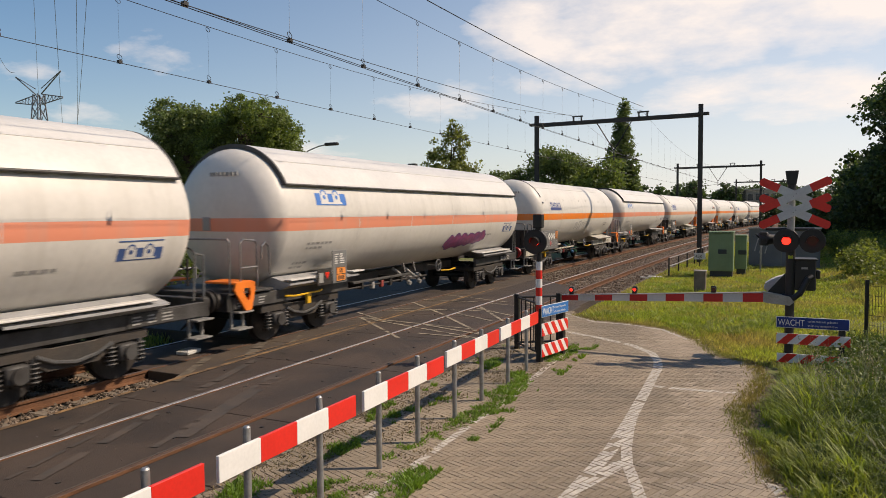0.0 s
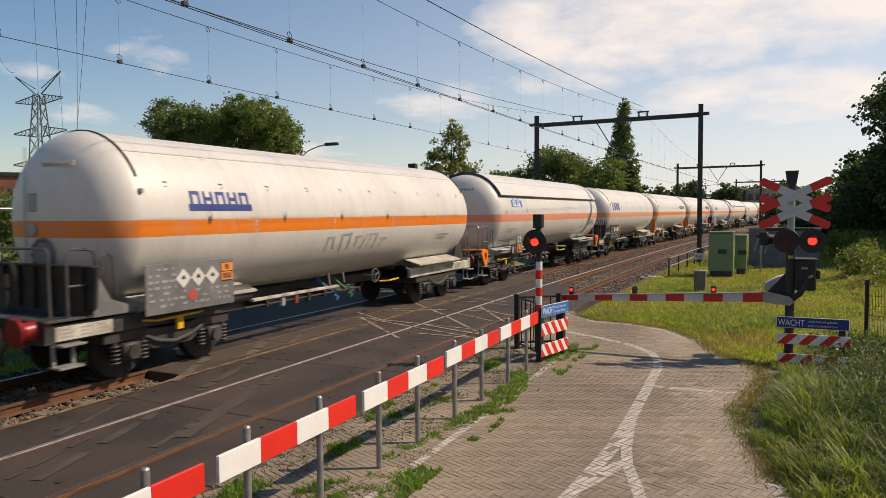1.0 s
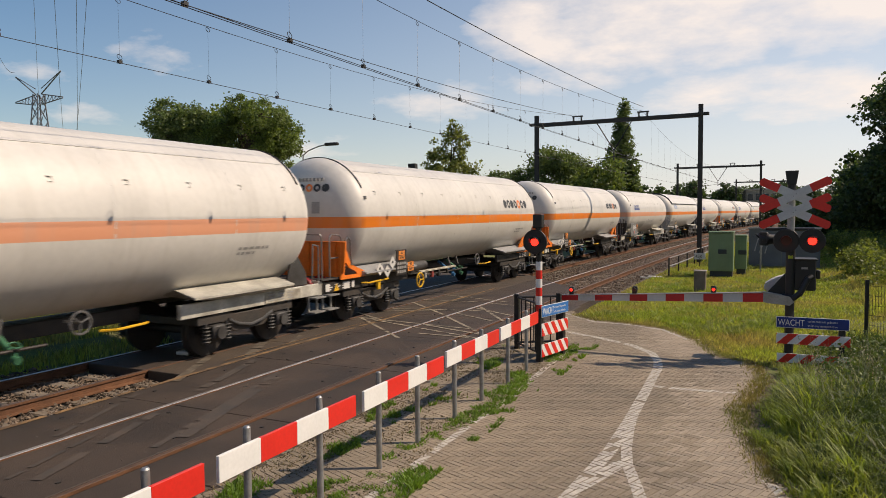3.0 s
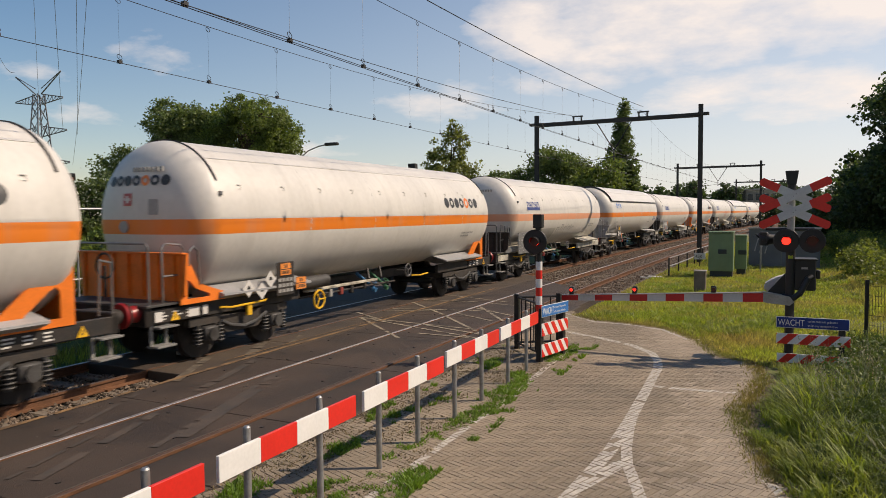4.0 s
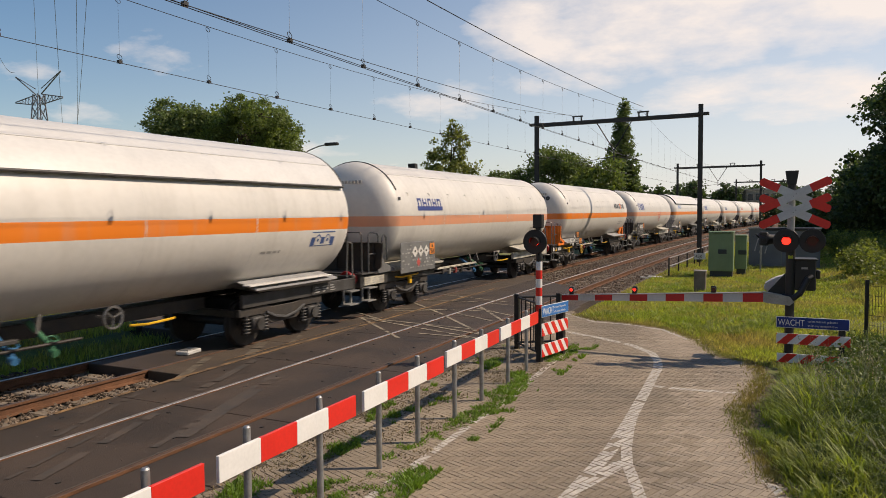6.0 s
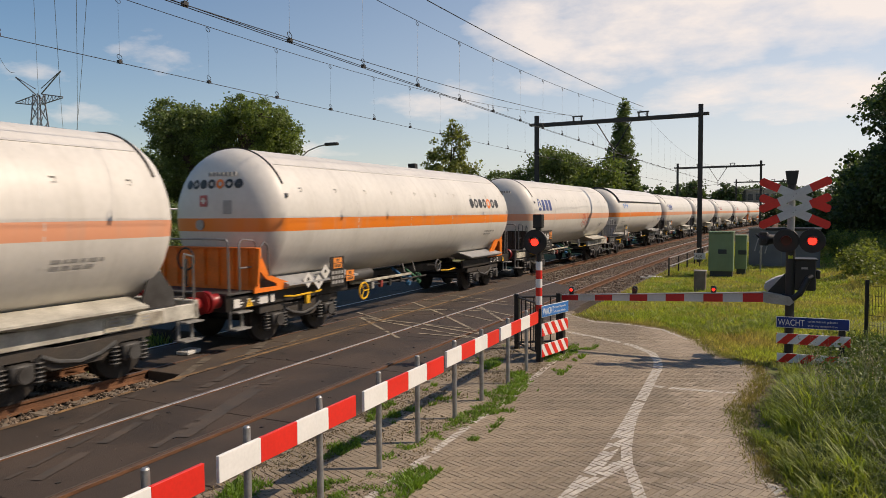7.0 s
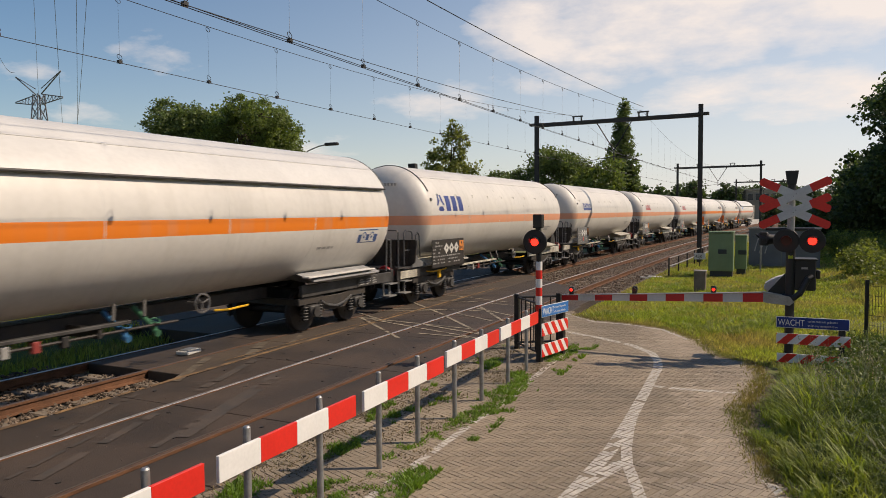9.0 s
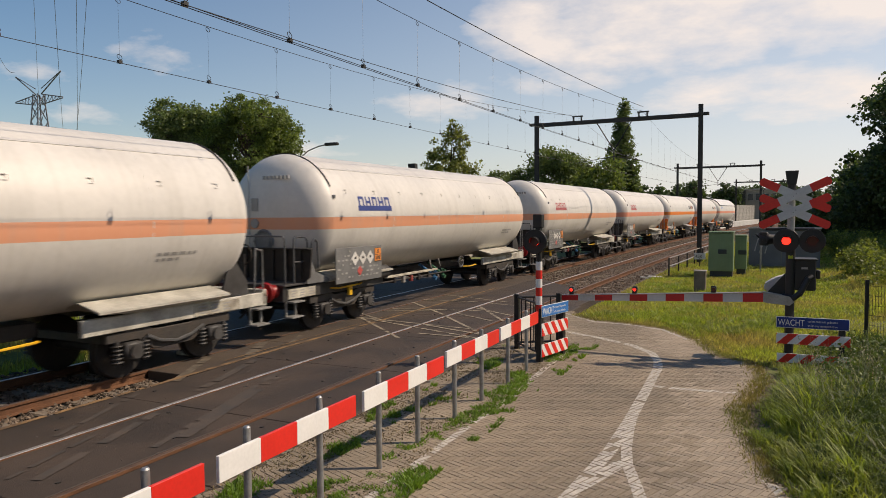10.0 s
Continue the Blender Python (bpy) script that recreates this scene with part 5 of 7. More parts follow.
# ---- fence of red and white boards ----
def build_fence():
    fence = thing("fence", "low fence of red and white boards on galvanised posts", "fence")
    for y in (2.2, 3.15, 4.11, 5.06, 6.10, 6.97, 8.0, 8.92, 10.0, 10.9):
        bm = cyl(bmesh.new(), (-3.63, y, -0.03), (-3.63, y, 1.0), 0.03, seg=14)
        cyl(bm, (-3.63, y, 1.0), (-3.63, y, 1.012), 0.03, 0.02, 14)
        part("post", bm, M["galv"], fence, "round galvanised post", smooth=True)
    for y0, y1, z, x0, x1 in ((1.75, 3.60, 0.70, -3.58, -3.58), (3.74, 5.57, 0.70, -3.58, -3.58), (5.72, 7.55, 0.70, -3.58, -3.58), (7.68, 9.50, 0.725, -3.60, -3.60), (9.58, 11.42, 0.73, -3.60, -3.60)):
        board = new("board")
        board.empty_display_size, board.parent = 0.2, fence
        for k in range(4):
            a, b = y0 + (y1 - y0) * k / 4, y0 + (y1 - y0) * (k + 1) / 4
            bm = box(bmesh.new(), x0 - 0.015, x0 + 0.015, a, b, z, z + 0.2, 0.003)
            part("stripe", bm, M["sign_red"] if k % 2 else M["sign_white"], board)
        for yy in (y0 + 0.35, y1 - 0.4):
            bm = box(bmesh.new(), x0 - 0.05, x0 - 0.015, yy - 0.05, yy + 0.05, z + 0.07, z + 0.13, 0.004)
            part("bracket", bm, M["galv"], board)


build_fence()


def text(name, words, size, m, material, parent, thick=0.001, wide=0.9):
    cu = bpy.data.curves.new(name, "FONT")
    cu.body, cu.size, cu.extrude = words, size, thick
    cu.materials.append(material)
    ob = new(name, cu)
    ob.parent, ob.matrix_basis = parent, m
    me = bpy.data.meshes.new_from_object(ob.evaluated_get(bpy.context.evaluated_depsgraph_get()))
    bpy.data.objects.remove(ob)
    bpy.data.curves.remove(cu)
    ob = new(name, me)
    ob.parent, ob.matrix_basis = parent, m @ Matrix.Diagonal((wide, 1, 1, 1))
    return tagged(ob, kind="stuff") if name == "small_writing" else ob


def diagonal_board(parent, m, w, h, n=4, lean=1.0):
    """Board with slanting red and white stripes, in its own xz plane, facing -y."""
    board = part("striped_board", box(bmesh.new(), 0, w, 0, 0.02, 0, h, 0.002), M["sign_white"], parent, "red and white striped board", m=m)
    p = w / n
    for k in range(-2, int(n) + 2):
        a = k * p
        poly = [(a, 0), (a + p / 2, 0), (a + p / 2 + h * lean, h), (a + h * lean, h)]
        out = []
        for lim, sign in ((0.0, 1), (w, -1)):
            src, out = (poly, []) if not out else (out, [])
            for i in range(len(src)):
                p1, p2 = src[i], src[(i + 1) % len(src)]
                i1, i2 = sign * (p1[0] - lim) >= 0, sign * (p2[0] - lim) >= 0
                if i1:
                    out.append(p1)
                if i1 != i2:
                    t = (lim - p1[0]) / (p2[0] - p1[0])
                    out.append((lim, p1[1] + t * (p2[1] - p1[1])))
            if not out:
                break
        if len(out) > 2:
            part("stripe", prism(bmesh.new(), out, -0.003, Matrix.Translation((0, -0.0005, 0))), M["sign_red"], board)
    return board


def notice(parent, m, w, h, blue):
    plate = part("notice_plate", box(bmesh.new(), 0, w, 0, 0.015, 0, h, 0.002), M["sign_white"], parent, "blue warning plate with white words", m=m)
    part("notice_face", box(bmesh.new(), 0.008, w - 0.008, -0.003, 0.004, 0.008, h - 0.008), blue, plate)
    text("large_word", "WACHT", h * 0.80, Matrix.Translation((0.03, -0.004, h * 0.22)) @ pose(0, 0, 0, 90, 0, 0), M["sign_white"], plate, 0.001, 0.65 * w)
    text("small_writing", "tot het rode licht gedoofd is", h * 0.29, Matrix.Translation((w * 0.44, -0.004, h * 0.58)) @ pose(0, 0, 0, 90, 0, 0), M["sign_white"], plate, 0.001, 0.65 * w)
    text("small_writing", "er kan nog een trein komen", h * 0.29, Matrix.Translation((w * 0.44, -0.004, h * 0.2)) @ pose(0, 0, 0, 90, 0, 0), M["sign_white"], plate, 0.001, 0.65 * w)
    return plate


BLINDS = []


def signal_lamp(parent, m, R, lens, first_on, on_for, name="warning_light"):
    """Black disc with a hooded red lens that glows; an added blind swings down between flashes to stand for the lamp
    off.
    """
    lamp = new(name)
    lamp.empty_display_size, lamp.parent, lamp.matrix_basis = 0.15, parent, m
    bm = cyl(bmesh.new(), (0, 0.02, 0), (0, 0.05, 0), R, seg=40)
    cyl(bm, (0, 0.05, 0), (0, 0.20, 0), lens * 1.35, lens * 1.1, 24)
    torus(bm, (0, 0.02, 0), (0, 1, 0), R - 0.008, 0.008, 40, 6)
    part("backboard", bm, M["post_black"], lamp, smooth=True)
    bm = cyl(bmesh.new(), (0, -0.004, 0), (0, 0.022, 0), lens, seg=28)
    part("lens", bm, M["lamp_red"], lamp, "glowing red lens")
    # hood: a half tube above the lens
    bm = bmesh.new()
    rows = []
    for i in range(17):
        a = radians(-12 + 204 * i / 16)
        c, s = math.cos(a), math.sin(a)
        d = 0.20 * (0.35 + 0.65 * max(0.0, s)) * (lens / 0.1)
        rows.append([bm.verts.new((r * c, y, r * s)) for r, y in ((lens * 1.22, 0.02), (lens * 1.22, -d), (lens * 1.28, -d), (lens * 1.28, 0.02))])
    for p, q in zip(rows, rows[1:]):
        for k in range(4):
            bm.faces.new((p[k], p[(k + 1) % 4], q[(k + 1) % 4], q[k]))
    bmesh.ops.recalc_face_normals(bm, faces=bm.faces)
    part("hood", bm, M["post_black"], lamp, smooth=True)
    if on_for:
        bm = cyl(bmesh.new(), (0, -0.002, -lens * 1.08), (0, 0.002, -lens * 1.08), lens * 1.06, seg=24)
        blind = part("blind", bm, M["lens_dark"], lamp, "dark red blind added to hide the lit lens")
        BLINDS.append((blind, lens * 1.1, first_on, on_for))
    return lamp


def build_far_side_signal():
    """The signal at the near end of the crossing, with its railing."""
    sig = thing("warning_signal", "black warning light on a red and white post", "signal", m=pose(-3.66, 11.69, 0))
    bm = cyl(bmesh.new(), (0, 0, -0.03), (0, 0, 2.3), 0.05, seg=16)
    part("post", bm, M["post_black"], sig, smooth=True)
    for k in range(6):
        z = 0.86 + k * 0.152
        bm = cyl(bmesh.new(), (0, 0, z), (0, 0, z + 0.152), 0.058, seg=18)
        part("post_band", bm, M["sign_white"] if k % 2 else M["sign_red"], sig, smooth=True)
    bm = box(bmesh.new(), -0.09, 0.07, -0.08, 0.08, 2.36, 2.60, 0.012)
    box(bm, -0.05, 0.03, -0.05, 0.05, 2.28, 2.37)
    part("bell", bm, M["post_black"], sig)
    signal_lamp(sig, pose(-0.05, -0.10, 2.12), 0.215, 0.070, 0.165, 0.33)
    # enclosure railing and boards beside it
    rl = thing("railing", "black steel railing round the signal foot", "railing")
    corners = [(-4.40, 12.65), (-3.70, 13.1)]
    for x, y in corners + [(-3.66, 11.78), (-4.05, 12.9)]:
        wide = 0.045 if (x, y) != (-4.05, 12.9) else 0.02
        bm = box(bmesh.new(), x - wide, x + wide, y - wide, y + wide, -0.03, 1.06, 0.006)
        part("post", bm, M["post_black"], rl)
    for (xa, ya), (xb, yb) in ((corners[0], corners[1]), (corners[0], (-3.66, 11.78))):
        for z in (0.12, 1.0):
            bm = cyl(bmesh.new(), (xa, ya, z), (xb, yb, z), 0.02, seg=8)
            part("rail", bm, M["post_black"], rl)
        n = 5
        for k in range(1, n):
            x, y = xa + (xb - xa) * k / n, ya + (yb - ya) * k / n
            bm = cyl(bmesh.new(), (x, y, 0.12), (x, y, 1.0), 0.012, seg=6)
            part("bar", bm, M["post_black"], rl)
    bd = thing("warning_board", "blue warning plate above red and white striped boards", "sign", "crossing warning boards")
    turn = math.degrees(math.atan2(1.12, 0.26))
    o = Matrix.Translation((-3.585, 11.62, 0)) @ pose(0, 0, 0, 0, 0, turn)
    notice(bd, o @ Matrix.Translation((0, 0, 0.79)), 0.97, 0.205, M["sign_blue_lit"])
    diagonal_board(bd, o @ Matrix.Translation((0, 0, 0.46)), 0.95, 0.22, 4, -0.75)
    diagonal_board(bd, o @ Matrix.Translation((0, 0, 0.09)), 0.95, 0.22, 4, -0.75)
    for d in (0.05, 0.87):
        bm = box(bmesh.new(), d - 0.05, d + 0.05, 0.03, 0.12, -0.03, 0.95, 0.006)
        part("post", bm, M["post_black"], bd, m=o)


build_far_side_signal()


def build_barrier_signal():
    sig = thing("crossing_signal", "crossing signal with double cross and twin red lights", "signal", m=pose(0.33, 13.45, 0))
    bm = cyl(bmesh.new(), (0, 0, -0.05), (0, 0, 2.2), 0.075, seg=18)
    part("post", bm, M["post_black"], sig, smooth=True)
    bm = cyl(bmesh.new(), (0, 0, 2.2), (0, 0, 3.02), 0.06, seg=16)
    part("upper_post", bm, M["galv"], sig, "grey upper post", smooth=True)
    bm = bmesh.new()
    prism(bm, [(-0.07, 0), (0.07, 0), (0.105, 0.24), (-0.105, 0.24)], 0.16, Matrix.Translation((0, -0.08, 3.08)))
    cyl(bm, (0, 0, 2.98), (0, 0, 3.1), 0.07, seg=12)
    bmesh.ops.bevel(bm, geom=list(bm.edges), offset=0.008, segments=1, affect="EDGES")
    part("bell", bm, M["post_black"], sig)
    for cz, dy in ((2.90, -0.10), (2.62, -0.085)):
        for s in (1, -1):
            a = math.atan2(0.25, 0.53) * s
            arm = new("cross_arm")
            arm.empty_display_size, arm.parent = 0.1, sig
            arm.matrix_basis = Matrix.Translation((0.045, dy - 0.012 * s, cz)) @ Matrix.Rotation(-a, 4, "Y")
            for x0, x1, red in ((-0.6, -0.27, 1), (-0.27, 0.27, 0), (0.27, 0.6, 1)):
                bm = bmesh.new()
                e = 0.035
                poly = [(x0, -0.07), (x1, -0.07), (x1, 0.07), (x0, 0.07)]
                if x0 < -0.5:
                    poly = [(x0, -0.035), (x0 + e, -0.07), (x1, -0.07), (x1, 0.07), (x0 + e, 0.07), (x0, 0.035)]
                if x1 > 0.5:
                    poly = [(x0, -0.07), (x1 - e, -0.07), (x1, -0.035), (x1, 0.035), (x1 - e, 0.07), (x0, 0.07)]
                prism(bm, poly, 0.008)
                part("arm_end" if red else "arm_middle", bm, M["sign_red"] if red else M["sign_white_dim"], arm)
        for k in (-1, 1):
            bm = cyl(bmesh.new(), (0.045 + 0.02 * k, dy - 0.03, cz + 0.02 * k), (0.045 + 0.02 * k, dy, cz + 0.02 * k), 0.009, seg=8)
            part("bolt", bm, M["steel"], sig)
    bm = cyl(bmesh.new(), (-0.40, 0.0, 2.31), (0.36, 0.0, 2.31), 0.025, seg=10)
    part("lamp_bracket", bm, M["post_black"], sig)
    signal_lamp(sig, pose(-0.075, -0.14, 2.115), 0.205, 0.070, -0.03, 0.33)
    signal_lamp(sig, pose(0.325, -0.14, 2.115), 0.205, 0.070, 0.30, 0.33)
    side = signal_lamp(sig, pose(-0.42, 0.10, 2.13, 0, 0, -75), 0.12, 0.075, 0, 0)
    bm = box(bmesh.new(), -0.5, -0.36, 0.02, 0.2, 2.02, 2.26, 0.02)
    part("lamp_case", bm, M["post_black"], sig)
    bm = box(bmesh.new(), -0.04, 0.04, -0.08, 0.08, 1.8, 1.86, 0.01)
    part("yellow_tag", bm, M["tag_green"], sig)

    bar = thing("barrier", "closed level crossing barrier with red and white boom", "barrier", m=pose(0.33, 13.45, 0))
    bm = box(bmesh.new(), 0.06, 0.40, -0.02, 0.40, 1.25, 1.79, 0.02)
    box(bm, 0.03, 0.42, -0.05, 0.42, 1.77, 1.80, 0.008)
    part("drive_box", bm, M["post_black"], bar, "black barrier drive box")
    bm = box(bmesh.new(), 0.40, 0.47, 0.08, 0.24, 1.45, 1.6, 0.015)
    part("drive_knob", bm, M["post_black"], bar)
    bm = box(bmesh.new(), 0.17, 0.27, -0.024, -0.02, 1.62, 1.655)
    part("maker_plate", bm, M["faint"], bar)
    bm = bmesh.new()
    tube(bm, [(-0.12, -0.1, 1.16), (0.05, -0.14, 1.12), (0.16, -0.14, 1.22), (0.27, -0.1, 1.46), (0.34, -0.05, 1.5)], 0.05, 10)
    part("crank", bm, M["post_black"], bar, smooth=True)
    bm = prism(bmesh.new(), [(-0.35, 1.20), (0.0, 1.62), (0.08, 1.62), (0.08, 1.05), (-0.1, 1.02)], 0.06, Matrix.Translation((0, 0.08, 0)))
    part("pivot_plate", bm, M["post_black"], bar)
    bm = bmesh.new()
    prism(bm, [(-0.42, 1.30), (-0.40, 1.18), (-0.16, 1.16), (0.02, 1.42), (-0.02, 1.50), (-0.25, 1.42)], 0.35, Matrix.Translation((0, 0.3, 0)))
    bmesh.ops.bevel(bm, geom=list(bm.edges), offset=0.03, segments=2, affect="EDGES")
    part("counterweight", bm, M["concrete_pale"], bar, "pale counterweight")
    # boom, tapering towards its tip
    arm_root, tip = (-0.42, 1.115), (-4.02, 0.955)
    bm = prism(bmesh.new(), [(-0.42, 1.05), (-0.42, 1.22), (-0.34, 1.21), (0.0, 1.15), (0.06, 1.06), (0.0, 1.0), (-0.36, 1.03)], 0.14, Matrix.Translation((0, -0.20, 0)))
    part("boom_bracket", bm, M["galv"], bar, "grey boom bracket")
    n = 11
    for k in range(n):
        f0, f1 = k / n, (k + 1) / n
        xa, xb = arm_root[0] + (tip[0] - arm_root[0]) * f0, arm_root[0] + (tip[0] - arm_root[0]) * f1
        za, zb = arm_root[1] + (tip[1] - arm_root[1]) * f0, arm_root[1] + (tip[1] - arm_root[1]) * f1
        ha, hb = 0.078 - 0.024 * f0, 0.078 - 0.024 * f1
        bm = prism(bmesh.new(), [(xb, zb - hb), (xa, za - ha), (xa, za + ha), (xb, zb + hb)], 0.05, Matrix.Translation((0, -0.17, 0)))
        part("boom_section", bm, M["sign_white_dim"] if k % 2 else M["sign_red_dim"], bar)
    bm = prism(bmesh.new(), [(tip[0], tip[1] + 0.045), (arm_root[0], arm_root[1] + 0.085), (arm_root[0], arm_root[1] + 0.1), (tip[0], tip[1] + 0.058)], 0.10, Matrix.Translation((0, -0.195, 0)))
    part("boom_cap", bm, M["galv"], bar, "grey boom edge")
    for x, on, fo in ((-3.83, 0, 0), (-2.62, 0.33, -0.03), (-1.23, 0.33, 0.30)):
        f = (x - arm_root[0]) / (tip[0] - arm_root[0])
        z = arm_root[1] + (tip[1] - arm_root[1]) * f + 0.09
        bm = box(bmesh.new(), x - 0.045, x + 0.045, -0.17, -0.10, z - 0.04, z + 0.12, 0.012)
        part("lamp_body", bm, M["post_black"], bar)
        signal_lamp(bar, pose(x, -0.18, z + 0.06), 0.05, 0.030, fo, on, "boom_light")
    bd = thing("warning_board", "blue warning plate, coloured as in shade, above red and white striped boards", "sign", "crossing warning boards", m=pose(0.12, 13.2, 0))
    notice(bd, pose(0, 0, 0.625), 1.10, 0.19, M["sign_blue_shade"])
    diagonal_board(bd, pose(0.01, 0, 0.345), 1.11, 0.18, 3.5, 1.0)
    diagonal_board(bd, pose(0.02, 0, 0.02), 1.11, 0.16, 3.5, 1.0)
    for x in (0.20, 1.0):
        bm = box(bmesh.new(), x - 0.05, x + 0.05, 0.025, 0.11, -0.06, 0.66, 0.006)
        part("post", bm, M["post_black"], bd)


M["sign_white_dim"] = mat("aged white sheeting", (0.55, 0.55, 0.54), 0.45, 0, 3, 0.1, 30, 0.01)
M["sign_red_dim"] = mat("aged red sheeting", (0.50, 0.014, 0.014), 0.45, 0, 3, 0.12, 30, 0.01)
M["tag_green"] = mat("yellow-green tag", (0.40, 0.45, 0.03), 0.5, 0, 3, 0.1, 30, 0.0)
M["concrete_pale"] = mat("pale grey casting", (0.50, 0.49, 0.46), 0.7, 0, 3, 0.15, 30, 0.05)
build_barrier_signal()


# ---- trackside cabinets, handrail, fences ----
def build_cabinet(x0, x1, y, depth, h, plinth):
    cab = thing("cabinet", "green metal trackside cabinet on a dark plinth", "cabinet", "trackside cabinets", m=pose(x0, y, 0))
    w = x1 - x0
    bm = box(bmesh.new(), 0.06, w - 0.04, 0.05, depth - 0.05, -0.08, plinth, 0.01)
    part("plinth", bm, M["cab_dark"], cab)
    bm = box(bmesh.new(), 0, w, 0, depth, plinth, h - 0.08, 0.01)
    part("body", bm, M["cab_green"], cab)
    bm = box(bmesh.new(), -0.02, w + 0.02, -0.03, depth + 0.03, h - 0.08, h, 0.02)
    part("roof", bm, M["cab_green"], cab)
    for a, b in ((0.02, w / 2 - 0.006), (w / 2 + 0.006, w - 0.02)):
        door = part("door", box(bmesh.new(), a, b, -0.015, 0.0, plinth + 0.03, h - 0.11, 0.004), M["cab_green"], cab)
    bm = box(bmesh.new(), w / 2 - 0.10, w / 2 + 0.22, -0.035, -0.012, h * 0.5, h * 0.5 + 0.18, 0.008)
    part("lock_plate", bm, M["cab_dark"], cab)
    for k in range(6):
        bm = box(bmesh.new(), 0.1 + k * 0.13, 0.18 + k * 0.13, -0.034, -0.028, h - 0.05, h - 0.035)
        part("vent", bm, M["cab_dark"], cab)


build_cabinet(-2.24, -1.31, 29.9, 0.75, 1.80, 0.20)
build_cabinet(-1.30, -0.86, 31.2, 0.6, 1.62, 0.2)
sp = thing("junction_pillar", "small weathered concrete junction pillar", "pillar", m=pose(-2.24, 24.1, 0))
part("body", box(bmesh.new(), 0, 0.36, 0, 0.32, -0.08, 0.64, 0.015), M["sleeper"], sp)
part("cap", box(bmesh.new(), -0.02, 0.38, -0.02, 0.34, 0.64, 0.68, 0.01), M["concrete"], sp)

hut = thing("utility_wall", "low grey sprayed-on concrete wall behind the cabinets", "wall", m=pose(-0.9, 36.0, 0))
part("wall_panel", box(bmesh.new(), 0, 1.4, 0, 0.18, -0.1, 1.75, 0.01), M["grey_wall"], hut)
part("wall_panel", box(bmesh.new(), 1.404, 3.0, 0, 0.18, -0.1, 1.75, 0.01), M["grey_wall"], hut)
part("coping", box(bmesh.new(), -0.05, 3.05, -0.05, 0.23, 1.75, 1.83, 0.01), M["concrete"], hut)
bm = bmesh.new()
for k, (a, b) in enumerate((((0.25, 0.7), (0.4, 1.3)), ((0.4, 1.3), (0.6, 1.0)), ((0.6, 1.0), (0.45, 0.6)), ((0.7, 0.6), (0.85, 1.2)), ((0.5, 1.35), (0.95, 1.25)))):
    cyl(bm, (a[0], -0.004, a[1]), (b[0], -0.004, b[1]), 0.025, seg=4)
part("sprayed_scrawl", bm, M["faint"], hut)
pole = tagged(link("marker_pole", cyl(bmesh.new(), (-0.35, 33.0, -0.1), (-0.35, 33.0, 1.5), 0.035, seg=10), M["galv"]), "thin grey steel pole in the grass", "pole")

hr = thing("handrail", "grey steel handrail beside the track", "railing")
pts = [(-3.74, 29.7), (-3.60, 31.8), (-3.48, 34.1), (-3.38, 36.5), (-3.2, 39), (-3.0, 42)]
for x, y in pts:
    part("post", box(bmesh.new(), x - 0.03, x + 0.03, y - 0.03, y + 0.03, -0.1, 0.72, 0.005), M["mast"], hr)
for a, b in zip(pts, pts[1:]):
    for z in (0.36, 0.7):
        part("rail", cyl(bmesh.new(), (*a, z), (*b, z), 0.025, seg=8), M["galv"], hr)
tr = thing("cable_trough", "broken white concrete trough lids on the ballast", "concrete slab")
part("lid", box(bmesh.new(), -0.30, 0.30, -0.12, 0.12, 0, 0.06, 0.01), M["concrete_pale"], tr, m=pose(-4.15, 28.9, -0.06, 2, 3, 8))
part("lid", box(bmesh.new(), -0.15, 0.15, -0.1, 0.1, 0, 0.06, 0.01), M["concrete_pale"], tr, m=pose(-4.65, 29.2, -0.12, 0, 5, 30))
part("lid", box(bmesh.new(), -0.25, 0.2, -0.1, 0.1, 0, 0.06, 0.01), M["sleeper"], tr, m=pose(-4.4, 29.35, -0.05, 0, 2, -10))

sgn = thing("track_sign", "small grey kilometre plate on a short post", "sign", m=pose(-3.0, 35.0, 0))
part("post", cyl(bmesh.new(), (0, 0, -0.1), (0, 0, 0.5), 0.025, seg=8), M["mast"], sgn)
part("plate", box(bmesh.new(), -0.25, 0.25, -0.02, 0, 0.32, 0.62, 0.004), M["sign_white_dim"], sgn)
text("plate_number", "45.0", 0.2, pose(-0.2, -0.024, 0.40, 90), M["ink"], sgn)

mag = thing("track_magnet", "pale grey metal box between the rails", "track equipment", m=pose(-9.98, 9.75, 0, 0, 0, 8))
part("case", box(bmesh.new(), -0.14, 0.14, -0.2, 0.2, -0.004, 0.07, 0.015), M["concrete_pale"], mag)
part("lid", box(bmesh.new(), -0.10, 0.10, -0.15, 0.15, 0.07, 0.085, 0.005), M["galv"], mag)

# mesh fence at the edge of the meadow
mf = thing("mesh_fence", "dark green steel mesh fence", "fence")
a, b = Vector((1.80, 16.3, 0)), Vector((5.0, 14.6, 0))
for f in (0.0, 0.5, 1.0):
    p = a.lerp(b, f)
    part("post", box(bmesh.new(), p.x - 0.035, p.x + 0.035, p.y - 0.035, p.y + 0.035, -0.1, 1.22, 0.005), M["post_black"], mf)
bm = bmesh.new()
for k in range(1, 68):
    p = a.lerp(b, k / 68)
    cyl(bm, (p.x, p.y, 0.08), (p.x, p.y, 1.16), 0.0035, seg=4, caps=False)
for z in (0.1, 0.3, 0.5, 0.7, 0.9, 1.1):
    cyl(bm, (a.x, a.y, z), (b.x, b.y, z), 0.004, seg=4, caps=False)
tagged(part("mesh", bm, M["post_black"], mf), kind="stuff")


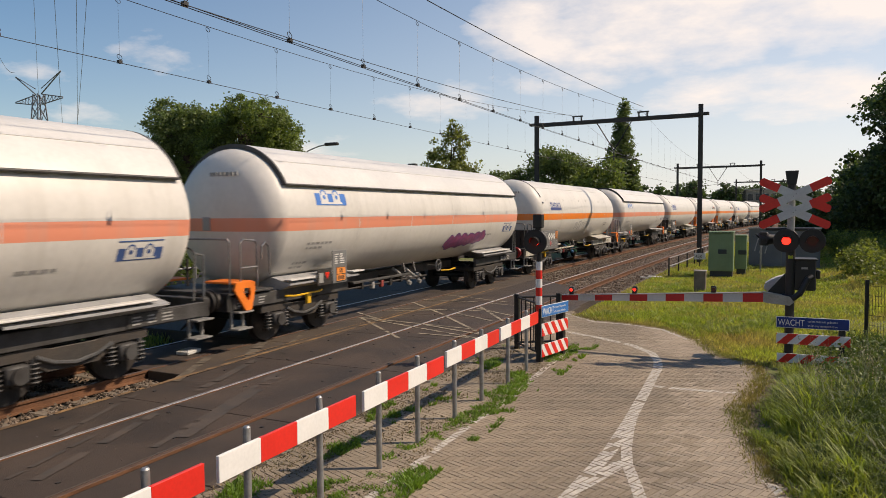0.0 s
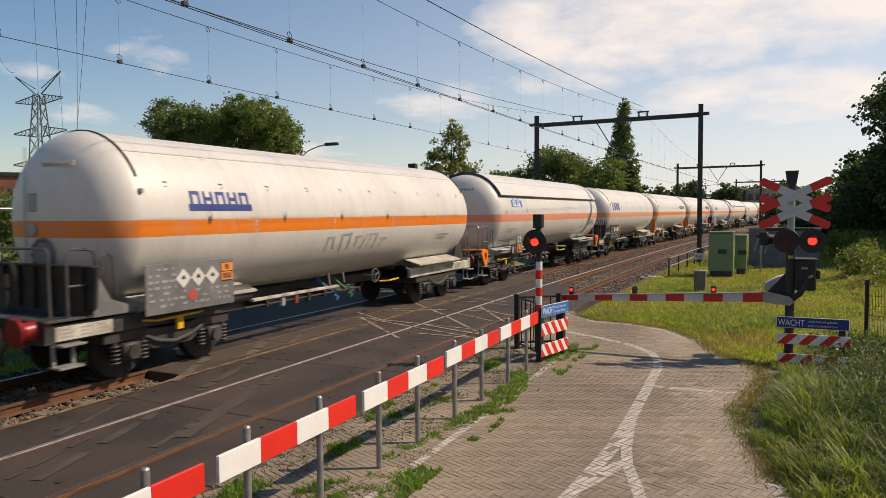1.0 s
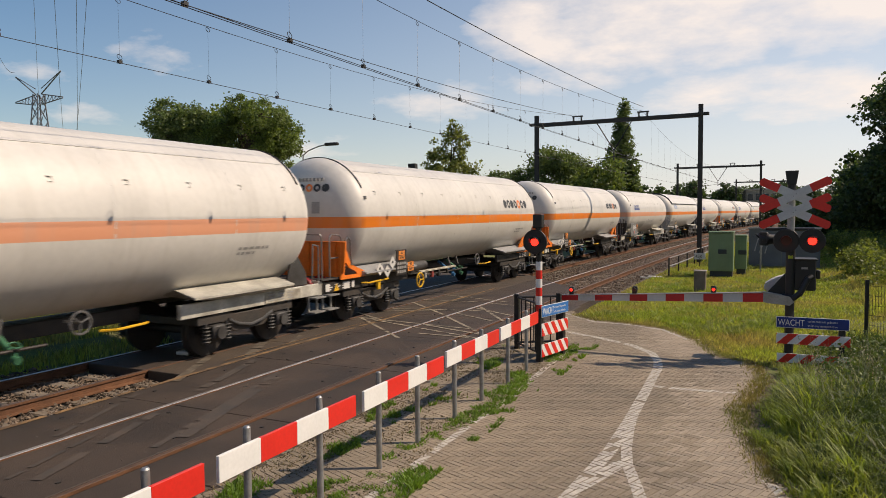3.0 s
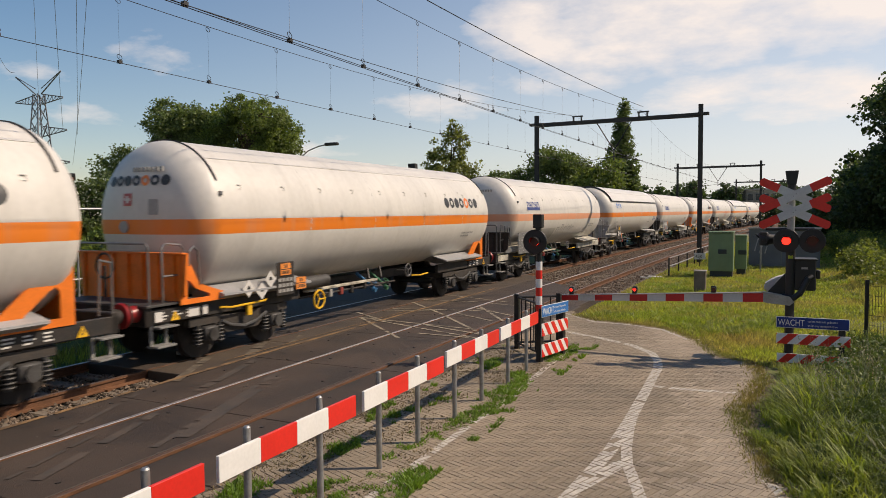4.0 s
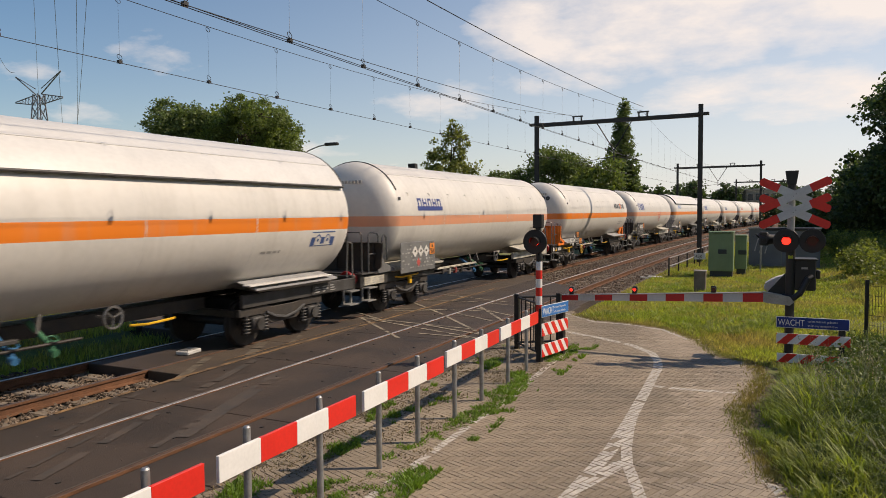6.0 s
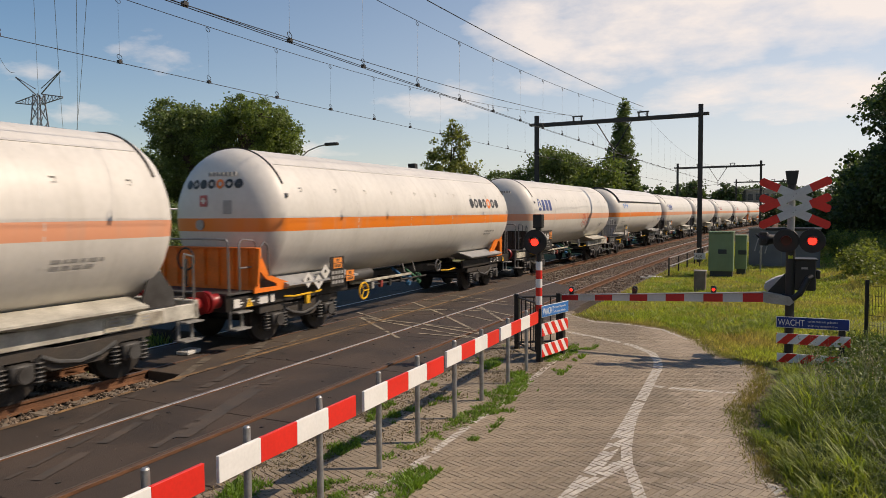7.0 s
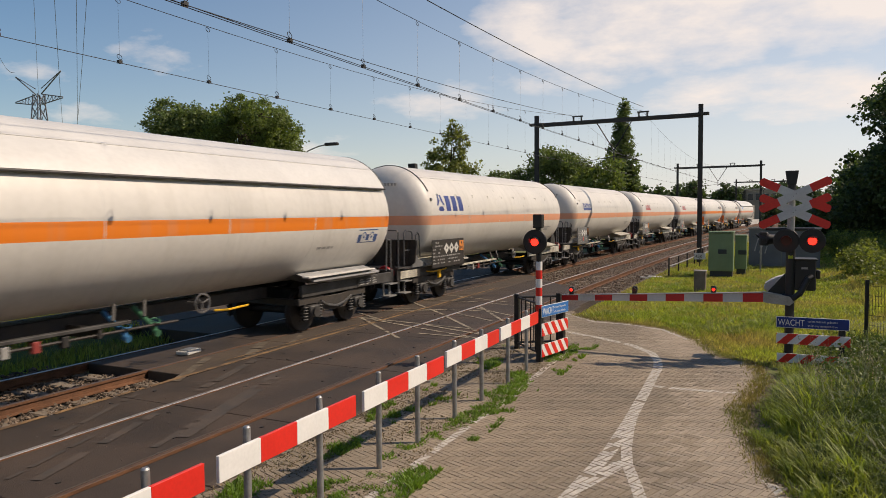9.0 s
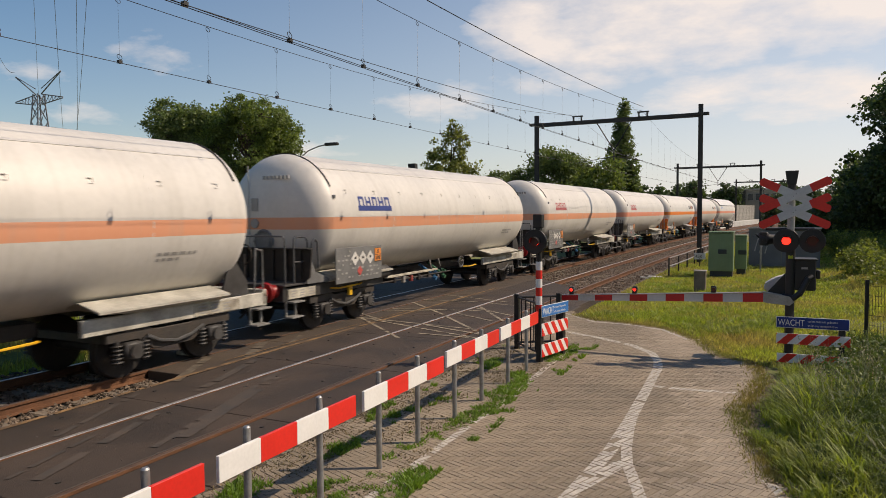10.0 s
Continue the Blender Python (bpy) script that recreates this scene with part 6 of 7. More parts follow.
# ---- overhead line ----
def build_gantry(y, label, top=8.1, beam_z=7.55, left=-12.75, right=-3.9):
    c = shifted(0, y)
    g = thing("overhead_gantry", label, "gantry", "overhead line gantries", m=pose(c, y, 0, 0, 0, heading(y)))
    for x in (left, right):
        bm = bmesh.new()
        for d in (-0.09, 0.09):
            box(bm, x - 0.11, x + 0.11, d - 0.012, d + 0.012, -0.3, top, 0.004)
        box(bm, x - 0.012, x + 0.012, -0.09, 0.09, -0.3, top)
        part("post", bm, M["mast"], g, "dark steel H-section post")
        bm = box(bmesh.new(), x - 0.4, x + 0.4, -0.15, 0.15, beam_z - 0.02, beam_z + 0.12, 0.01)
        part("clamp", bm, M["mast"], g)
    bm = box(bmesh.new(), left, right, -0.09, 0.09, beam_z - 0.10, beam_z + 0.12, 0.01)
    part("beam", bm, M["mast"], g, "dark steel crossbeam")
    for x in (FAR_TRACK, NEAR_TRACK):
        for d in (-0.22, 0.22):
            bm = cyl(bmesh.new(), (x + d, 0, beam_z + 0.1), (x + d, 0, beam_z + 0.34), 0.035, seg=8)
            for k in range(4):
                cyl(bm, (x + d, 0, beam_z + 0.15 + k * 0.05), (x + d, 0, beam_z + 0.17 + k * 0.05), 0.06, seg=10)
            part("insulator", bm, M["mast"], g)
        bm = box(bmesh.new(), x - 0.3, x + 0.3, -0.05, 0.05, beam_z + 0.33, beam_z + 0.40, 0.01)
        part("wire_saddle", bm, M["mast"], g)
    vx = (FAR_TRACK + NEAR_TRACK) / 2 + 0.25
    for d in (-0.93, 0.93):
        part("hanger", cyl(bmesh.new(), (vx + d, 0, beam_z - 0.1), (vx, 0, 5.95), 0.03, seg=6), M["mast"], g)
    part("drop_tube", cyl(bmesh.new(), (vx, 0, 5.98), (vx, 0, 5.4), 0.035, seg=8), M["mast"], g)
    for x in (FAR_TRACK, NEAR_TRACK):
        part("registration_arm", cyl(bmesh.new(), (vx, 0, 5.62), (x, 0, 5.34), 0.016, seg=6), M["mast"], g)
    return g


build_gantry(38.0, "dark steel overhead line gantry across both tracks")
build_gantry(84.0, "distant dark steel overhead line gantry across both tracks")
build_gantry(132.0, "distant dark steel overhead line gantry across both tracks")
build_gantry(182.0, "distant dark steel overhead line gantry across both tracks")


def wire(name, pts, r, label, group="overhead wires"):
    bm = bmesh.new()
    rows = []
    for p in pts:
        rows.append([bm.verts.new((p[0] + r * math.cos(a), p[1], p[2] + r * math.sin(a))) for a in (0, 1.571, 3.142, 4.712)])
    for p, q in zip(rows, rows[1:]):
        for k in range(4):
            bm.faces.new((p[k], p[(k + 1) % 4], q[(k + 1) % 4], q[k]))
    return tagged(link(name, bm, M["wire"]), label, "wire", group)


def stagger(x, y, z):
    """The near contact wire stands off the track's centre between gantries."""
    k = 1 - 0.039 * min(1.0, max(0.0, (37.0 - y) / 16))
    return (x * k, y * k, EYE.z + (z - EYE.z) * k)


def catenary_z(y, low=6.42):
    for a, b in ((-16, 38), (38, 84), (84, 132), (132, 182)):
        if a <= y <= b:
            m, h = (a + b) / 2, (b - a) / 2
            return low + (7.94 - low) * ((y - m) / h) ** 2
    return 7.94


for centre in (FAR_TRACK, NEAR_TRACK):
    ys = list(np.arange(-14, 182.1, 2.0))
    low = 6.42 if centre < -8 else 6.64
    wire("catenary_wire", [(centre + bend(y), y, catenary_z(y, low)) for y in ys], 0.0068, "dark catenary wire sagging between gantries")
    for d in ((0.0,) if centre < -8 else (-0.035, 0.035)):
        wire("contact_wire", [(centre + bend(y), y, 5.30) if centre < -8 else stagger(centre + bend(y) + d, y, 5.30) for y in ys], 0.0062, "taut dark contact wire above the track")
    y = -1.9 + (0 if centre < -8 else 0.14)
    while y < 80:
        if abs(y - 38) > 1.5:
            x, z = centre + bend(y), catenary_z(y, low)
            dr = thing("dropper", "thin dropper wire between catenary and contact wire", "wire", "droppers")
            fx, fy, fz = (x, y, 5.3) if centre < -8 else stagger(x, y, 5.3)
            part("strand", cyl(bmesh.new(), (fx, fy, fz), (x, y, z), 0.0018, seg=5), M["wire"], dr)
            part("clamp", box(bmesh.new(), fx - 0.03, fx + 0.03, fy - 0.035, fy + 0.035, fz - 0.01, fz + 0.045), M["mast"], dr)
            if y < 30:
                part("loop", torus(bmesh.new(), (fx, fy, fz + 0.10), (1, 0, 0.3), 0.05, 0.006, 12, 4), M["wire"], dr)
                part("loop", torus(bmesh.new(), (x, y, z - 0.06), (1, 0, 0.3), 0.05, 0.006, 12, 4), M["wire"], dr)
        y += 2.12
wire("feeder_wire", [(NEAR_TRACK + bend(y) + 0.05, y, 7.02 + 0.00078 * max(0, y) ** 2) for y in np.arange(-6, 38.1, 2)], 0.012, "dark feeder wire running up to the gantry")
wire("feeder_wire", [(FAR_TRACK + bend(y) + 0.05, y, 6.62 + 0.00095 * max(0, y - 2) ** 2) for y in np.arange(-6, 38.1, 2)], 0.010, "dark feeder wire running up to the gantry")


# ---- plants ----
def blades(name, spots, heights, width, material, label, bend_by=0.35, seed=1, category="grass"):
    """Curved grass blades, three triangles each, in one mesh."""
    rng = np.random.default_rng(seed)
    p = np.asarray(spots, float)
    n = len(p)
    h = np.asarray(heights, float)
    a, b = rng.uniform(0, 6.283, n), rng.uniform(0, 6.283, n)
    side = np.stack([np.cos(a), np.sin(a), np.zeros(n)], 1) * (width * rng.uniform(0.6, 1.4, n))[:, None]
    lean = np.stack([np.cos(b), np.sin(b), np.zeros(n)], 1) * (h * bend_by * rng.uniform(0.2, 1.3, n))[:, None]
    up = np.zeros((n, 3))
    up[:, 2] = h
    v = np.stack([p - side, p + side, p + up * 0.55 - side * 0.7 + lean * 0.35, p + up * 0.55 + side * 0.7 + lean * 0.35, p + up + lean], 1)
    f = np.array([(0, 1, 3), (0, 3, 2), (2, 3, 4)])
    faces = (np.arange(n)[:, None, None] * 5 + f[None]).reshape(-1, 3)
    me = bpy.data.meshes.new(name)
    me.from_pydata(v.reshape(-1, 3).tolist(), [], faces.tolist())
    me.materials.append(material)
    return tagged(new(name, me), label, category, kind="stuff")


def tufts(name, spots, heights, per, width, material, label, seed, spread=0.10, arch=0.75):
    """Tufts of long arching blades, five joints each, leaning together, in one mesh."""
    rng = np.random.default_rng(seed)
    c = np.repeat(np.asarray(spots, float), per, 0)
    n = len(c)
    h = np.repeat(np.asarray(heights, float), per) * rng.uniform(0.55, 1.15, n)
    lean = np.repeat(rng.uniform(0, 6.283, len(spots)), per) + rng.normal(0, 1.1, n)
    out = np.stack([np.cos(lean), np.sin(lean), np.zeros(n)], 1)
    p = c + out * rng.uniform(0, spread, n)[:, None] + np.stack([rng.normal(0, spread * 0.4, n), rng.normal(0, spread * 0.4, n), np.zeros(n)], 1)
    turn = lean + math.pi / 2 + rng.normal(0, 0.5, n)
    side = np.stack([np.cos(turn), np.sin(turn), np.zeros(n)], 1) * (width * rng.uniform(0.6, 1.4, n))[:, None]
    bow = (h * arch * rng.uniform(0.15, 1.2, n))[:, None]
    rows = []
    for f, wd in ((0.0, 0.8), (0.35, 1.0), (0.65, 0.9), (0.88, 0.6)):
        mid = p + out * bow * f ** 2.2
        mid[:, 2] += h * (f - 0.22 * arch * f ** 3)
        rows += [mid - side * wd, mid + side * wd]
    tip = p + out * bow * 1.15
    tip[:, 2] += h * (0.98 - 0.32 * arch)
    v = np.stack(rows + [tip], 1)
    quads = [(0, 1, 3, 2), (2, 3, 5, 4), (4, 5, 7, 6)]
    base = np.arange(n) * 9
    faces = [tuple(q) for k in quads for q in (base[:, None] + np.array(k)).tolist()] + [tuple(q) for q in (base[:, None] + np.array((6, 7, 8))).tolist()]
    me = bpy.data.meshes.new(name)
    me.from_pydata(v.reshape(-1, 3).tolist(), [], faces)
    me.materials.append(material)
    return tagged(new(name, me), label, "grass", kind="stuff")


def path_edge(y):
    return 0.13 + float(np.interp(y, [4.0, 5.6, 7.0, 8.2, 9.9, 11.0, 12.0, 13.1], [0.9, 0.75, 0.22, -0.09, -0.38, -0.2, -0.1, -0.2]))


def ground_z(x, y):
    u = x - bend(y)
    top = -0.05 if y < 16 else (-0.05 + 0.22 * (y - 16) / 4 if y < 20 else 0.05 + min(0.5, 0.03 * (y - 16)))
    return -0.05 + (top + 0.05) * min(1.0, max(0.0, (u - 1.6) / 2.4))


def grow():
    rng = np.random.default_rng(12)
    spots, hs = [], []
    while len(spots) < 170000:
        y = 13.0 + rng.uniform(0, 1) ** 1.5 * 50
        x = rng.uniform(-4.6, 1.5 + y * 0.16) + bend(y)
        if x - bend(y) < -4.75 + (0.15 if y > 23 else 0) or inside(x, y, PATH):
            continue
        patch = noise.noise((x * 0.5, y * 0.35, 0))
        spots.append((x, y, ground_z(x, y) - 0.01))
        hs.append((0.06 + 0.05 * patch + rng.uniform(0, 0.05)) * (1.9 if x - bend(y) > 2.2 and y > 19 else 1.0))
    blades("short_grass", spots, hs, 0.013, M["grass"], "short sunlit meadow grass with dry patches", 0.5, 2)
    far = [(rng.uniform(-18.5, -12.3), rng.uniform(3.5, 11.8), -0.06) for _ in range(14000)]
    blades("verge_grass", [(x, y, -0.06 if x < -14 else (-0.06 if x < -13.4 else -0.3)) for x, y, z in far], rng.uniform(0.08, 0.3, len(far)), 0.012, M["grass"], "rough grass verge beyond the far track", 0.5, 9)
    spots, hs = [], []
    while len(spots) < 30000:
        y = rng.uniform(5.6, 15.6)
        x = rng.uniform(-0.4, 3.2 + 0.12 * y)
        edge = 0.0
        if inside(x, y, PATH) or inside(x - 0.26, y, PATH) or inside(x - 0.4, y, PATH) and rng.uniform() < 0.6:
            continue
        if y > 12.9 and x < 0.1:
            continue
        d = noise.noise((x * 1.3, y * 1.3, 4))
        spots.append((x, y, ground_z(x, y) - 0.02))
        d0 = x - path_edge(y) - (0.0 if y < 8.8 else 0.22)
        edge = min(1.0, 0.16 + 0.62 * d0)
        top = 0.60 if y < 10 else 0.42
        hs.append(max(0.04, (top + 0.25 * d + rng.uniform(-0.2, 0.15)) * edge))
    blades("tall_grass", spots, [h * 0.8 for h in hs], 0.008, M["grass_tall"], "tall wild grass and nettles at the path edge", 0.55, 3)
    spots, hs = [], []
    while len(spots) < 1500:
        y = rng.uniform(4.6, 14.8)
        x = rng.uniform(-0.4, 3.4 + 0.12 * y)
        d0 = x - path_edge(y)
        if d0 < (0.12 if y < 8.8 else 0.34) or inside(x, y, PATH) or (y > 12.6 and x < 1.4):
            continue
        spots.append((x, y, ground_z(x, y) - 0.02))
        hs.append((0.46 + 0.22 * noise.noise((x * 0.9, y * 0.9, 7)) + rng.uniform(-0.1, 0.14)) * min(1.0, 0.45 + 0.7 * d0) * (1.0 if y < 11 else 0.8))
    # Tufts by the path take the sunlit tone, most others the shaded one.
    edge = [k for k, q in enumerate(spots) if q[0] - path_edge(q[1]) < 0.9 and k % 3 or k % 5 == 0]
    rest = [k for k in range(len(spots)) if k not in set(edge)]
    blade_sets = [([spots[k] for k in edge], [hs[k] for k in edge], M["grass_bright"], 31), ([spots[k] for k in rest], [hs[k] for k in rest], M["grass_tall"], 32)]
    for sp_, h_, m_, seed in blade_sets:
        tufts("grass_tufts", sp_, h_, 42, 0.0062, m_, "long arching green grass at the path edge", seed)
    # low tufts along the very edge
    spots, hs = [], []
    for _ in range(520):
        y = rng.uniform(5.2, 12.6)
        spots.append((path_edge(y) + (0.0 if y < 8.8 else 0.28) + rng.normal(0.12, 0.10), y, -0.04))
        hs.append(rng.uniform(0.10, 0.24))
    tufts("edge_tufts", spots, hs, 16, 0.005, M["grass_bright"], "low bright grass tufts on the path edge", 33, 0.06, 0.9)
    # rough tufts that break up the mown meadow
    spots, hs = [], []
    while len(spots) < 1500:
        y = 14.2 + rng.uniform(0, 1) ** 1.6 * 34
        x = rng.uniform(-4.3, 1.5 + y * 0.16) + bend(y)
        if inside(x, y, PATH) or inside(x, y - 0.4, PATH) or noise.noise((x * 0.45, y * 0.3, 5)) < 0.02:
            continue
        spots.append((x, y, ground_z(x, y) - 0.02))
        hs.append(rng.uniform(0.10, 0.24))
    tufts("meadow_tufts", spots, hs, 22, 0.009, M["grass_bright"], "rough green tufts in the mown meadow", 34, 0.16, 0.9)
    # seed stalks
    spots = [(x, y, ground_z(x, y)) for x, y in zip(rng.uniform(0.45, 3.6, 420), rng.uniform(9.6, 12.5, 420)) if not inside(x, y, PATH)]
    blades("seed_stalks", spots, rng.uniform(0.45, 0.95, len(spots)) * 0.95, 0.003, M["seed"], "dry flowering stalks above the grass", 0.3, 4)
    heads = []
    r2 = np.random.default_rng(6)
    for x, y, z in spots[:130]:
        t = r2.uniform(0.42, 0.68)
        for k in range(14):
            heads.append((x + r2.normal(0, 0.02), y + r2.normal(0, 0.02), z + t + r2.uniform(-0.14, 0.1)))
    loose("seed_heads", heads, 0.009, M["seed"], "clustered dry seed heads", 1.2)
    # broad leaves among the tall grass
    lv = []
    for _ in range(9000):
        x, y = r2.uniform(0.7, 4.2), r2.uniform(8.4, 14.8)
        if not inside(x, y, PATH):
            lv.append((x, y, ground_z(x, y) + r2.uniform(0.05, 0.5) * min(1, 0.3 + x * 0.7)))
    # Dense dark leaves fill this corner, partly to stand for its shadow.
    for _ in range(7000):
        x, y = r2.uniform(1.3, 3.6), r2.uniform(5.0, 8.4)
        lv.append((x, y, ground_z(x, y) + r2.uniform(0.05, 0.48)))
    leaves_mesh("nettle_leaves", np.array(lv), 0.05, M["nettle"], "broad green leaves in the tall grass", 7)
    # weeds between the pavers along the fence
    spots, hs = [], []
    while len(spots) < 15000:
        y = rng.uniform(4.8, 13.5)
        x = rng.uniform(-4.75, -3.0)
        d = noise.noise((x * 2.2, y * 1.1, 9)) + 0.5 * noise.noise((x * 6, y * 6, 2))
        line = 0.55 * math.exp(-((x + 3.48) / 0.22) ** 2)
        if d + line < 0.32:
            continue
        spots.append((x, y, -0.02))
        hs.append(rng.uniform(0.02, 0.09) * (0.6 + d))
    dry = []
    while len(dry) < 9000:
        x, y = rng.uniform(-4.84, -3.35), rng.uniform(4.0, 13.6)
        if noise.noise((x * 1.7, y * 1.2, 21)) + 0.5 * noise.noise((x * 7, y * 7, 3)) + 0.25 * (x < -4.3) > 0.02:
            dry.append((x, y, -0.006))
    blades("dry_moss", dry, rng.uniform(0.008, 0.035, len(dry)), 0.008, M["moss"], "dry brown moss and stalks between the pavers", 1.4, 15, "moss")
    blades("paving_weeds", spots, hs, 0.010, M["weed"], "low green weeds growing between the pavers", 0.9, 5, "weeds")
    spots = []
    while len(spots) < 9000:
        k = int(rng.integers(4, len(PATH) - 2))
        a, b = PATH[k], PATH[k + 1]
        f = rng.uniform()
        x, y = a[0] + (b[0] - a[0]) * f + rng.normal(0, 0.08), a[1] + (b[1] - a[1]) * f + rng.normal(0, 0.08)
        spots.append((x, y, -0.03))
    blades("edge_grass", spots, rng.uniform(0.02, 0.09, len(spots)), 0.007, M["grass_dry"], "dry grass creeping over the path edge", 0.8, 8)
    crumbs = []
    while len(crumbs) < 5200:
        k = int(rng.integers(3, len(PATH) - 2))
        a, b = PATH[k], PATH[k + 1]
        f = rng.uniform()
        off = abs(rng.normal(0, 0.16)) * (1 if rng.uniform() < 0.6 else -0.5)
        crumbs.append((a[0] + (b[0] - a[0]) * f + off, a[1] + (b[1] - a[1]) * f + rng.normal(0, 0.05), -0.005 if off < 0 else -0.035))
    loose("edge_soil", crumbs, 0.022, M["sand"], "sandy soil crumbs along the path edge", 0.5)


def leaves_mesh(name, pts, size, material, label, seed, parent=None, droop=0.3):
    """Small bent leaves, two triangles each, at the points, in one mesh."""
    rng = np.random.default_rng(seed)
    n = len(pts)
    d = rng.normal(0, 1, (n, 3))
    d[:, 2] = d[:, 2] * 0.6 - droop
    d /= np.linalg.norm(d, axis=1)[:, None]
    s = np.cross(d, rng.normal(0, 1, (n, 3)))
    s /= np.linalg.norm(s, axis=1)[:, None]
    L = (size * rng.uniform(0.6, 1.5, n))[:, None]
    v = np.stack([pts, pts + d * L * 0.5 + s * L * 0.36, pts + d * L, pts + d * L * 0.5 - s * L * 0.36], 1)
    f = (np.arange(n)[:, None] * 4 + np.array([[0, 1, 2, 3]])).tolist()
    me = bpy.data.meshes.new(name)
    me.from_pydata(v.reshape(-1, 3).tolist(), [], f)
    me.materials.append(material)
    ob = new(name, me)
    if parent:
        ob.parent = parent
        return ob
    return tagged(ob, label, "plants", kind="stuff")


# Grass in a shaded and a sunlit tone; the light is in the colour.
M["grass_tall"] = mat("tall grass blade, darkened as shade", (0.064, 0.100, 0.018), 0.55, 0, 0.6, 0.3, 6, 0, per_piece=0.4, second=(0.105, 0.125, 0.032), thin=0.35)
M["grass_bright"] = mat("long grass blade, lightened as sunlit", (0.20, 0.27, 0.036), 0.5, 0, 0.7, 0.3, 6, 0, per_piece=0.4, second=(0.23, 0.25, 0.06), thin=0.5)
M["moss"] = mat("dry brown moss", (0.20, 0.145, 0.075), 0.9, 0, 3, 0.35, 30, 0.2, per_piece=0.35, second=(0.13, 0.11, 0.05))
M["bramble"] = mat("yellow-green bramble leaf", (0.20, 0.24, 0.055), 0.55, 0, 0.3, 0.3, 4, 0, per_piece=0.4, thin=0.45)
M["nettle"] = mat("nettle leaf", (0.080, 0.122, 0.030), 0.55, 0, 0.5, 0.3, 8, 0, per_piece=0.45, thin=0.4)
M["sand"] = mat("sandy soil", (0.30, 0.23, 0.15), 0.95, 0, 2, 0.25, 60, 0.3, per_piece=0.25)
M["grass_dry"] = mat("dry grass blade", (0.24, 0.19, 0.08), 0.7, 0, 0.6, 0.3, 6, 0, per_piece=0.35, second=(0.15, 0.17, 0.05), thin=0.4)


def tree(label, x, y, h, lobes, material, leaf, count, seed, trunk_r=0.2, shell_bias=0.55, clump=0.55, category="tree", name="tree"):
    """Tapered trunk, limbs out to each lobe, and leaves in clumps over the lobes (x, y, z, rx, ry, rz, from the foot)."""
    rng = np.random.default_rng(seed)
    t = thing(name, label, category, m=pose(x, y, -0.15))
    bm = bmesh.new()
    top = h * 0.72
    knots = [Vector((0, 0, 0))] + [Vector((rng.normal(0, 0.02 * h), rng.normal(0, 0.02 * h), top * f)) for f in (0.3, 0.6, 1.0)]
    for k, (a, b) in enumerate(zip(knots, knots[1:])):
        cyl(bm, a, b, trunk_r * (1 - 0.27 * k), trunk_r * (1 - 0.27 * (k + 1)), 9)
    for lx, ly, lz, rx, ry, rz in lobes:
        c = Vector((lx, ly, lz))
        base = knots[1].lerp(knots[3], min(1, max(0.05, (lz - rz * 0.6) / max(0.1, top) - 0.25)))
        mid = base.lerp(c, 0.55) + Vector((0, 0, 0.08 * h))
        cyl(bm, base, mid, trunk_r * 0.4, trunk_r * 0.25, 6)
        cyl(bm, mid, c, trunk_r * 0.25, trunk_r * 0.08, 6)
        for _ in range(5):
            e = c + Vector((rng.normal(0, rx * 0.45), rng.normal(0, ry * 0.45), rng.normal(0, rz * 0.45)))
            cyl(bm, mid.lerp(c, 0.5), e, trunk_r * 0.12, trunk_r * 0.03, 5)
    part("trunk", bm, M["bark"], t)
    vol = np.array([l[3] * l[4] * l[5] for l in lobes]) ** (2 / 3)
    pts = []
    for l, share in zip(lobes, vol / vol.sum()):
        n = int(count * share)
        nc = max(6, n // 34)
        d = rng.normal(0, 1, (nc, 3))
        d /= np.linalg.norm(d, axis=1)[:, None]
        r = rng.uniform(shell_bias, 1.0, nc) ** 0.6 * rng.uniform(0.86, 1.1, nc)
        centres = np.array(l[:3]) + d * r[:, None] * np.array(l[3:])
        idx = rng.integers(0, nc, n)
        size = clump * rng.uniform(0.5, 1.2, nc)
        pts.append(centres[idx] + rng.normal(0, 1, (n, 3)) * size[idx][:, None] * np.array([0.55, 0.55, 0.38]))
    pts = np.concatenate(pts)
    pts[:, 2] = np.maximum(pts[:, 2], 0.12)
    leaves_mesh("crown", pts, leaf, material, "", seed + 1, t)
    return t


def lobes_of(seed, n, rx, rz, z, size):
    r = random.Random(seed)
    out = [(0, 0, z, rx * 0.72, rx * 0.72, rz * 0.8)]
    for k in range(n):
        a = 6.283 * k / n + r.uniform(-0.4, 0.4)
        q = r.uniform(0.45, 0.75)
        out.append((rx * q * math.cos(a), rx * q * math.sin(a), z + rz * r.uniform(-0.55, 0.7), size * r.uniform(0.75, 1.2), size * r.uniform(0.75, 1.2), size * r.uniform(0.6, 0.95)))
    return out


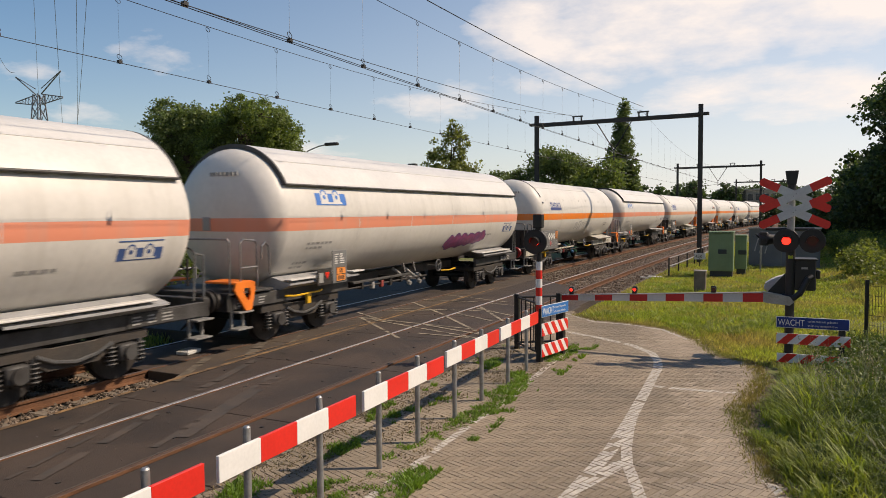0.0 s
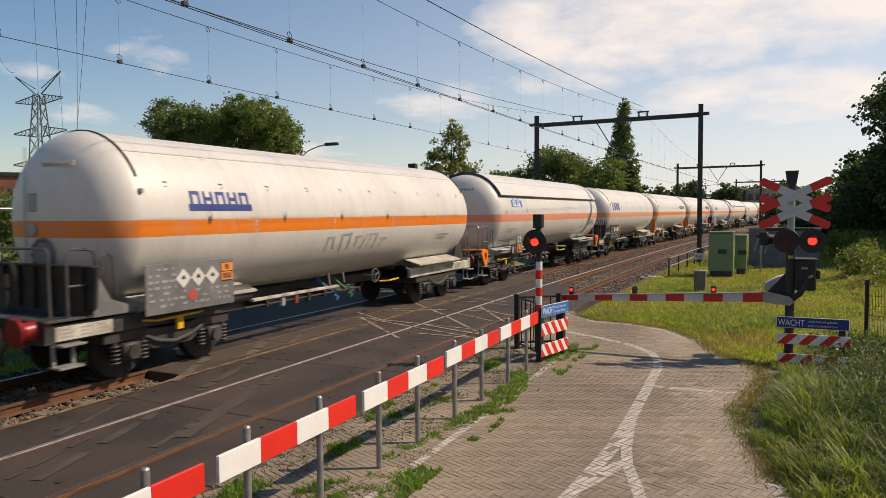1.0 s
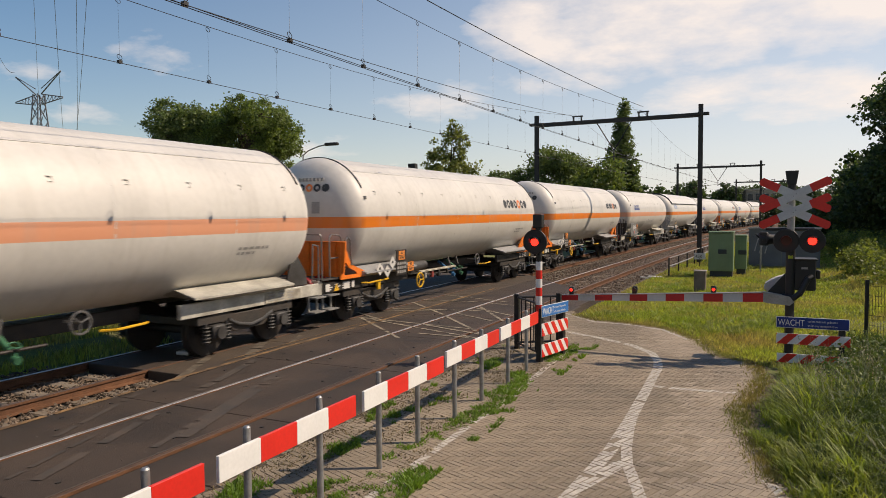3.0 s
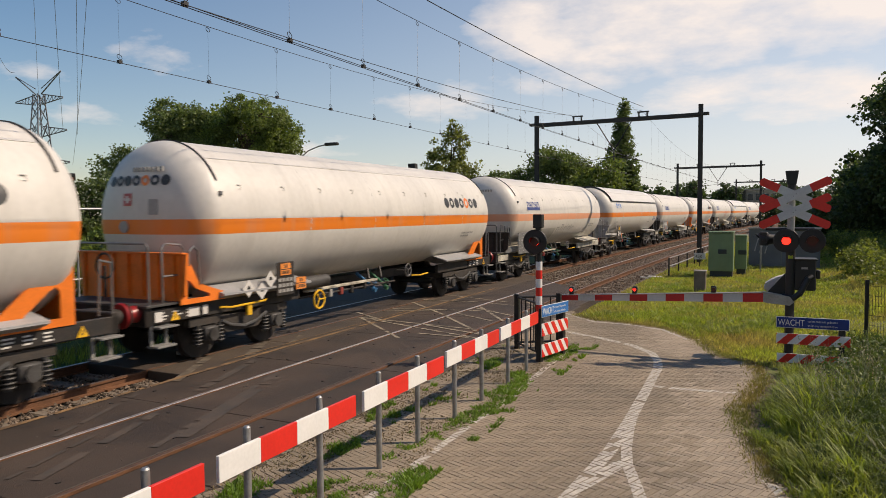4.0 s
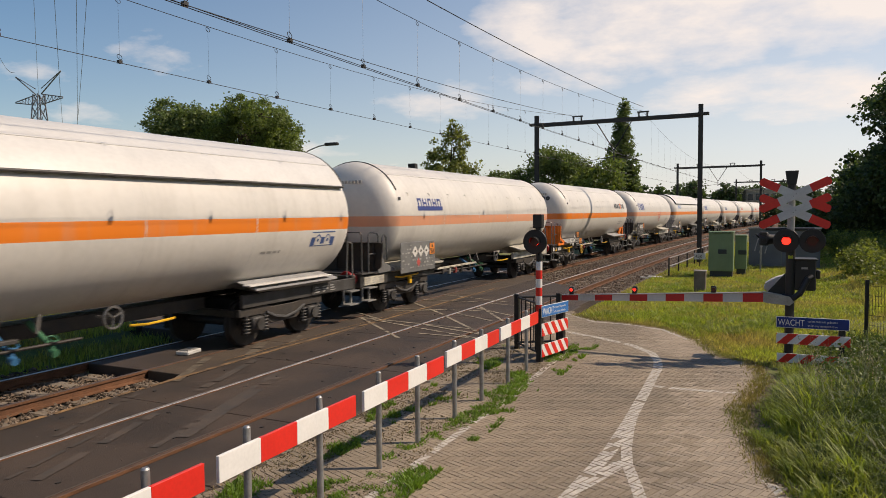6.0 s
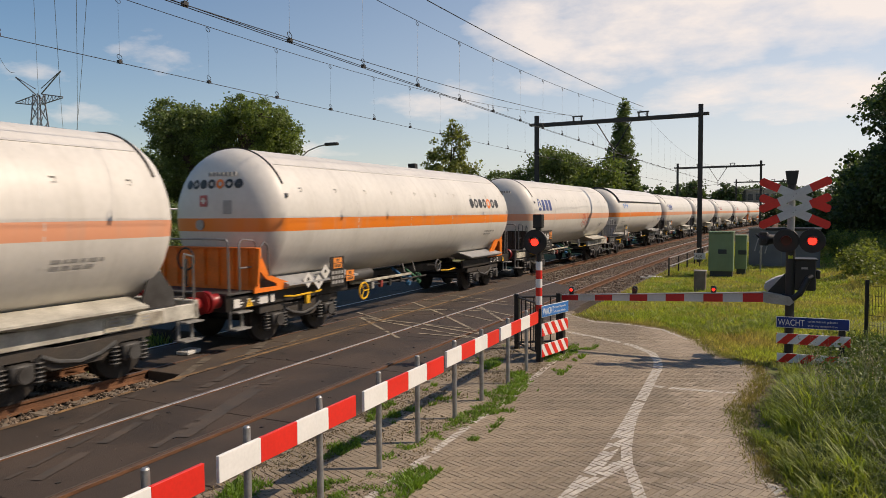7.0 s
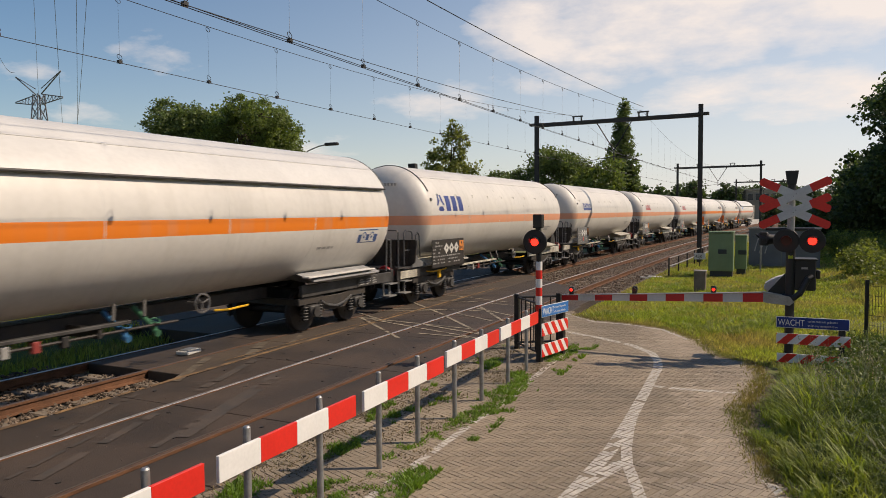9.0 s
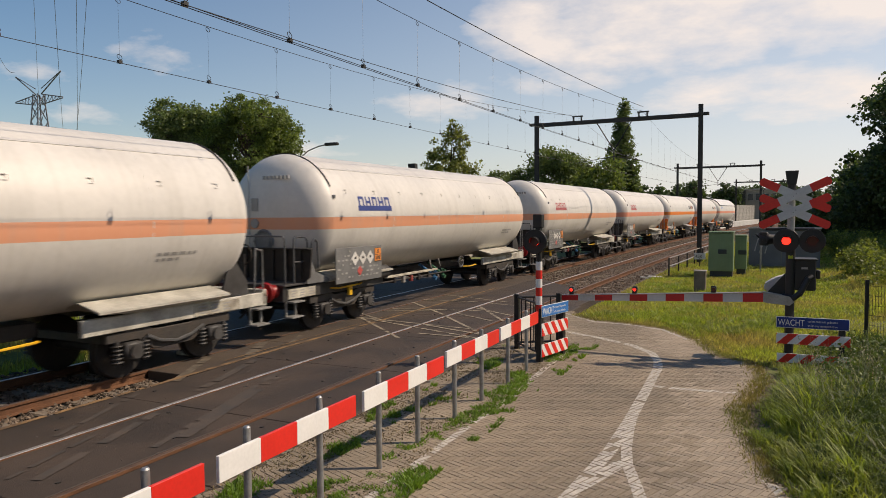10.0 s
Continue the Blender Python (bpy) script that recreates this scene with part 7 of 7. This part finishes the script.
def plant_trees():
    tree("large broad oak with dense green crown", -45.3, 45, 12.4, lobes_of(1, 19, 3.2, 4.7, 8.5, 1.35), M["leaf_hazed"], 0.18, 46000, 21, 0.35, 0.6, 0.45)
    tree("large broad tree with sunlit green crown", -38.5, 45, 12.6, lobes_of(2, 24, 4.3, 4.6, 7.9, 1.45), M["leaf"], 0.18, 52000, 22, 0.35, 0.6, 0.45)
    tree("dense roadside tree with dark crown", -52.0, 46, 9.4, lobes_of(3, 12, 3.4, 3.9, 5.4, 1.9), M["leaf_hazed"], 0.22, 20000, 23, 0.25)
    tree("dense roadside tree with dark crown", -46.5, 50, 8.5, lobes_of(13, 9, 4.2, 3.5, 4.8, 2.2), M["leaf_dark"], 0.28, 8000, 33, 0.25)
    tree("slender birch with sparse pale leaves", -22.8, 50, 10.4, [(0, 0, 5.2, 2.0, 2.0, 3.0), (0.3, 0, 7.8, 1.2, 1.2, 2.0), (-1.7, 0, 5.9, 0.9, 0.9, 2.0), (1.6, 0, 5.0, 1.0, 1.0, 1.9), (0.2, 0, 9.3, 0.5, 0.5, 1.3), (-1.9, 0, 3.8, 1.1, 1.1, 1.2), (-1.3, 0, 7.6, 0.5, 0.5, 1.3)], M["leaf_light"], 0.20, 9500, 24, 0.12, 0.2, 0.35)
    tree("distant round tree in dark green", -32.3, 90, 9.4, lobes_of(5, 8, 3.6, 2.8, 6.0, 1.9), M["leaf_hazed"], 0.30, 8000, 25, 0.25, clump=0.7)
    tree("tall dark round-crowned tree", -25.3, 90, 12.2, lobes_of(6, 13, 4.2, 4.0, 7.4, 1.9), M["leaf_hazed"], 0.30, 14000, 26, 0.3, clump=0.8)
    tree("broad green tree by the line", -20.3, 88, 9.8, lobes_of(7, 9, 4.4, 3.4, 5.8, 2.1), M["leaf"], 0.30, 13000, 27, 0.3, clump=0.8)
    r = random.Random(77)
    column = []
    for k in range(34):
        z = 3.2 + 14.0 * k / 33
        wide = float(np.interp(z, [3, 6, 9, 12, 15, 17.5], [2.2, 2.3, 1.95, 1.5, 1.0, 0.3]))
        off = float(np.interp(z, [3, 6, 9, 12, 15, 17.5], [0.5, 0.35, -0.1, -0.35, -0.2, 0.25]))
        a = k * 2.4
        q = wide * r.uniform(0.35, 0.8)
        column.append((off + q * math.cos(a), q * math.sin(a), z, 0.25 + wide * 0.38, 0.25 + wide * 0.38, 0.9 + wide * 0.45))
    tree("tall narrow columnar poplar, swept by the wind", -18.15, 96, 18.0, column, M["leaf_hazed"], 0.22, 34000, 28, 0.3, 0.4, 0.34)
    for k, (x, y, h, r) in enumerate(((-22.3, 150, 8.2, 3.6), (-17.5, 155, 7.6, 3.4), (-15.2, 148, 9.4, 4.2), (-8.6, 160, 8.8, 3.2), (-28, 140, 7.5, 4.5), (-4.0, 190, 10, 4), (2.5, 200, 11, 5))):
        tree("far-off tree beside the railway", x, y, h, lobes_of(40 + k, 7, r, h * 0.34, h * 0.6, r * 0.5), M["leaf_dark"], 0.6, 2200, 60 + k, 0.25, clump=0.9)
    tree("large dark tree with hanging branches at the meadow edge", 9.1, 42, 12.0, lobes_of(8, 13, 4.6, 4.4, 6.2, 2.2), M["leaf_dark"], 0.20, 60000, 29, 0.35, 0.3)
    tree("dark leafy tree at the meadow edge", 6.3, 45, 7.6, lobes_of(9, 10, 2.9, 3.4, 3.7, 1.7), M["leaf_dark"], 0.19, 30000, 30, 0.25, 0.3)
    tree("dark leafy tree at the meadow edge", 14.0, 38, 12.5, lobes_of(10, 12, 4.8, 4.6, 6.4, 2.4), M["leaf_dark"], 0.24, 24000, 31, 0.35)
    for k, (x, y, r, h) in enumerate(((4.6, 27.0, 1.6, 0.95), (6.6, 25.5, 1.8, 1.1), (3.9, 30.5, 1.3, 1.3), (5.8, 30.0, 1.8, 1.7), (8.4, 28, 2.0, 2.4), (4.6, 35, 1.6, 1.5), (6.8, 35, 2.0, 1.9), (9.0, 33, 2.2, 2.4), (4.0, 40, 1.5, 1.7), (5.6, 22.5, 1.3, 0.85), (7.6, 22.0, 1.5, 1.0))):
        tree("low green bramble thicket at the meadow edge", x, y, h, lobes_of(70 + k, 8, r, h * 0.42, h * 0.45, r * 0.55), M["bramble"], 0.09, 9500, 80 + k, 0.05, 0.3, 0.28, "bush", "bush")
    for k, (x, y, r, h) in enumerate(((4.6, 50, 2.2, 5.0), (3.6, 58, 2.0, 4.0), (10.5, 46, 3.5, 7.0), (7.0, 56, 3.0, 7.5), (3.4, 72, 2.4, 4.6), (2.6, 95, 3.0, 5.6))):
        tree("dark leafy tree along the meadow edge", x, y, h, lobes_of(170 + k, 9, r, h * 0.44, h * 0.48, r * 0.55), M["leaf_dark"], 0.30, 9000, 180 + k, 0.15, 0.3, 0.5)
    for k, (x, y, h, r) in enumerate(((-38.5, 30.0, 5.6, 2.4), (-41.5, 25.5, 4.2, 2.2), (-36.0, 32.5, 5.0, 2.2), (-44.5, 29.0, 5.0, 2.4))):
        tree("dark thicket tree behind the far railing", x, y, h, lobes_of(230 + k, 9, r, h * 0.46, h * 0.5, r * 0.55), M["leaf_hazed"], 0.16, 12000, 240 + k, 0.12, 0.4, 0.4)
    # hedge beyond the far track
    for k in range(9):
        y = 7 + k * 3.4
        tree("overgrown hedge bush beyond the tracks", -19.5 - 0.4 * (k % 3), y, 2.6, lobes_of(90 + k, 6, 1.9, 1.0, 1.2, 0.9), M["leaf"], 0.13, 2600, 100 + k, 0.05, 0.3, 0.3, "bush", "bush")


grow()
plant_trees()


def screen_low_sky():
    """Unseen tree rows, added beyond the meadow and behind the place to block low sky light."""
    t = tree("unseen broad tree added to screen low sky light", 25, -24, 10, lobes_of(200, 9, 4.6, 4.2, 5.2, 2.3), M["leaf_dark"], 0.45, 7000, 201, 0.3, 0.4, 0.9)
    tagged(t, group="tree row beyond the meadow")
    rng = random.Random(20)
    spots = [(26, y) for y in range(-17, 34, 7)] + [(x, -30) for x in range(-36, 24, 7)]
    for x, y in spots:
        copy_thing(t, pose(x + rng.uniform(-1, 1), y + rng.uniform(-1, 1), -0.15, 0, 0, rng.uniform(0, 360)))


screen_low_sky()


# ---- the distance ----
def far_things():
    rf = thing("railing", "tall grey tube railing beyond the tracks", "railing")
    for k in range(9):
        y = 6.0 + k * 2.0
        part("post", cyl(bmesh.new(), (-16, y, -0.1), (-16, y, 2.82), 0.03, seg=8), M["galv"], rf)
    for z in (1.0, 2.8):
        part("rail", cyl(bmesh.new(), (-16, 6, z), (-16, 22, z), 0.03, seg=8), M["galv"], rf)
    b = thing("brick_building", "low red brick building beyond the trees", "building", m=pose(-89.4, 42.35, 0, 0, 0, 53))
    part("wall", box(bmesh.new(), 0, 19.6, 0, 10, -0.4, 7.3, 0.02), M["red_brick"], b)
    part("roof", box(bmesh.new(), -0.2, 19.8, -0.2, 10.2, 7.3, 7.75, 0.02), M["mast"], b)
    for i in range(6):
        for z in (1.0, 4.2):
            wnd = part("window", box(bmesh.new(), 1.2 + i * 3.0, 2.8 + i * 3.0, -0.06, 0.02, z, z + 1.6, 0.02), M["sign_white_dim"], b)
            part("pane", box(bmesh.new(), 1.3 + i * 3.0, 2.7 + i * 3.0, -0.075, -0.055, z + 0.1, z + 1.5), M["glass"], wnd)
    h = thing("house", "low flat-roofed house with a dark chimney", "house", m=pose(-35, 62, 0))
    part("wall", box(bmesh.new(), -5, 5, 0, 8, -0.4, 5.8, 0.02), M["red_brick"], h)
    part("roof", box(bmesh.new(), -5.2, 5.2, -0.2, 8.2, 5.8, 6.1, 0.02), M["mast"], h)
    part("chimney", box(bmesh.new(), 1.55, 2.35, 0.6, 1.2, 6.1, 7.62, 0.02), M["mast"], h)
    o = thing("office_building", "long tan office block with rows of windows", "building", m=pose(-10.4, 162, 0))
    part("wall", box(bmesh.new(), 0, 6.0, 0, 8, -0.4, 6.9, 0.02), M["grey_wall"], o)
    part("wall", box(bmesh.new(), 5.6, 17, -1.0, 8, -0.4, 6.9, 0.02), M["tan_wall"], o)
    part("roof", box(bmesh.new(), -0.15, 17.2, -1.2, 8.2, 6.9, 7.15, 0.02), M["concrete"], o)
    for i in range(7):
        wnd = part("window", box(bmesh.new(), 6.0 + i * 1.5, 7.1 + i * 1.5, -1.08, -0.98, 4.6, 6.2), M["concrete"], o)
        part("pane", box(bmesh.new(), 6.08 + i * 1.5, 7.02 + i * 1.5, -1.10, -1.075, 4.7, 6.1), M["glass"], wnd)
    for i in range(3):
        wnd = part("window", box(bmesh.new(), 0.5 + i * 1.8, 1.9 + i * 1.8, -0.08, 0.02, 5.0, 6.2), M["concrete"], o)
        part("pane", box(bmesh.new(), 0.6 + i * 1.8, 1.8 + i * 1.8, -0.10, -0.075, 5.1, 6.1), M["glass"], wnd)
    # slatted wall along the far side of the line
    sw = thing("slatted_wall", "grey slatted noise wall beside the line", "wall")
    for k in range(60):
        y = 104 + k * 0.9
        x = -13.2 + shifted(0, y)
        part("slat", box(bmesh.new(), -0.05, 0.05, -0.33, 0.33, -0.3, 3.6), M["concrete"], sw, m=pose(x, y, 0, 0, 0, heading(y)))
    pl = thing("platform", "low pale station platform edge", "platform")
    for k in range(14):
        y = 100 + k * 5
        part("edge_slab", box(bmesh.new(), -0.6, 0.6, -2.48, 2.48, -0.3, 0.7, 0.03), M["concrete_pale"], pl, m=pose(-12.7 + shifted(0, y) + 0.0, y, 0, 0, 0, heading(y)))
    # street lamp
    sl = thing("street_lamp", "curved grey street lamp", "street lamp", m=pose(-33.4, 45, 0))
    part("pole", tube(cyl(bmesh.new(), (0, 0, -0.3), (0, 0, 7.2), 0.09, 0.06, 10), [(0, 0, 7.2), (0.5, 0, 7.55), (1.5, 0, 7.85), (2.2, 0, 7.95)], 0.05, 8), M["galv"], sl, smooth=True)
    part("lamp_head", box(bmesh.new(), 2.1, 3.3, -0.16, 0.16, 7.85, 8.08, 0.06), M["mast"], sl)
    # lattice pylon
    py = thing("pylon", "grey lattice power pylon", "pylon", m=pose(-158.5, 110, 0))
    bm = bmesh.new()
    lev = [(0, 3.0), (6, 2.5), (12, 2.0), (17, 1.7), (21, 1.5), (25, 1.25), (28.5, 1.0), (31.5, 0.8)]
    for (z0, w0), (z1, w1) in zip(lev, lev[1:]):
        for i in range(4):
            sx, sy = ((-1, -1), (1, -1), (1, 1), (-1, 1))[i]
            nx, ny = ((1, -1), (1, 1), (-1, 1), (-1, -1))[i]
            cyl(bm, (sx * w0, sy * w0, z0), (sx * w1, sy * w1, z1), 0.16, seg=5)
            cyl(bm, (sx * w0, sy * w0, z0), (nx * w1, ny * w1, z1), 0.09, seg=4)
            cyl(bm, (nx * w0, ny * w0, z0), (sx * w1, sy * w1, z1), 0.09, seg=4)
    part("tower", bm, M["pylon"], py)
    for z, half, rise in ((29.6, 8.6, 0.0), (22.0, 9.6, 0.0), (14.5, 10.2, 0.0)):
        bm = bmesh.new()
        for s in (-1, 1):
            cyl(bm, (s * 1.2, 0, z - 0.6), (s * half, 0, z + 0.4), 0.13, seg=5)
            cyl(bm, (s * 1.2, 0, z + 1.8), (s * half, 0, z + 0.6), 0.13, seg=5)
            for k in range(1, 6):
                x = s * (1.2 + (half - 1.2) * k / 6)
                cyl(bm, (x, 0, z - 0.6 + k / 6), (x, 0, z + 1.8 - 1.2 * k / 6), 0.08, seg=4)
                x2 = s * (1.2 + (half - 1.2) * (k - 1) / 6)
                cyl(bm, (x2, 0, z - 0.6 + (k - 1) / 6), (x, 0, z + 1.8 - 1.2 * k / 6), 0.08, seg=4)
        part("crossarm", bm, M["pylon"], py)
    bm = bmesh.new()
    for s in (-1, 1):
        cyl(bm, (s * 1.0, 0, 31.5), (s * 8.2, 0, 36.2), 0.15, seg=5)
        cyl(bm, (s * 1.0, 0, 32.8), (s * 8.2, 0, 36.3), 0.10, seg=5)
    part("earth_wire_horn", bm, M["pylon"], py)
    # conductors that lead from the pylon up over the place
    for a, b in (((-158.5, 110, 31.5), (-58.0, 40, 36.0)), ((-150.2, 110, 22.0), (-57.0, 41, 35.0)), ((-150.0, 112, 14.6), (-50.5, 41, 34.5)), ((-167.0, 110, 37.5), (-64.0, 38, 24.6)), ((-148.0, 112, 21.6), (-53.3, 41.0, 34.8))):
        pts = []
        for k in range(13):
            p = Vector(a).lerp(Vector(b), k / 12)
            p.z -= 3.0 * (1 - (2 * k / 12 - 1) ** 2)
            pts.append(p)
        wire("power_line", pts, 0.05, "thin power line leading from the pylon", "power lines")


M["pylon"] = mat("grey lattice steel", (0.14, 0.15, 0.17), 0.6, 0.3, 1, 0.1, 10, 0)
far_things()


# ---- pavers ----
def clipped(poly, quad):
    """The part of a convex outline that lies in a convex quad (both counter-clockwise)."""
    for a, b in zip(quad, quad[1:] + quad[:1]):
        src, poly = poly, []
        side = [(b[0] - a[0]) * (q[1] - a[1]) - (b[1] - a[1]) * (q[0] - a[0]) for q in src]
        for k in range(len(src)):
            n = (k + 1) % len(src)
            if side[k] >= 0:
                poly.append(src[k])
            if (side[k] >= 0) != (side[n] >= 0):
                t = side[k] / (side[k] - side[n])
                poly.append((src[k][0] + (src[n][0] - src[k][0]) * t, src[k][1] + (src[n][1] - src[k][1]) * t))
        if len(poly) < 3:
            return []
    return poly


def paint_pavers(bricks):
    """Each line covers the tops of the pavers it crosses and leaves the joints bare."""
    rng = random.Random(61)
    for k, (pts, width, worn) in enumerate(PATH_LINES):
        verts, faces = [], []
        for n, (a, b) in enumerate(zip(pts, pts[1:])):
            a, b = Vector(a), Vector(b)
            d = (b - a).normalized()
            sd = Vector((-d.y, d.x)) * (width / 2)
            a, b = a - d * (0.02 if n else 0), b + d * 0.02
            quad = [tuple(a - sd), tuple(b - sd), tuple(b + sd), tuple(a + sd)]
            mid, reach = (a + b) / 2, (b - a).length / 2 + 0.25
            for top, z, tag in bricks:
                if abs(top[0][0] - mid.x) > reach or abs(top[0][1] - mid.y) > reach or tag < worn:
                    continue
                piece = clipped(top, quad)
                if piece:
                    o = len(verts)
                    verts += [(x, y, z + 0.0016 + 0.0002 * (n % 3) + 0.0005 * (k % 3)) for x, y in piece]
                    faces.append(tuple(range(o, o + len(piece))))
        me = bpy.data.meshes.new("painted_line")
        me.from_pydata(verts, [], faces)
        me.materials.append(M["mark"])
        new("painted_line", me).parent = PAINT


def lay_pavers():
    rng = random.Random(17)
    w, c, s = 0.070, math.cos(radians(-21)), math.sin(radians(-21))
    near, rest_v, rest_f, pale, tops = [], [], [], [], []

    def shape(L, W):
        e = 0.003
        lo = [(0, 0), (L, 0), (L, W), (0, W)]
        hi = [(e, e), (L - e, e), (L - e, W - e), (e, W - e)]
        return [(x, y, -0.03) for x, y in lo] + [(x, y, -0.004) for x, y in lo] + [(x, y, 0.0) for x, y in hi]
    quads = [(8, 9, 10, 11)] + [(i, (i + 1) % 4, 4 + (i + 1) % 4, 4 + i) for i in range(4)] + [(4 + i, 4 + (i + 1) % 4, 8 + (i + 1) % 4, 8 + i) for i in range(4)]
    g = 0.0065

    def sandy_at(cx, cy):
        return cx + 0.95 - 0.035 * (cy - 9) + 0.5 * noise.noise((cx * 0.8, cy * 0.8, 3)) + rng.uniform(-0.35, 0.35) > (0 if cy < 13 else -1.2 - 0.25 * (cy - 13))

    kinds = {"h": shape(3 * w - g, w - g), "v": shape(w - g, 3 * w - g)}
    for i in range(-200, 280):
        for j in range(-80, 330):
            m = (i - j) % 6
            if m not in (0, 5):
                continue
            k = "h" if m == 0 else "v"
            x, y = -3.0 + (i * c - j * s) * w, 3.0 + (i * s + j * c) * w
            cx, cy = x + 1.5 * (w * c if k == "h" else -w * s), y + 1.5 * (w * s if k == "h" else w * c)
            if not (4.3 < cy < 18) or not inside(cx, cy, PATH):
                continue
            dz = rng.uniform(-0.0015, 0.0012)
            tops.append(([(x + a * c - b * s, y + a * s + b * c) for a, b, z in kinds[k][8:]], dz, rng.random()))
            if cy < 6.75 and -2.3 < cx < -0.3 and len(near) < 300:
                near.append((k, x, y, dz, cx, cy))
            else:
                o = len(rest_v)
                tx, ty = rng.uniform(-0.003, 0.003), rng.uniform(-0.003, 0.003)
                for a, b, z in kinds[k]:
                    rest_v.append((x + a * c - b * s, y + a * s + b * c, z + dz + tx * a + ty * b))
                rest_f += [tuple(o + q for q in f) for f in quads]
                pale += [1 if sandy_at(cx, cy) else 0] * len(quads)
    me = bpy.data.meshes.new("pavers")
    me.from_pydata(rest_v, [], rest_f)
    me.materials.append(M["brick"])
    me.materials.append(M["brick_pale"])
    me.polygons.foreach_set("material_index", pale)
    ob = new("pavers", me)
    ob.parent = PAVEMENT
    tagged(ob, kind="stuff")
    data = {}
    for k in kinds:
        for tone in ("brick", "brick_pale"):
            me = data[k, tone] = bpy.data.meshes.new("paver")
            me.from_pydata(kinds[k], [], quads)
            me.materials.append(M[tone])
    for k, x, y, dz, cx, cy in near:
        o = new("paver", data[k, "brick_pale" if sandy_at(cx, cy) else "brick"])
        o.parent, o.matrix_basis = PAVEMENT, pose(x, y, dz, rng.uniform(-0.15, 0.15), rng.uniform(-0.15, 0.15), -21)
    paint_pavers(tops)


lay_pavers()


def motions():
    """The train runs along the far track towards the camera at a steady pace."""
    times = [i * 0.5 for i in range(21)]
    for ob, s in WAGONS:
        rows = []
        for t in times:
            y = s - SPEED * t
            mid = y + 6.5
            rows.append((t, pose(FAR_TRACK + bend(mid) - KAPPA * max(mid, 0) * 6.5, y, 0, 0, 0, heading(mid))))
        walk(ob, rows)
        for w in ob.children_recursive:
            if w.name.startswith("wheelset"):
                y, z = w.location.y, w.location.z
                walk(w, [(k / 30, pose(0, y, z, math.degrees(SPEED * k / 30 / 0.455) % 360)) for k in range(301)])
    # blinds added to stand for the lamps going out: up while a lamp shows, down between flashes
    for blind, top, first, span in BLINDS:
        rows, k, t0 = [], 0, first
        up, down = pose(0, -0.012, top, -84), pose(0, -0.012, top, 0)
        shown = first <= 0
        rows.append((0, up if shown else down))
        while t0 < 10.0:
            for t, a, b in ((t0, down, up), (t0 + span, up, down)):
                if 0.05 < t < 9.95:
                    rows += [(t - 0.017, a), (t + 0.017, b)]
            t0 += 0.66
        last = rows[-1][1]
        rows.append((10, last))
        walk(blind, rows)


motions()
